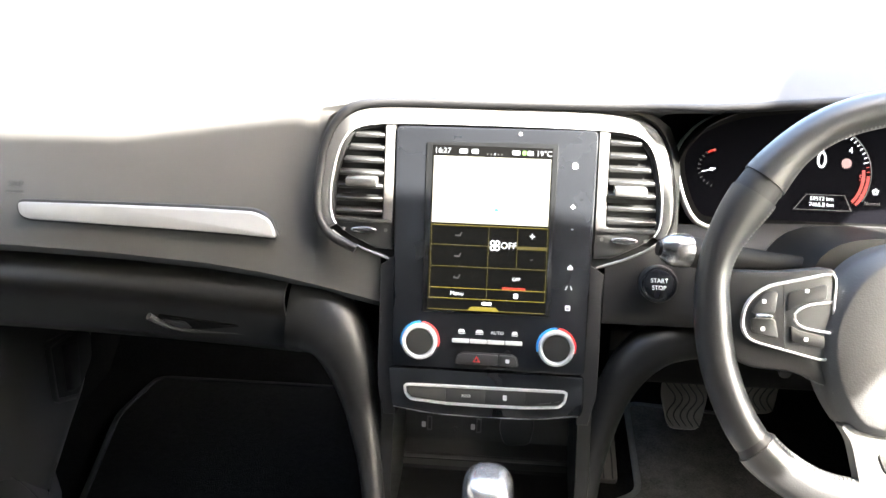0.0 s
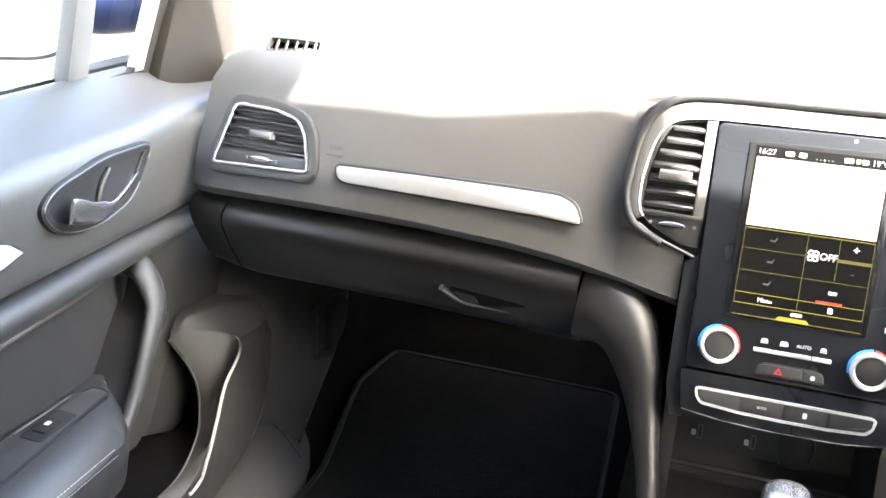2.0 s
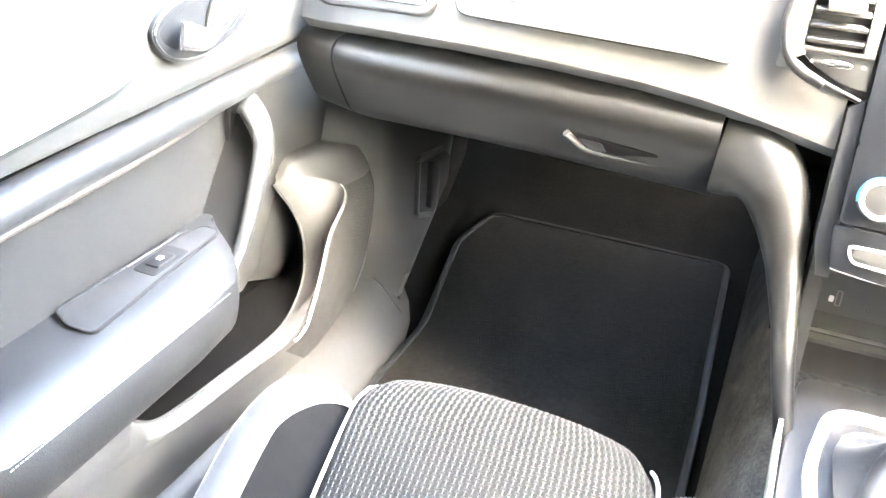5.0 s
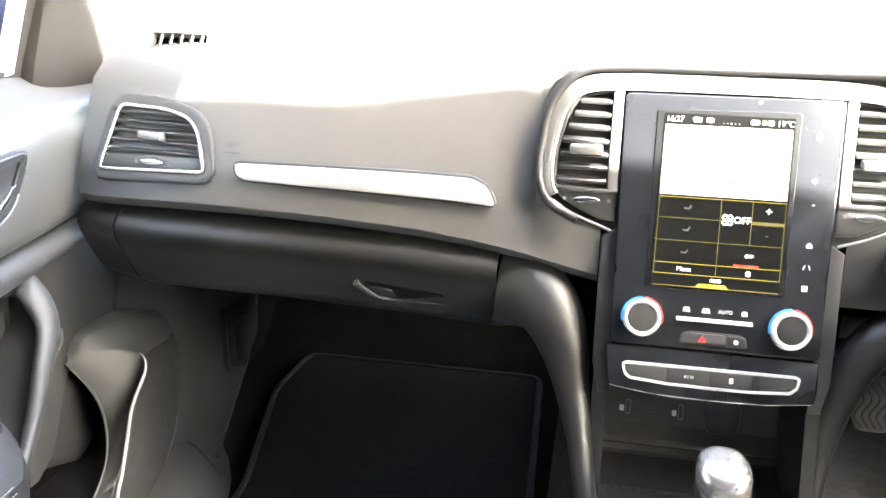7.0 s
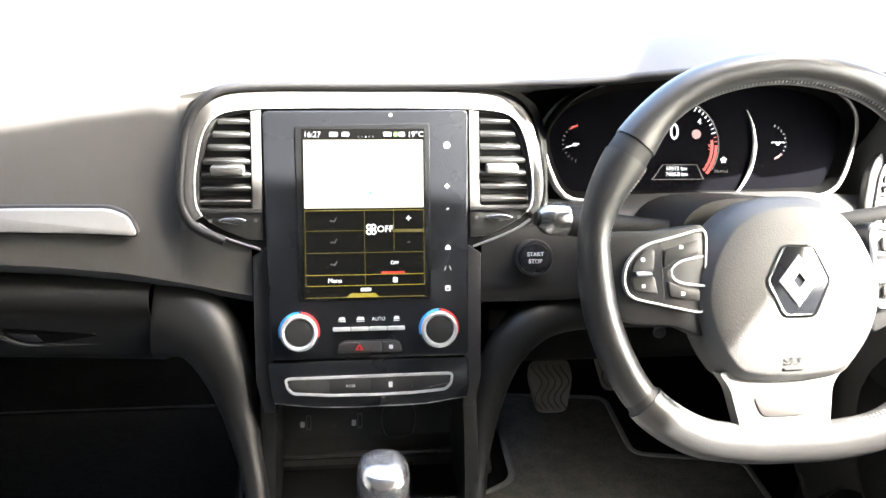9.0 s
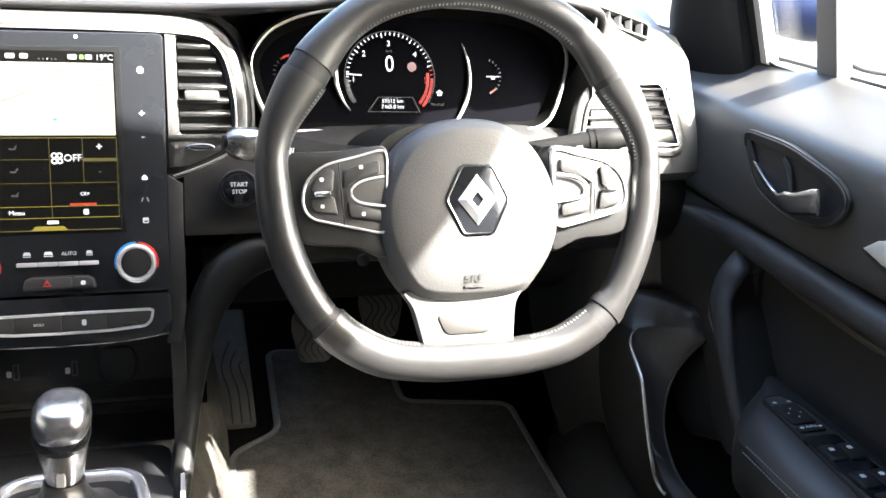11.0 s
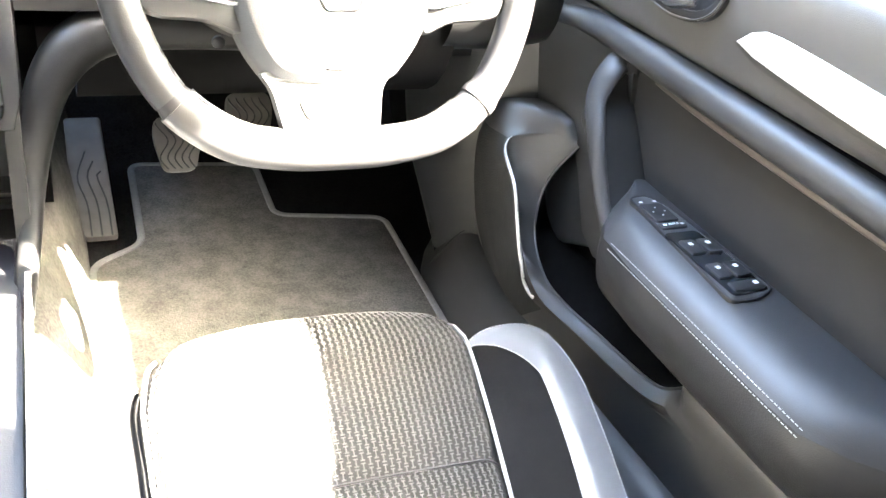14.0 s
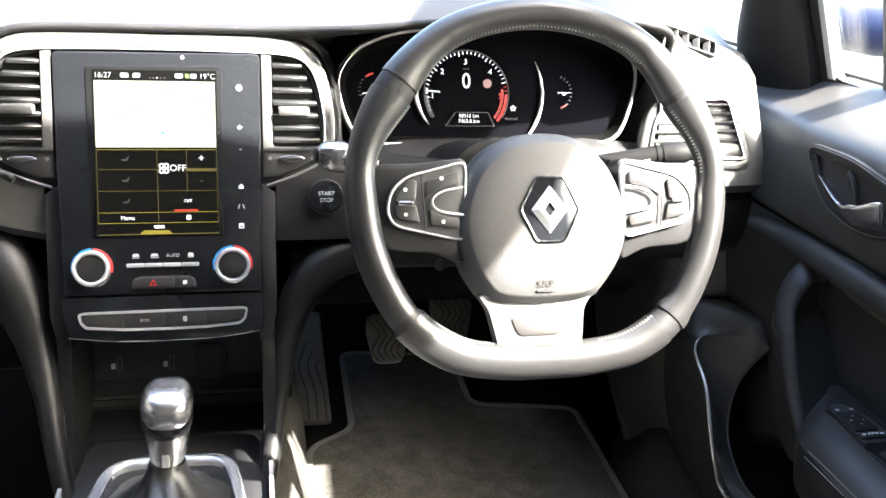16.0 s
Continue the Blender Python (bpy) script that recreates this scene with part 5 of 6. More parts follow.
hexo = soft_loop([(-0.0140, 0.0325), (0.0150, 0.0325), (0.0315, 0.0), (0.0150, -0.0325), (-0.0140, -0.0325), (-0.0305, 0.0)], 0.004)
badge = part("badge", slab(hexo, 0.006, lift(BADGE, 0.0015), (), 0.001), GLOSS, wheel, "six-sided gloss black badge with a plain bright lozenge")
part("badge_rim", slab(grow(hexo, 0.0018), 0.006, lift(BADGE, 0.0022), [grow(hexo, -0.0012)], 0.0008), CHROME, badge)
dia, din = [(0.0, 0.0245), (0.0195, 0.0), (0.0, -0.0245), (-0.0195, 0.0)], [(0.0, 0.0078), (0.0060, 0.0), (0.0, -0.0078), (-0.0060, 0.0)]
bm = bmesh.new()
vo = [bm.verts.new((x, y, 0.0)) for x, y in dia]
vm = [bm.verts.new((x * 0.62, y * 0.62, 0.0045)) for x, y in dia]
vi = [bm.verts.new((x, y, 0.0008)) for x, y in din]
for i in range(4):
    j = (i + 1) % 4
    bm.faces.new((vo[i], vo[j], vm[j], vm[i]))
    bm.faces.new((vm[i], vm[j], vi[j], vi[i]))
bm.transform(lift(BADGE, 0.0018))
part("lozenge", bm, BRUSHED, badge, "plain chrome lozenge", angle=10)

# spokes with switch pods
for s in (-1, 1):
    back = [(s * 0.072, 0.018), (s * 0.120, 0.012), (s * 0.158, 0.012), (s * 0.160, -0.020), (s * 0.152, -0.060), (s * 0.138, -0.067), (s * 0.100, -0.069), (s * 0.074, -0.082)]
    part("spoke", slab(soft_loop(back, 0.010), 0.022, at(WHEEL, 0, 0, 0.003), (), 0.005), RIMLEATHER, wheel, "leather-trimmed side spoke")
    frame_l = soft_loop([(s * 0.074, 0.0150), (s * 0.100, 0.0080), (s * 0.130, 0.0010), (s * 0.145, -0.0130), (s * 0.1485, -0.0320), (s * 0.142, -0.0450), (s * 0.120, -0.0500), (s * 0.076, -0.0600)], 0.010)
    fr = part("spoke_trim", slab(frame_l, 0.014, at(WHEEL, 0, 0, 0.0085), [grow(frame_l, -0.0020)], 0.0009), BRUSHED, wheel, "chrome outline of the switch pod")
    part("pod_face", slab(grow(frame_l, -0.0010), 0.010, at(WHEEL, 0, 0, 0.0065), (), 0.0015), mat("pod_plastic", (0.045, 0.045, 0.046), 0.4, size=30), fr, "dark grey switch pod")
    for loop in ([(0.128, -0.003), (0.138, -0.014), (0.141, -0.022), (0.122, -0.022), (0.120, -0.004)], [(0.141, -0.026), (0.139, -0.038), (0.118, -0.042), (0.121, -0.026)], [(0.112, -0.004), (0.082, 0.004), (0.082, -0.008), (0.104, -0.014), (0.113, -0.020)], [(0.110, -0.030), (0.102, -0.034), (0.082, -0.038), (0.082, -0.048), (0.108, -0.044)]):
        part("pod_button", slab(soft_loop([(s * x, y) for x, y in loop], 0.003), 0.006, at(WHEEL, 0, 0, 0.0098), (), 0.0012), PLASTIC, fr)
    part("pod_loop", tube([on_wheel(s * x, y, 0.0100) for x, y in spline([(0.078, -0.010), (0.098, -0.014), (0.107, -0.022), (0.101, -0.031), (0.078, -0.035)], 16)], 0.0011, 6), BRUSHED, fr)
    part("pod_divider", tube([on_wheel(s * x, y, 0.0092) for x, y in ((0.1165, 0.002), (0.1150, -0.020), (0.1130, -0.050))], 0.0006, 6), BLACK, fr)
    part("rocker", box(min(s * 0.124, s * 0.138), max(s * 0.124, s * 0.138), -0.026, -0.022, 0, 0.005, 0.001, 1, at(WHEEL, 0, 0, 0.0085)), CHROME, fr)
    for x, y in ((0.131, -0.012), (0.131, -0.034), (0.098, -0.002), (0.097, -0.041)):
        bar("pod_mark", s * x - 0.0016, s * x + 0.0016, y - 0.0016, y + 0.0016, PRINT, at(WHEEL, 0, 0, 0.0098), fr, 0.0003)
spb = soft_loop([(-0.066, -0.108), (-0.056, -0.122), (-0.047, -0.158), (-0.070, -0.168), (0.055, -0.168), (0.033, -0.158), (0.036, -0.122), (0.046, -0.108)], 0.006)
part("lower_spoke", slab(spb, 0.016, at(WHEEL, 0, 0, 0.006), (), 0.003), SILVER, wheel, "satin silver lower spoke")
bl = soft_loop([(-0.036, -0.1290), (0.018, -0.1290), (0.012, -0.1470), (-0.028, -0.1470)], 0.006)
part("spoke_plaque", slab(bl, 0.003, at(WHEEL, 0, 0, 0.0075), (), 0.0008), PLAQUE, wheel, "grey plaque on the lower spoke")
part("hub", loft([[on_wheel(r * math.cos(q), -0.035 + r * 0.9 * math.sin(q), h) for q in np.linspace(0, 2 * math.pi, 30, endpoint=False)] for r, h in ((0.078, -0.006), (0.072, -0.03), (0.055, -0.06))], True, True), BLACK, wheel, "black hub behind the cover")


# ---- doors ----
def car_door(s):
    """A front door's inside; s: -1 the passenger's at the left, 1 the driver's at the right."""
    door = thing("car_door", "closed dark front door with slate armrest and " + ("switch cluster" if s > 0 else "single window switch"), "car door", "front doors")

    def face(X):
        return Matrix(((0, 0, -s, s * X), (1, 0, 0, 0), (0, 1, 0, 0), (0, 0, 0, 1)))

    def plate(name, loop, depth, X, bevel, m, label="", holes=(), parent=None):
        return part(name, slab(loop, depth, face(X), holes, bevel), m, parent or door, label)

    rows = []
    for y in list(np.linspace(-0.15, 0.915, 24)) + [0.94, 0.965, 0.99, 1.02]:
        belt = 0.942 - 0.07 * max(0.0, 0.48 - y) - 0.006 * min(1.0, max(0.0, (y - 0.85) / 0.06) ** 2)
        near = 0.020 * min(1.0, max(0.0, (y - 0.80) / 0.12) ** 2)
        pr = [(0.800, belt - 0.004), (0.786, belt + 0.002), (0.764, belt - 0.0105), (0.740, belt - 0.0235), (0.718, 0.9065), (0.7035, 0.8965), (0.6968, 0.8800), (0.6962, 0.866), (0.6970, 0.845), (0.6995, 0.828), (0.703, 0.805), (0.708, 0.786), (0.722, 0.776), (0.745, 0.772)]
        rows.append([(s * (x + near * 0.4), y, z) for x, z in spline(pr, 30)])
    part("upper_trim", loft(rows), DOORTOP, door, "dark grained upper trim")
    roll_path = spline([(s * 0.730, 0.925, 0.742), (s * 0.720, 0.85, 0.756), (s * 0.716, 0.74, 0.760), (s * 0.716, 0.55, 0.757), (s * 0.716, 0.30, 0.752), (s * 0.718, -0.15, 0.745)], 40)
    part("padded_roll", tube(roll_path, [0.013 + 0.0055 * min(1.0, k / 9) for k in range(40)], 16), ARMLEATHER, door, "slate padded roll under the upper trim")
    part("roll_edge", tube(spline([(s * 0.722, 0.70, 0.738), (s * 0.716, 0.60, 0.7355), (s * 0.7145, 0.40, 0.733), (s * 0.7145, 0.10, 0.728), (s * 0.716, -0.15, 0.724)], 30), 0.0042, 10), BRONZE, door, "thin brownish edging")
    plate("insert", [(-0.15, 0.56), (0.752, 0.60), (0.752, 0.76), (-0.15, 0.76)], 0.03, 0.7355, 0, INSERT, "charcoal cloth insert")
    rows = []
    for y in np.linspace(0.748, 1.005, 16):
        foot = float(np.interp(y, [0.70, 0.76, 0.80, 0.845, 0.88, 0.93, 1.0], [0.50, 0.48, 0.50, 0.580, 0.600, 0.600, 0.580]))
        pr = [(0.7235, 0.776), (0.7275, 0.745), (0.7360, 0.700), (0.7440, 0.640), (0.7500, min(0.600, foot + 0.02)), (0.7520, foot - 0.004)]
        rows.append([(s * x, y, z) for x, z in spline(pr, 12)])
    part("front_panel", thick(loft(rows), 0.006), KICKPLASTIC, door, "grey moulded front part of the door")
    # armrest
    rows, undr = [], []
    for y, k in zip(list(np.linspace(0.706, 0.62, 8)) + list(np.linspace(0.56, 0.38, 6)) + list(np.linspace(0.36, -0.15, 16)), list(np.linspace(0.0, 0.90, 8)) + [1.0] * 22):
        k = k ** 0.55
        inn = 0.742 - (0.742 - 0.634) * k + float(np.interp(y, [0.22, 0.27, 0.30, 0.33], [0.085, 0.050, 0.014, 0.0]))
        pr = [(0.745, 0.622), (0.742 - 0.25 * (0.742 - inn), 0.6245), (0.742 - 0.62 * (0.742 - inn), 0.6255), (inn + 0.014, 0.6165), (inn + 0.001, 0.602)]
        un = [(inn + 0.001, 0.6022), (inn - 0.002, 0.588), (inn + 0.001, 0.565), (inn + 0.012 * k, 0.540), (inn + 0.035 * k + 0.002, 0.522), (0.748, 0.512)]
        rows.append([(s * x, y, z) for x, z in spline(pr, 14)])
        undr.append([(s * x, y, z) for x, z in spline(un, 14)])
    arm = part("armrest", loft(rows), ARMLEATHER, door, "slate leatherette armrest with grey stitching")
    part("armrest_side", loft(undr), LEATHER, door, "black leatherette side below the seam")
    bm = bmesh.new()
    for off in (0.0, -0.006):
        for y in np.arange(0.325, 0.600, 0.0048):
            a = Vector((s * (0.6346 if off else 0.6378), y, 0.6005 if off else 0.6068))
            t = tube([a, a + Vector((0, 0.0032, 0))], 0.0005, 5)
            me = bpy.data.meshes.new("tmp")
            t.to_mesh(me)
            bm.from_mesh(me)
            bpy.data.meshes.remove(me)
            t.free()
    part("stitching", bm, STITCH, arm, "double row of grey stitches")
    # switches
    base = soft_loop([(0.690, 0.664), (0.712, 0.668), (0.724, 0.640), (0.732, 0.475), (0.705, 0.462), (0.676, 0.462), (0.683, 0.560)], 0.008)
    top = Matrix(((s, 0, 0, -0.005), (0, 0.94, 0, 0.027), (0, 0, 1, 0.6282), (0, 0, 0, 1))) if s > 0 else Matrix(((s, 0, 0, 0), (0, 1, 0, 0), (0, 0, 1, 0.6282), (0, 0, 0, 1)))
    sw = part("switch_plate", slab(base, 0.008, top, (), 0.0015), SLATEPLATE, arm, "window switch plate")

    part("plate_rim", slab(grow(base, 0.0018), 0.005, lift(top, 0.0006), [grow(base, -0.0012)], 0.0006), BLACK, sw, "raised dark rim of the switch plate")

    def key(x0, x1, y0, y1, up=0.0025):
        return part("switch", slab(rounded(x0, x1, y0, y1, 0.003, 3), 0.006, lift(top, up), (), 0.0015), BLACK, sw)

    def light(x, y, r=0.0022):
        part("switch_lamp", slab(rounded(x - r, x + r, y - r * 0.7, y + r * 0.7, 0.0006, 2), 0.0004, lift(top, 0.0031)), PRINT, sw)

    if s > 0:
        key(0.689, 0.717, 0.607, 0.645)
        key(0.686, 0.718, 0.592, 0.604)
        for x, y in ((0.694, 0.648), (0.711, 0.648)):
            light(x, y)
        for a in (0, 90, 180, 270):
            light(0.703 + 0.007 * math.cos(radians(a)), 0.626 + 0.008 * math.sin(radians(a)), 0.0011)
        light(0.692, 0.598)
        light(0.713, 0.598)
        words("auto_text", "AUTO", 0.0045, PRINT, at(top, 0.7025, 0.598, 0.0033), sw)
        for y in (0.553, 0.508):
            for x in (0.695, 0.7155):
                key(x - 0.009, x + 0.009, y - 0.013, y + 0.013, 0.0035)
                part("switch_lamp", slab(rounded(x - 0.0026, x + 0.0026, y + 0.001, y + 0.006, 0.0008, 2), 0.0004, lift(top, 0.0041)), PRINT, sw)
        key(0.688, 0.724, 0.473, 0.488, 0.003)
        part("switch_lamp", slab(rounded(0.714, 0.719, 0.479, 0.484, 0.0008, 2), 0.0004, lift(top, 0.0036)), PRINT, sw)
        part("plate_gloss", slab(soft_loop([(0.682, 0.585), (0.722, 0.585), (0.726, 0.470), (0.683, 0.468)], 0.006), 0.003, lift(top, 0.0012), (), 0.0006), GLOSS, sw)
    else:
        part("switch_well", slab(soft_loop([(0.690, 0.615), (0.718, 0.615), (0.718, 0.560), (0.690, 0.560)], 0.005), 0.003, lift(top, 0.001), (), 0.0006), BLACK, sw)
        key(0.695, 0.713, 0.572, 0.600, 0.0035)
        part("switch_lamp", slab(rounded(0.701, 0.707, 0.583, 0.590, 0.0008, 2), 0.0004, lift(top, 0.0041)), PRINT, sw)
        part("plate_line", tube([Vector((s * x, y, 0.630)) for x, y in ((0.7215, 0.640), (0.722, 0.60), (0.724, 0.56))], 0.0012, 6), DOORLOW, sw)
    # grab strap
    gp = spline([(s * 0.7300, 0.752, 0.742), (s * 0.7180, 0.762, 0.7385), (s * 0.7020, 0.7585, 0.7290), (s * 0.6900, 0.755, 0.7070), (s * 0.6840, 0.746, 0.6900), (s * 0.6790, 0.724, 0.6640), (s * 0.6760, 0.700, 0.6320), (s * 0.6740, 0.673, 0.6010), (s * 0.6740, 0.643, 0.5770), (s * 0.6900, 0.622, 0.5600)], 36)
    rows = []
    for i, p in enumerate(gp):
        t = Vector(gp[min(i + 1, 35)] - gp[max(i - 1, 0)]).normalized()
        wide = t.cross(Vector((s, 0.35, 0))).normalized()
        nrm = wide.cross(t)
        w = float(np.interp(i, [0, 6, 16, 30, 35], [0.0165, 0.0155, 0.0115, 0.0070, 0.0045]))
        rows.append([Vector(p) + wide * (w * math.cos(q)) + nrm * (0.0080 * math.sin(q)) for q in np.linspace(0, 2 * math.pi, 16, endpoint=False)])
    part("grab_handle", loft(rows, True, True), ARMLEATHER, door, "slate curved pull handle")
    wall = []
    for i, p in enumerate(gp[4:34]):
        q = np.array((s * 0.744, p[1] + 0.004, p[2] - 0.002))
        a = np.array(p) + np.array((s * 0.006, 0.004, 0))
        wall.append([tuple(a * (1 - k) + q * k) for k in (0.0, 0.35, 0.7, 1.0)])
    part("handle_wall", thick(loft(wall), 0.004), PLASTIC, door, "dark inner side of the pull handle")
    part("handle_catch", tube([(s * 0.714, 0.806, 0.664), (s * 0.711, 0.800, 0.650), (s * 0.716, 0.792, 0.634)], 0.0036, 8), PLASTIC, door)
    # lower moulding with open pocket
    LIP = [(0.7405, 0.842, 0.595), (0.733, 0.846, 0.582), (0.724, 0.850, 0.566), (0.715, 0.852, 0.548), (0.707, 0.851, 0.525), (0.700, 0.843, 0.497), (0.694, 0.826, 0.473), (0.689, 0.795, 0.455), (0.685, 0.757, 0.446), (0.682, 0.700, 0.450), (0.681, 0.640, 0.459), (0.684, 0.575, 0.464), (0.689, 0.530, 0.469), (0.693, 0.502, 0.490), (0.695, 0.488, 0.509), (0.700, 0.300, 0.512), (0.705, -0.15, 0.515)]
    SHOULDER = [(0.740, 0.846, 0.598), (0.725, 0.859, 0.603), (0.709, 0.880, 0.597), (0.693, 0.899, 0.588), (0.678, 0.906, 0.580), (0.667, 0.890, 0.567), (0.665, 0.849, 0.541), (0.665, 0.823, 0.498), (0.665, 0.798, 0.459), (0.672, 0.775, 0.425), (0.677, 0.680, 0.432), (0.680, 0.580, 0.441), (0.683, 0.530, 0.447), (0.686, 0.478, 0.455), (0.688, 0.428, 0.460), (0.690, 0.280, 0.468), (0.695, -0.15, 0.475)]
    OUTER = [(0.742, 0.850, 0.602), (0.726, 0.871, 0.622), (0.712, 0.928, 0.618), (0.705, 0.995, 0.599), (0.700, 1.036, 0.556), (0.700, 1.043, 0.496), (0.700, 1.023, 0.435), (0.700, 0.992, 0.390), (0.700, 0.930, 0.352), (0.703, 0.870, 0.332), (0.706, 0.800, 0.325), (0.708, 0.680, 0.318), (0.710, 0.580, 0.312), (0.712, 0.500, 0.310), (0.712, 0.420, 0.310), (0.712, 0.280, 0.310), (0.712, -0.15, 0.310)]
    n = 113
    li, sh, ou = rail(LIP, n), rail(SHOULDER, n), rail(OUTER, n)
    rows, grille, well = [], [], []
    for k, (a, b, c) in enumerate(zip(li, sh, ou)):
        grown = min(1.0, k / 34)
        swell = np.array((0.010 * grown, 0, 0))
        out = np.array((1.0, 0, 0))
        belly = 0.5 * (b + c) - out * 0.010 * grown
        ahead = np.array((0, 0.09 * min(1.0, k / 16) * float(np.clip((80 - k) / 20, 0, 1)), 0))
        well.append([(s * x, y, z) for x, y, z in (a + out * (0.766 - a[0]) + ahead, a + out * 0.020 + 0.25 * ahead, a + out * 0.003)])
        pts = [a + out * 0.003, a + (b - a) * 0.12 - swell * 0.4, a + (b - a) * 0.5 - swell, b - (b - a) * 0.06, b, b + (belly - b) * 0.06, 0.5 * (b + belly), belly, 0.5 * (belly + c), c, c + out * 0.05]
        rows.append([(s * x, y, z) for x, y, z in pts])
        if 28 <= k <= 66:
            ends = min(1.0, (k - 28) / 6, (66 - k) / 6) ** 0.5
            f = [b + (belly - b) * 0.10, 0.45 * b + 0.55 * belly, belly, belly + (c - belly) * 0.55, belly + (c - belly) * (0.2 + 0.62 * ends)]
            grille.append([(s * (x - 0.0016), y, z) for x, y, z in f])
    part("lower_moulding", loft(rows), DOORLOW, door, "grey moulded lower door with open pocket", angle=60)
    # Pocket wall and back carry the pocket's shade in their colour.
    part("pocket_wall", loft(well), HOODSHADE, door, "inner wall of the door pocket, shade in its near-black colour")
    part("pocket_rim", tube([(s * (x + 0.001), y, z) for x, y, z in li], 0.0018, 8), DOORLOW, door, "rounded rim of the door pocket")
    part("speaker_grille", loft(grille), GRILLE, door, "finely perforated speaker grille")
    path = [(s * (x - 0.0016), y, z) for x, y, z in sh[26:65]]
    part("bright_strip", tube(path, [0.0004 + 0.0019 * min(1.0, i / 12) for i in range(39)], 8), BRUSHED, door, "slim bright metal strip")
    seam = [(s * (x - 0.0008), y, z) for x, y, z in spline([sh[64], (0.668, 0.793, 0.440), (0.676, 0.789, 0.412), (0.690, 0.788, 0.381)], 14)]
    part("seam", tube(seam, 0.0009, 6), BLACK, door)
    plate("pocket_back", [(-0.15, 0.33), (0.87, 0.34), (0.90, 0.60), (0.40, 0.60), (-0.15, 0.56)], 0.01, 0.768, 0, HOODSHADE)
    bulge = []
    for k, X in ((1.0, 0.765), (0.97, 0.757), (0.88, 0.752), (0.6, 0.749), (0.05, 0.748)):
        bulge.append([(s * X, 0.845 + (y - 0.845) * k, 0.505 + (z - 0.505) * k) for y, z in soft_loop([(0.795, 0.600), (0.860, 0.590), (0.930, 0.510), (0.920, 0.405), (0.840, 0.450), (0.765, 0.485), (0.770, 0.545)], 0.02, 5)])
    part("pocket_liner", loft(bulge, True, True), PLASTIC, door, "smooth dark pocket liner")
    # inner handle
    rim_l = soft_loop([(0.784, 0.886), (0.700, 0.888), (0.620, 0.874), (0.600, 0.856), (0.612, 0.834), (0.636, 0.820), (0.682, 0.815), (0.738, 0.828)], 0.022, 7)
    hd = plate("handle_bezel", rim_l, 0.024, 0.6915, 0.0015, BLACK, "dark handle surround", [grow(rim_l, -0.0105)])
    bowl = [(0.690 + (y - 0.690) * 0.95, 0.8515 + (z - 0.8515) * 0.90) for y, z in rim_l]
    plate("handle_bowl", bowl, 0.004, 0.6952, 0, BLACK, "", (), hd)
    part("bowl_rib", tube(spline([(s * 0.6945, 0.706, 0.872), (s * 0.6935, 0.694, 0.862), (s * 0.6935, 0.687, 0.850), (s * 0.6945, 0.684, 0.838)], 10), 0.0032, 8), PLASTIC, hd, "moulded rib in the handle recess")
    part("bezel_edge", tube([(s * 0.6908, y, z) for y, z in [(0.690 + (y - 0.690) * 0.965, 0.8515 + (z - 0.8515) * 0.93) for y, z in rim_l]], 0.0011, 6), SLATEPLATE, hd, "thin paler inner edge of the surround")
    lev = spline([(0.752, 0.856, 0.690), (0.722, 0.842, 0.687), (0.694, 0.833, 0.684), (0.672, 0.832, 0.680), (0.655, 0.837, 0.677), (0.634, 0.845, 0.674), (0.628, 0.847, 0.674)], 26)
    rows = []
    for i, (y, z, X) in enumerate(lev):
        w = float(np.interp(i / 25, [0, 0.38, 0.48, 0.57, 0.93, 1.0], [0.0014, 0.0022, 0.0045, 0.0095, 0.0122, 0.0116]))
        ring = soft_loop([(-1, -1), (1, -1), (1, 1), (-1, 1)], 0.7, 4)
        rows.append([(s * (X + 0.004 + 0.0024 * a), y + 0.30 * w * b, z + w * b + 0.35 * w) for a, b in ring])
    part("handle_lever", loft(rows, True, True), KNOBMETAL, hd, "curved satin chrome lever")
    # long bright inlay
    inl = [tuple(p) for p in spline([(-0.15, 0.815), (0.20, 0.824), (0.42, 0.838), (0.50, 0.8425), (0.544, 0.8432), (0.5625, 0.8375), (0.5760, 0.8290), (0.5812, 0.8232)], 40)] + [tuple(p) for p in spline([(0.5805, 0.8215), (0.5700, 0.8196), (0.5390, 0.8150), (0.42, 0.8055), (0.20, 0.795), (-0.15, 0.783)], 30)][1:]
    plate("inlay_bed", grow(inl, 0.006), 0.010, 0.6985, 0.002, PLASTIC, "")
    plate("inlay", inl, 0.010, 0.6950, 0.003, BRUSHED, "long brushed silver inlay")
    return door


car_door(-1)
car_door(1)

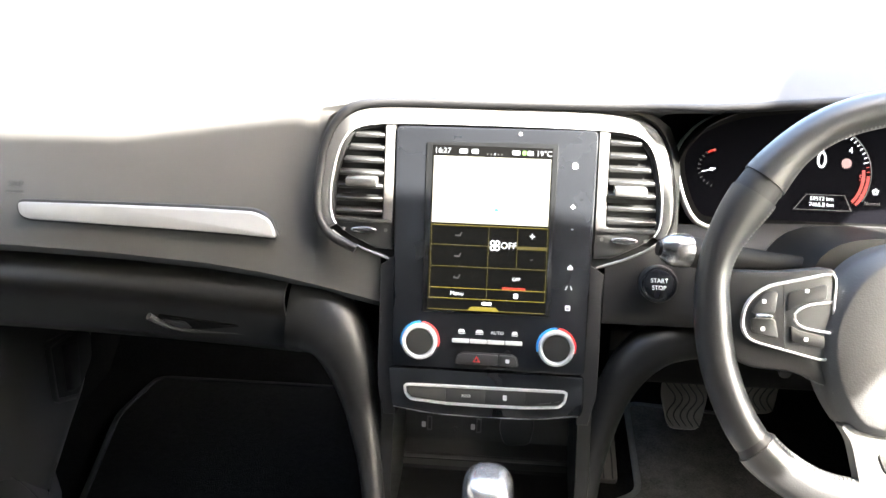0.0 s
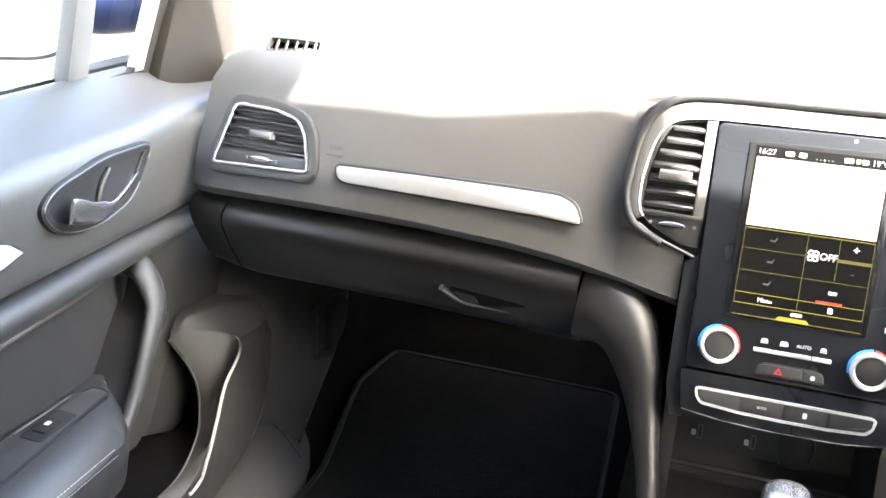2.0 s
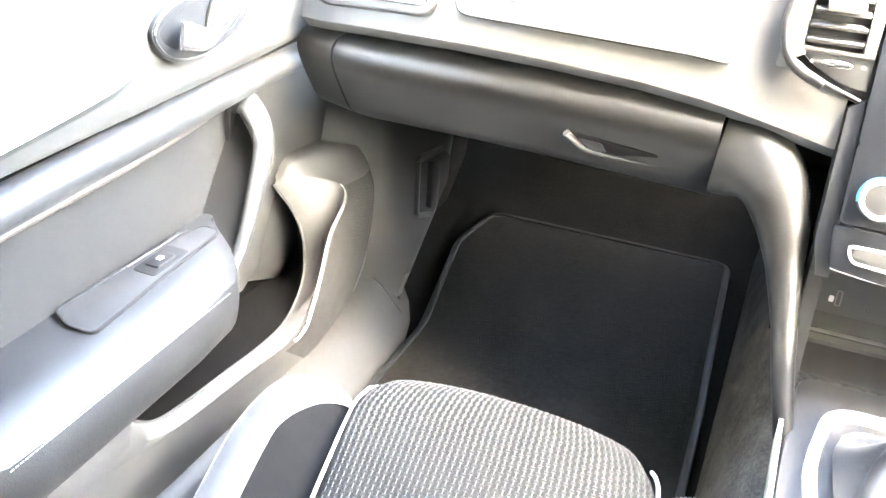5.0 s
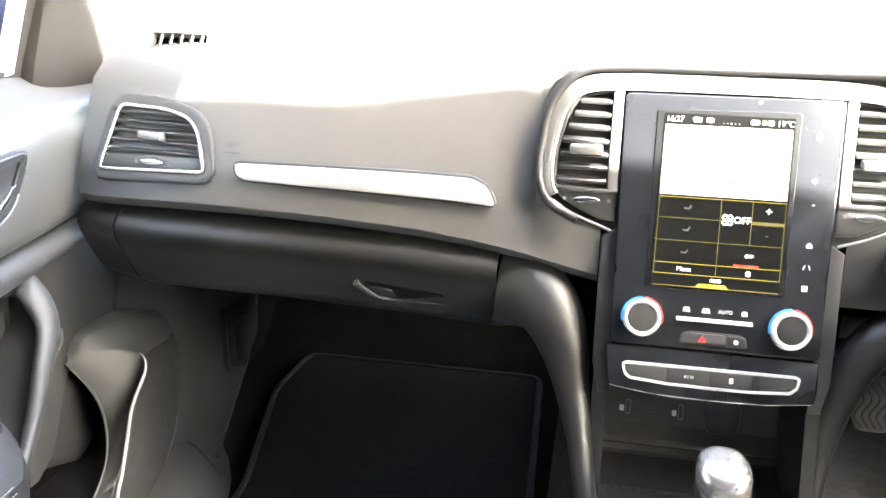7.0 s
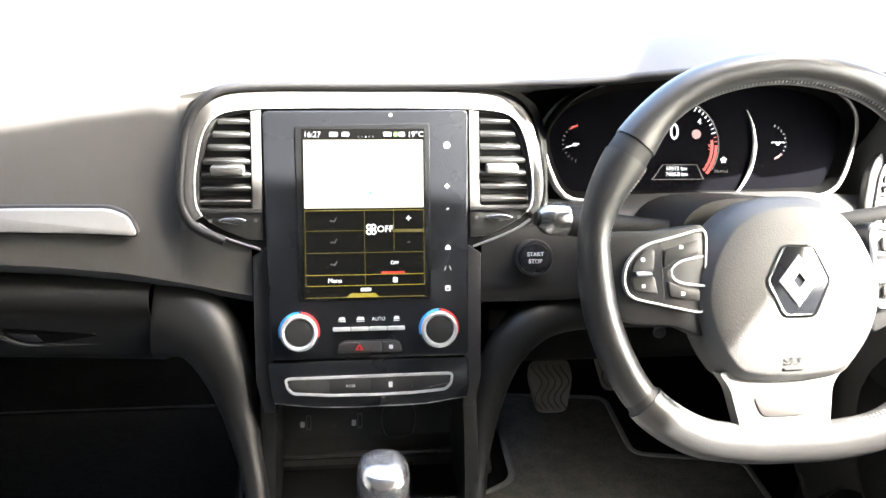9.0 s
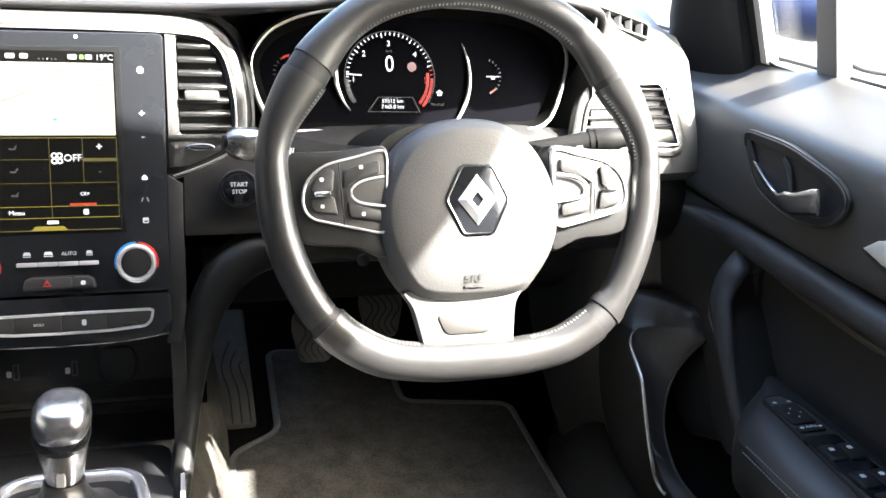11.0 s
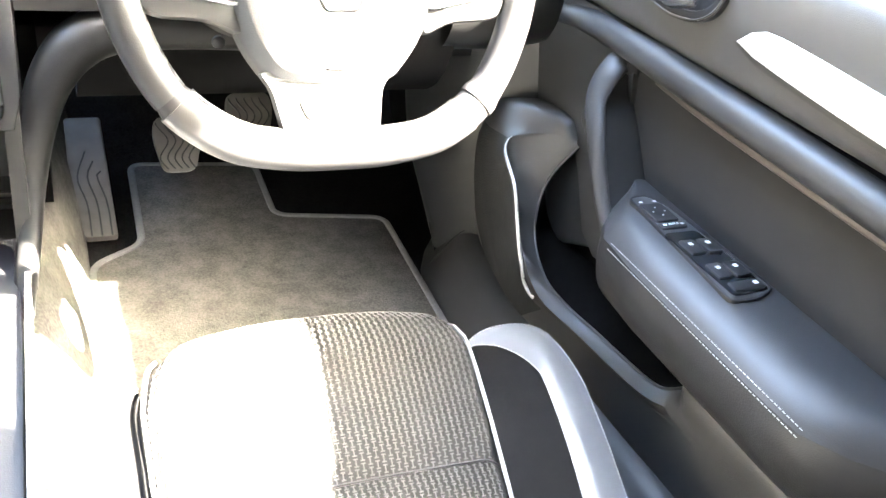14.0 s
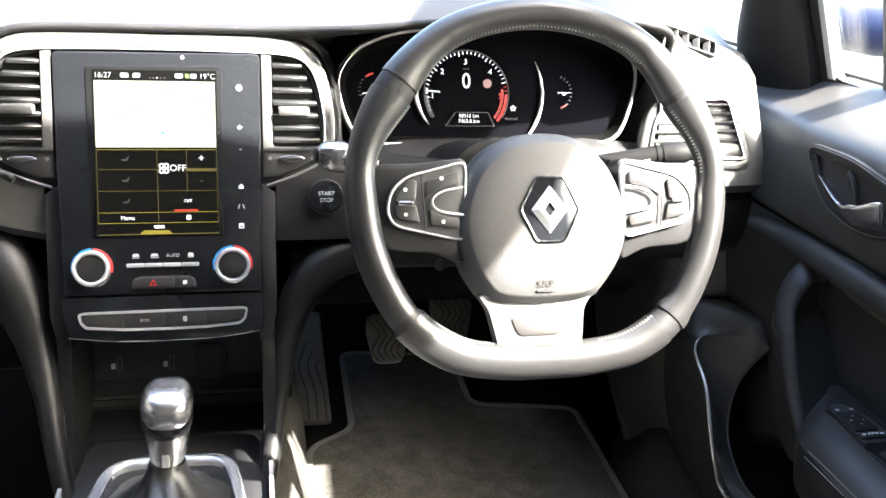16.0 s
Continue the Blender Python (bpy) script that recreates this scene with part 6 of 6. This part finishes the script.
# ---- sills and kick panels ----
for s in (-1, 1):
    rows = []
    for y, dx, up in ((-0.4, 0.0, 0.0), (0.6, 0.0, 0.0), (0.90, 0.0, 0.0), (0.98, 0.006, 0.002), (1.03, 0.022, 0.004), (1.08, 0.048, 0.006), (1.13, 0.085, 0.008)):
        pr = [(0.612, 0.302), (0.634, 0.318), (0.655, 0.345), (0.668, 0.362 + 0.3 * up), (0.682, 0.372 + 0.8 * up), (0.71, 0.376 + up), (0.80, 0.376 + up)]
        rows.append([(s * (x + dx), y, z) for x, z in spline(pr, 16)])
    sill = thing("door_sill", "dark plastic sill trim along the door opening", "sill", "door sills")
    part("sill_cover", loft(rows), KICKPLASTIC, sill)
    part("sill_seam", tube([(s * x, 1.012, z + 0.0004) for x, z in spline([(0.641, 0.325), (0.660, 0.349), (0.674, 0.366), (0.690, 0.377)], 10)], 0.0008, 6), BLACK, sill)
    rows, side = [], []
    for z in np.linspace(0.285, 0.74, 15):
        edge = float(np.interp(z, [0.31, 0.38, 0.42, 0.46, 0.52, 0.74], [1.050, 1.145, 1.205, 1.238, 1.262, 1.290]))
        sec = [(0.745, 0.960), (0.715, 0.985), (0.690, 1.020), (0.673, 1.060), (0.666, 0.4 * 1.06 + 0.6 * edge), (0.665, edge - 0.008), (0.668, edge)]
        rows.append([(s * x, y, z) for x, y in spline(sec, 26)])
        side.append([(s * x, y, z) for x, y in ((0.668, edge), (0.690, edge + 0.012), (0.720, edge + 0.05), (0.745, edge + 0.14), (0.760, 1.60))])
    kick = thing("kick_panel", "dark plastic kick panel at the footwell side", "kick panel", "kick panels")
    part("kick_cover", loft(rows), KICKPLASTIC, kick)
    part("side_carpet", loft(side), SHADECARPET, kick, "carpet beyond the kick panel, shade in its dark colour")
    if s < 0:
        km = Matrix(((0.02, 0, 1, -0.6845), (1, 0, 0, 0), (0, 1, 0, 0), (0, 0, 0, 1)))
        hl = soft_loop([(1.115, 0.545), (1.215, 0.525), (1.245, 0.500), (1.236, 0.452), (1.176, 0.412), (1.111, 0.440)], 0.012)
        part("release_recess", slab(hl, 0.010, km, [grow(hl, -0.008)], 0.003), PLASTIC, kick, "moulded recess rim")
        part("release_well", slab(grow(hl, -0.007), 0.002, km @ Matrix.Translation((0, 0, -0.0015))), BLACK, kick)
        part("release_lever", slab(soft_loop([(1.150, 0.522), (1.186, 0.512), (1.176, 0.436), (1.146, 0.440)], 0.008), 0.012, km @ Matrix.Translation((0, 0, 0.007)), (), 0.004), BLACK, kick, "black release lever")


# ---- seats ----
def weave_threads(rows, parent):
    """Light threads in staggered upright bars with crossbars, laid on the rows of a cushion."""
    g = np.array(rows, float)
    arc_y = np.r_[0, np.cumsum(np.linalg.norm(np.diff(g[:, 18], axis=0), axis=1))]
    width = np.linalg.norm(np.diff(g[20], axis=0), axis=1).sum()

    def spot(u, v):
        i = min(max(float(np.interp(v, arc_y, range(len(arc_y)))), 0), len(arc_y) - 1.001)
        j = min(max(u / width * (g.shape[1] - 1), 0), g.shape[1] - 1.001)
        a, b = int(i), int(j)
        fi, fj = i - a, j - b
        return (g[a, b] * (1 - fi) + g[a + 1, b] * fi) * (1 - fj) + (g[a, b + 1] * (1 - fi) + g[a + 1, b + 1] * fi) * fj

    verts, faces = [], []

    def thread(u0, v0, u1, v1, w):
        p, q = spot(u0, v0), spot(u1, v1)
        d = (q - p) / (np.linalg.norm(q - p) + 1e-9)
        e = np.cross(d, (0, -0.05, 1.0))
        up = np.array((0, 0.15, 1.0)) * 0.0009
        k = len(verts)
        verts.extend([p - e * w, q - e * w, p + up, q + up, p + e * w, q + e * w])
        faces.extend([(k, k + 1, k + 3, k + 2), (k + 2, k + 3, k + 5, k + 4)])

    du, dv = 0.0066, 0.0096
    for c in range(int(width / du) - 1):
        for r in range(int(arc_y[-1] / dv) - 2):
            u = (c + 0.8) * du + random.uniform(-0.0002, 0.0002)
            v = (r + 0.6 + 0.5 * (c % 2)) * dv + random.uniform(-0.0002, 0.0002)
            if v < 0.12:
                continue
            thread(u, v - 0.0034, u, v + 0.0034, 0.00075)
            for k in (-1, 1):
                thread(u - 0.0021, v + k * 0.0034, u + 0.0021, v + k * 0.0034, 0.00085)
    me = bpy.data.meshes.new("threads")
    me.from_pydata([tuple(p) for p in verts], [], faces)
    me.materials.append(THREAD)
    ob = new("threads", me)
    ob.parent = parent
    tagged(ob, "light grey woven threads on dark cloth", kind="stuff")


def seat(s):
    lab = "dark woven cloth seat with black leather bolsters"
    st = thing("car_seat", lab + (" behind the wheel" if s > 0 else " beside the tunnel"), "car seat", "front seats")

    def left(y):
        return np.interp(y, [0.1, 0.44, 0.53, 0.61, 0.66, 0.69, 0.71], [0.190, 0.186, 0.183, 0.184, 0.193, 0.206, 0.222])

    def right(y):
        return np.interp(y, [0.1, 0.41, 0.53, 0.60, 0.64, 0.675, 0.71], [0.440, 0.474, 0.496, 0.508, 0.514, 0.513, 0.495])

    ys = list(np.linspace(0.05, 0.60, 26)) + [0.62, 0.64, 0.66, 0.680, 0.695, 0.706, 0.713, 0.717, 0.717, 0.712, 0.703, 0.690]
    zs = [np.interp(y, [0.05, 0.40, 0.55, 0.60], [0.405, 0.445, 0.474, 0.482]) for y in ys[:26]] + [0.4850, 0.487, 0.4875, 0.4865, 0.483, 0.476, 0.466, 0.452, 0.432, 0.405, 0.372, 0.335]
    rows = []
    for i, (y, z) in enumerate(zip(ys, zs)):
        yy = min(y, 0.70)
        a, b = left(yy), right(yy)
        row = []
        for u in np.linspace(0, 1, 36):
            e = abs(2 * u - 1)
            seam = 0.006 * math.exp(-(((y - 0.490) / 0.006) ** 2)) if i < 26 else 0
            dome = 0.006 * math.cos(math.pi * (u - 0.5)) - 0.012 * max(0, (e - 0.86) / 0.14) ** 2
            curve = -0.018 * e**3 if y > 0.66 else -0.018 * e**3 * max(0, (y - 0.55) / 0.11)
            row.append((s * (a + (b - a) * u), y + curve, z + dome - seam))
        rows.append(row)
    part("cushion", loft(rows), WEAVE, st, "dark cloth centre panel")
    weave_threads(rows, st)
    part("seam", tube([(x, y, z + 0.0012) for x, y, z in rows[20]], 0.0013, 6), BLACK, st, "dark cross seam of the cushion")
    for k in (0, 1):
        p = [(s * ((left(y) + 0.001) if k == 0 else (right(y) - 0.001)), y - 0.001, np.interp(y, [0.05, 0.40, 0.55, 0.60, 0.64, 0.675, 0.69], [0.400, 0.440, 0.468, 0.476, 0.480, 0.474, 0.462])) for y in np.linspace(0.06, 0.682, 50)]
        part("piping", tube(p, 0.0021, 8), PIPING, st, "pale grey piping")
    # side bolsters
    def base(y):
        return np.interp(y, [0.05, 0.40, 0.55, 0.655], [0.388, 0.434, 0.464, 0.476])

    for k in (0, 1):
        if k:
            out = [(0.512, 0.634), (0.528, 0.645), (0.556, 0.650), (0.588, 0.641), (0.604, 0.612), (0.607, 0.557), (0.596, 0.48), (0.580, 0.40), (0.562, 0.30), (0.53, 0.17), (0.505, 0.05)]
            inn = [(0.512, 0.630), (0.522, 0.630), (0.540, 0.620), (0.553, 0.600), (0.559, 0.575), (0.558, 0.54), (0.547, 0.47), (0.531, 0.40), (0.510, 0.30), (0.482, 0.17), (0.46, 0.05)]
            seam = [(right(y) + 0.002, y) for y in (0.628, 0.622, 0.612, 0.598, 0.575, 0.54, 0.47, 0.40, 0.30, 0.17, 0.05)]
            rise = 0.022
        else:
            out = [(0.184, 0.640), (0.170, 0.650), (0.145, 0.654), (0.122, 0.645), (0.109, 0.615), (0.105, 0.557), (0.105, 0.48), (0.105, 0.40), (0.106, 0.30), (0.108, 0.17), (0.11, 0.05)]
            inn = [(0.184, 0.636), (0.176, 0.634), (0.164, 0.624), (0.156, 0.604), (0.152, 0.575), (0.151, 0.54), (0.151, 0.47), (0.152, 0.40), (0.153, 0.30), (0.154, 0.17), (0.155, 0.05)]
            seam = [(left(y) - 0.002, y) for y in (0.634, 0.626, 0.614, 0.598, 0.575, 0.54, 0.47, 0.40, 0.30, 0.17, 0.05)]
            rise = 0.014
        co, ci, cs = spline(out, 60), spline(inn, 60), spline(seam, 60)
        band, cloth, skirt = [], [], []
        for n, (o, i_, e) in enumerate(zip(co, ci, cs)):
            f = min(1.0, n / 9)
            zi, zo, ze = base(i_[1]) + rise * f, base(o[1]) + 0.55 * rise * f, base(e[1]) - 0.006
            mid = (o + i_) / 2
            band.append([(s * x, y, z) for x, y, z in spline([(*i_, zi), (*(0.7 * i_ + 0.3 * o), zi + 0.006 * f), (*(0.3 * i_ + 0.7 * o), (zi + zo) / 2 + 0.005 * f), (*o, zo)], 9)])
            dip = (0.5 * i_ + 0.5 * e)
            cloth.append([(s * x, y, z) for x, y, z in spline([(*e, ze), (*dip, 0.5 * (ze + zi) - 0.006 * f), (*i_, zi)], 8)])
            w = np.array([0.010 if k else -0.006, 0.004 if n < 14 else 0.0])
            skirt.append([(s * x, y, z) for x, y, z in spline([(*o, zo), (*(o + 0.7 * w), zo - 0.018), (*(o + w), zo - 0.06), (*(o + 0.4 * w), 0.33)], 9)])
        part("bolster_inner", loft(cloth), SUEDE, st, "black cloth inner face of the bolster")
        # Band is coloured paler to carry the sky's reflection.
        part("bolster_band", loft(band), SHEENLEATHER, st, "smooth leather band along the bolster, sky sheen in its colour")
        part("bolster", loft(skirt), LEATHER, st, "black leather outer side of the bolster")
        for col in (0, 8):
            pts = spline([r[col] for r in band], 170)
            bm = bmesh.new()
            for a, b in zip(pts[:-1:1], pts[1::1]):
                p, q = Vector(a), Vector(b)
                t = tube([p + Vector((0, 0, 0.0007)), p.lerp(q, 0.68) + Vector((0, 0, 0.0007))], 0.0007, 5)
                me = bpy.data.meshes.new("tmp")
                t.to_mesh(me)
                bm.from_mesh(me)
                bpy.data.meshes.remove(me)
                t.free()
            part("stitching", bm, STITCH, st, "light grey stitches")
    # Unseen backrest, headrest and posts, added to block light from the rear.
    back = []
    for k, zz in enumerate(np.linspace(0.40, 1.02, 12)):
        yc = -0.02 - 0.42 * (zz - 0.40)
        half = float(np.interp(zz, [0.40, 0.6, 0.85, 0.98, 1.02], [0.215, 0.225, 0.220, 0.185, 0.14]))
        deep = 0.055 if zz < 0.99 else 0.035
        ring = []
        for q in np.linspace(0, 2 * math.pi, 28, endpoint=False):
            ca, sa = math.cos(q), math.sin(q)
            x = half * math.copysign(abs(ca) ** 0.5, ca)
            ring.append((s * (0.335 + x), yc - 0.06 + (deep + 0.03 * (abs(x) / half) ** 4 * (sa > 0)) * math.copysign(abs(sa) ** 0.5, sa), zz))
        back.append(ring)
    part("backrest", loft(back, True, True), LEATHER, st, "unseen dark padded backrest that blocks rear light")
    part("headrest", box(min(s * 0.22, s * 0.45), max(s * 0.22, s * 0.45), -0.40, -0.31, 1.06, 1.24, 0.035, 4), LEATHER, st, "unseen dark padded headrest")
    for x in (0.29, 0.38):
        part("headrest_post", tube([(s * x, -0.34, 0.99), (s * x, -0.355, 1.10)], 0.006, 10), BRUSHED, st, "bright headrest post")
    part("seat_base", box(min(s * 0.12, s * 0.56), max(s * 0.12, s * 0.56), 0.05, 0.62, 0.302, 0.36, 0.01), BLACK, st, "black seat base")
    return st


seat(1)
seat(-1)


# ---- mats, pedals and footrest ----
def floor_mat(loop, label, pile, binding, look_of):
    th = soft_loop(loop, 0.025, 6)
    m = thing("floor_mat", label, "floor mat", "front mats")
    part("mat_surface", slab(th, 0.008, Matrix.Translation((0, 0, 0.311)), (), 0.002), pile, m, look_of)
    part("binding", tube([(x, y, 0.310) for x, y in th], 0.0045, 8, 1.3, closed=True), binding, m, "stitched edge binding")
    return m


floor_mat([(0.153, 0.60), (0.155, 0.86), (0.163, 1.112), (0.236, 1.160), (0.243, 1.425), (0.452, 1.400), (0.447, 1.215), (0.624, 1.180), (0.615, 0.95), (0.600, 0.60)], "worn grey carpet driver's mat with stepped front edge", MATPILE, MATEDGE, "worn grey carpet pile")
# Passenger's mat is coloured darker to stand in for shade.
floor_mat([(-0.609, 0.60), (-0.609, 0.85), (-0.606, 1.02), (-0.660, 1.285), (-0.640, 1.42), (-0.200, 1.42), (-0.186, 1.10), (-0.180, 1.00), (-0.172, 0.60)], "carpet passenger's mat with footwell shade in its dark colour", SHADEPILE, BLACK, "carpet pile darkened for footwell shade")


def pedal(x0, y0, z0, label):
    pd = thing("pedal", label, "pedal", "foot pedals")
    m = plane_at((x0, y0, z0), 32)
    loop = soft_loop([(-0.024, -0.034), (0.022, -0.034), (0.036, 0.020), (0.031, 0.048), (-0.031, 0.048), (-0.036, 0.020)], 0.012)
    part("pad", slab(loop, 0.012, m, (), 0.003), RUBBER, pd, "ribbed rubber pad")
    for k in range(5):
        x = -0.020 + 0.010 * k
        pts = [m @ Vector((1.15 * x * (0.85 + 0.15 * (v + 0.03) / 0.07) + 0.007 * math.sin(v * 120), v, 0.0003)) for v in np.linspace(-0.029, 0.040, 18)]
        part("groove", tube(pts, 0.0011, 6), BLACK, pd)
    part("arm", tube([(x0, y0 + 0.02, z0 + 0.01), (x0, y0 + 0.07, z0 + 0.10), (x0 + 0.005, y0 + 0.09, z0 + 0.24)], 0.007, 8), BLACK, pd, "black steel arm")
    return pd


pedal(0.297, 1.200, 0.445, "ribbed rubber clutch pedal")
pedal(0.403, 1.205, 0.478, "ribbed rubber brake pedal")
FOOT = plane_at((0.178, 1.275, 0.368), 64)
foot = thing("footrest", "grey ribbed plastic footrest beside the tunnel", "footrest")
part("plate", slab(soft_loop([(-0.020, -0.110), (0.026, -0.110), (0.020, 0.120), (-0.034, 0.120), (-0.034, -0.01)], 0.006), 0.012, FOOT, (), 0.003), RUBBER, foot, "grey rubber plate")
for k in range(3):
    pts = [FOOT @ Vector((x, y, 0.0005)) for x, y in spline([(-0.010 + 0.014 * k, -0.108), (-0.012 + 0.014 * k, -0.05), (-0.022 + 0.014 * k, 0.0), (-0.008 + 0.010 * k, 0.05 - 0.02 * k)], 14)]
    part("groove", tube(pts, 0.0014, 6), BLACK, foot)


# ---- demister grilles on the dashboard top ----
for s in (-1, 1):
    g = thing("demister_grille", "black slotted demister grille on the dashboard top", "air grille", "demister grilles")
    ax, nz, mid, half = (Vector((0.963, 0, -0.27)), Vector((-0.10, -0.80, 0.60)), (0.592, 0.902, 0.979), 0.039) if s > 0 else (Vector((1, 0, 0)), Vector((0.10, -0.80, 0.60)), (-0.604, 0.950, 0.973), 0.033)
    nz = (nz - ax * nz.dot(ax)).normalized()
    M4 = Matrix.Identity(4)
    M4.col[0], M4.col[1], M4.col[2], M4.col[3] = (*ax, 0), (*nz.cross(ax), 0), (*nz, 0), (*mid, 1)
    part("base", slab(rounded(-half - 0.003, half + 0.003, -0.0105, 0.0105, 0.004), 0.022, M4, [rounded(-half, half, -0.0080, 0.0080, 0.003)], 0.001), DASH, g)
    part("slot", slab(rounded(-half - 0.0005, half + 0.0005, -0.0085, 0.0085, 0.003), 0.002, lift(M4, -0.010)), HOODSHADE, g)
    for k in range(5):
        part("vane", box(-0.0014, 0.0014, -0.0078, 0.0078, -0.004, 0.004, 0.0006, 1, M4 @ Matrix.Translation((half * (-0.76 + 0.38 * k), 0, -0.0045)) @ pose(0, 0, 0, 0, 42, 0)), DASH, g)

# ---- outside mirrors ----
for s in (-1, 1):
    mir = thing("door_mirror", "dark blue door mirror seen through the side window", "door mirror", "door mirrors")
    rows = []
    for y, k in ((0.985, 0.97), (1.00, 1.0), (1.06, 0.99), (1.12, 0.90), (1.17, 0.70), (1.195, 0.35), (1.200, 0.05)):
        rows.append([(s * (1.100 + 0.118 * k * math.copysign(abs(math.cos(q)) ** 0.6, math.cos(q))), y, 0.992 + 0.090 * k * math.copysign(abs(math.sin(q)) ** 0.6, math.sin(q))) for q in np.linspace(0, 2 * math.pi, 32, endpoint=False)])
    turn = Matrix.Translation((s * 1.100, 0.985, 0.992)) @ pose(0, 0, 0, 2, 0, -s * 20) @ Matrix.Translation((-s * 1.100, -0.985, -0.992))
    bm = loft(rows, True, True)
    bm.transform(turn)
    part("housing", bm, PAINT, mir, "dark blue painted housing")
    rm = turn @ plane_at((s * 1.100, 0.982, 0.992), 0)
    gl = [(0.109 * math.copysign(abs(math.cos(q)) ** 0.5, math.cos(q)), 0.080 * math.copysign(abs(math.sin(q)) ** 0.5, math.sin(q))) for q in np.linspace(0, 2 * math.pi, 40, endpoint=False)]
    part("mirror_rim", slab(grow(gl, 0.006), 0.012, lift(rm, 0.004), [gl], 0.002), BLACK, mir, "black rim")
    part("mirror_pane", slab(gl, 0.003, lift(rm, 0.002)), MIRROR, mir, "silvered mirror glass")
    part("stem", tube(spline([(s * 0.79, 1.09, 1.000), (s * 0.86, 1.085, 1.000), (s * 0.93, 1.08, 0.995), (s * 1.01, 1.075, 0.990)], 12), [0.050, 0.050, 0.050, 0.050, 0.042, 0.044, 0.046, 0.048, 0.050, 0.052, 0.052, 0.050], 16), PAINT, mir, "dark blue stem")
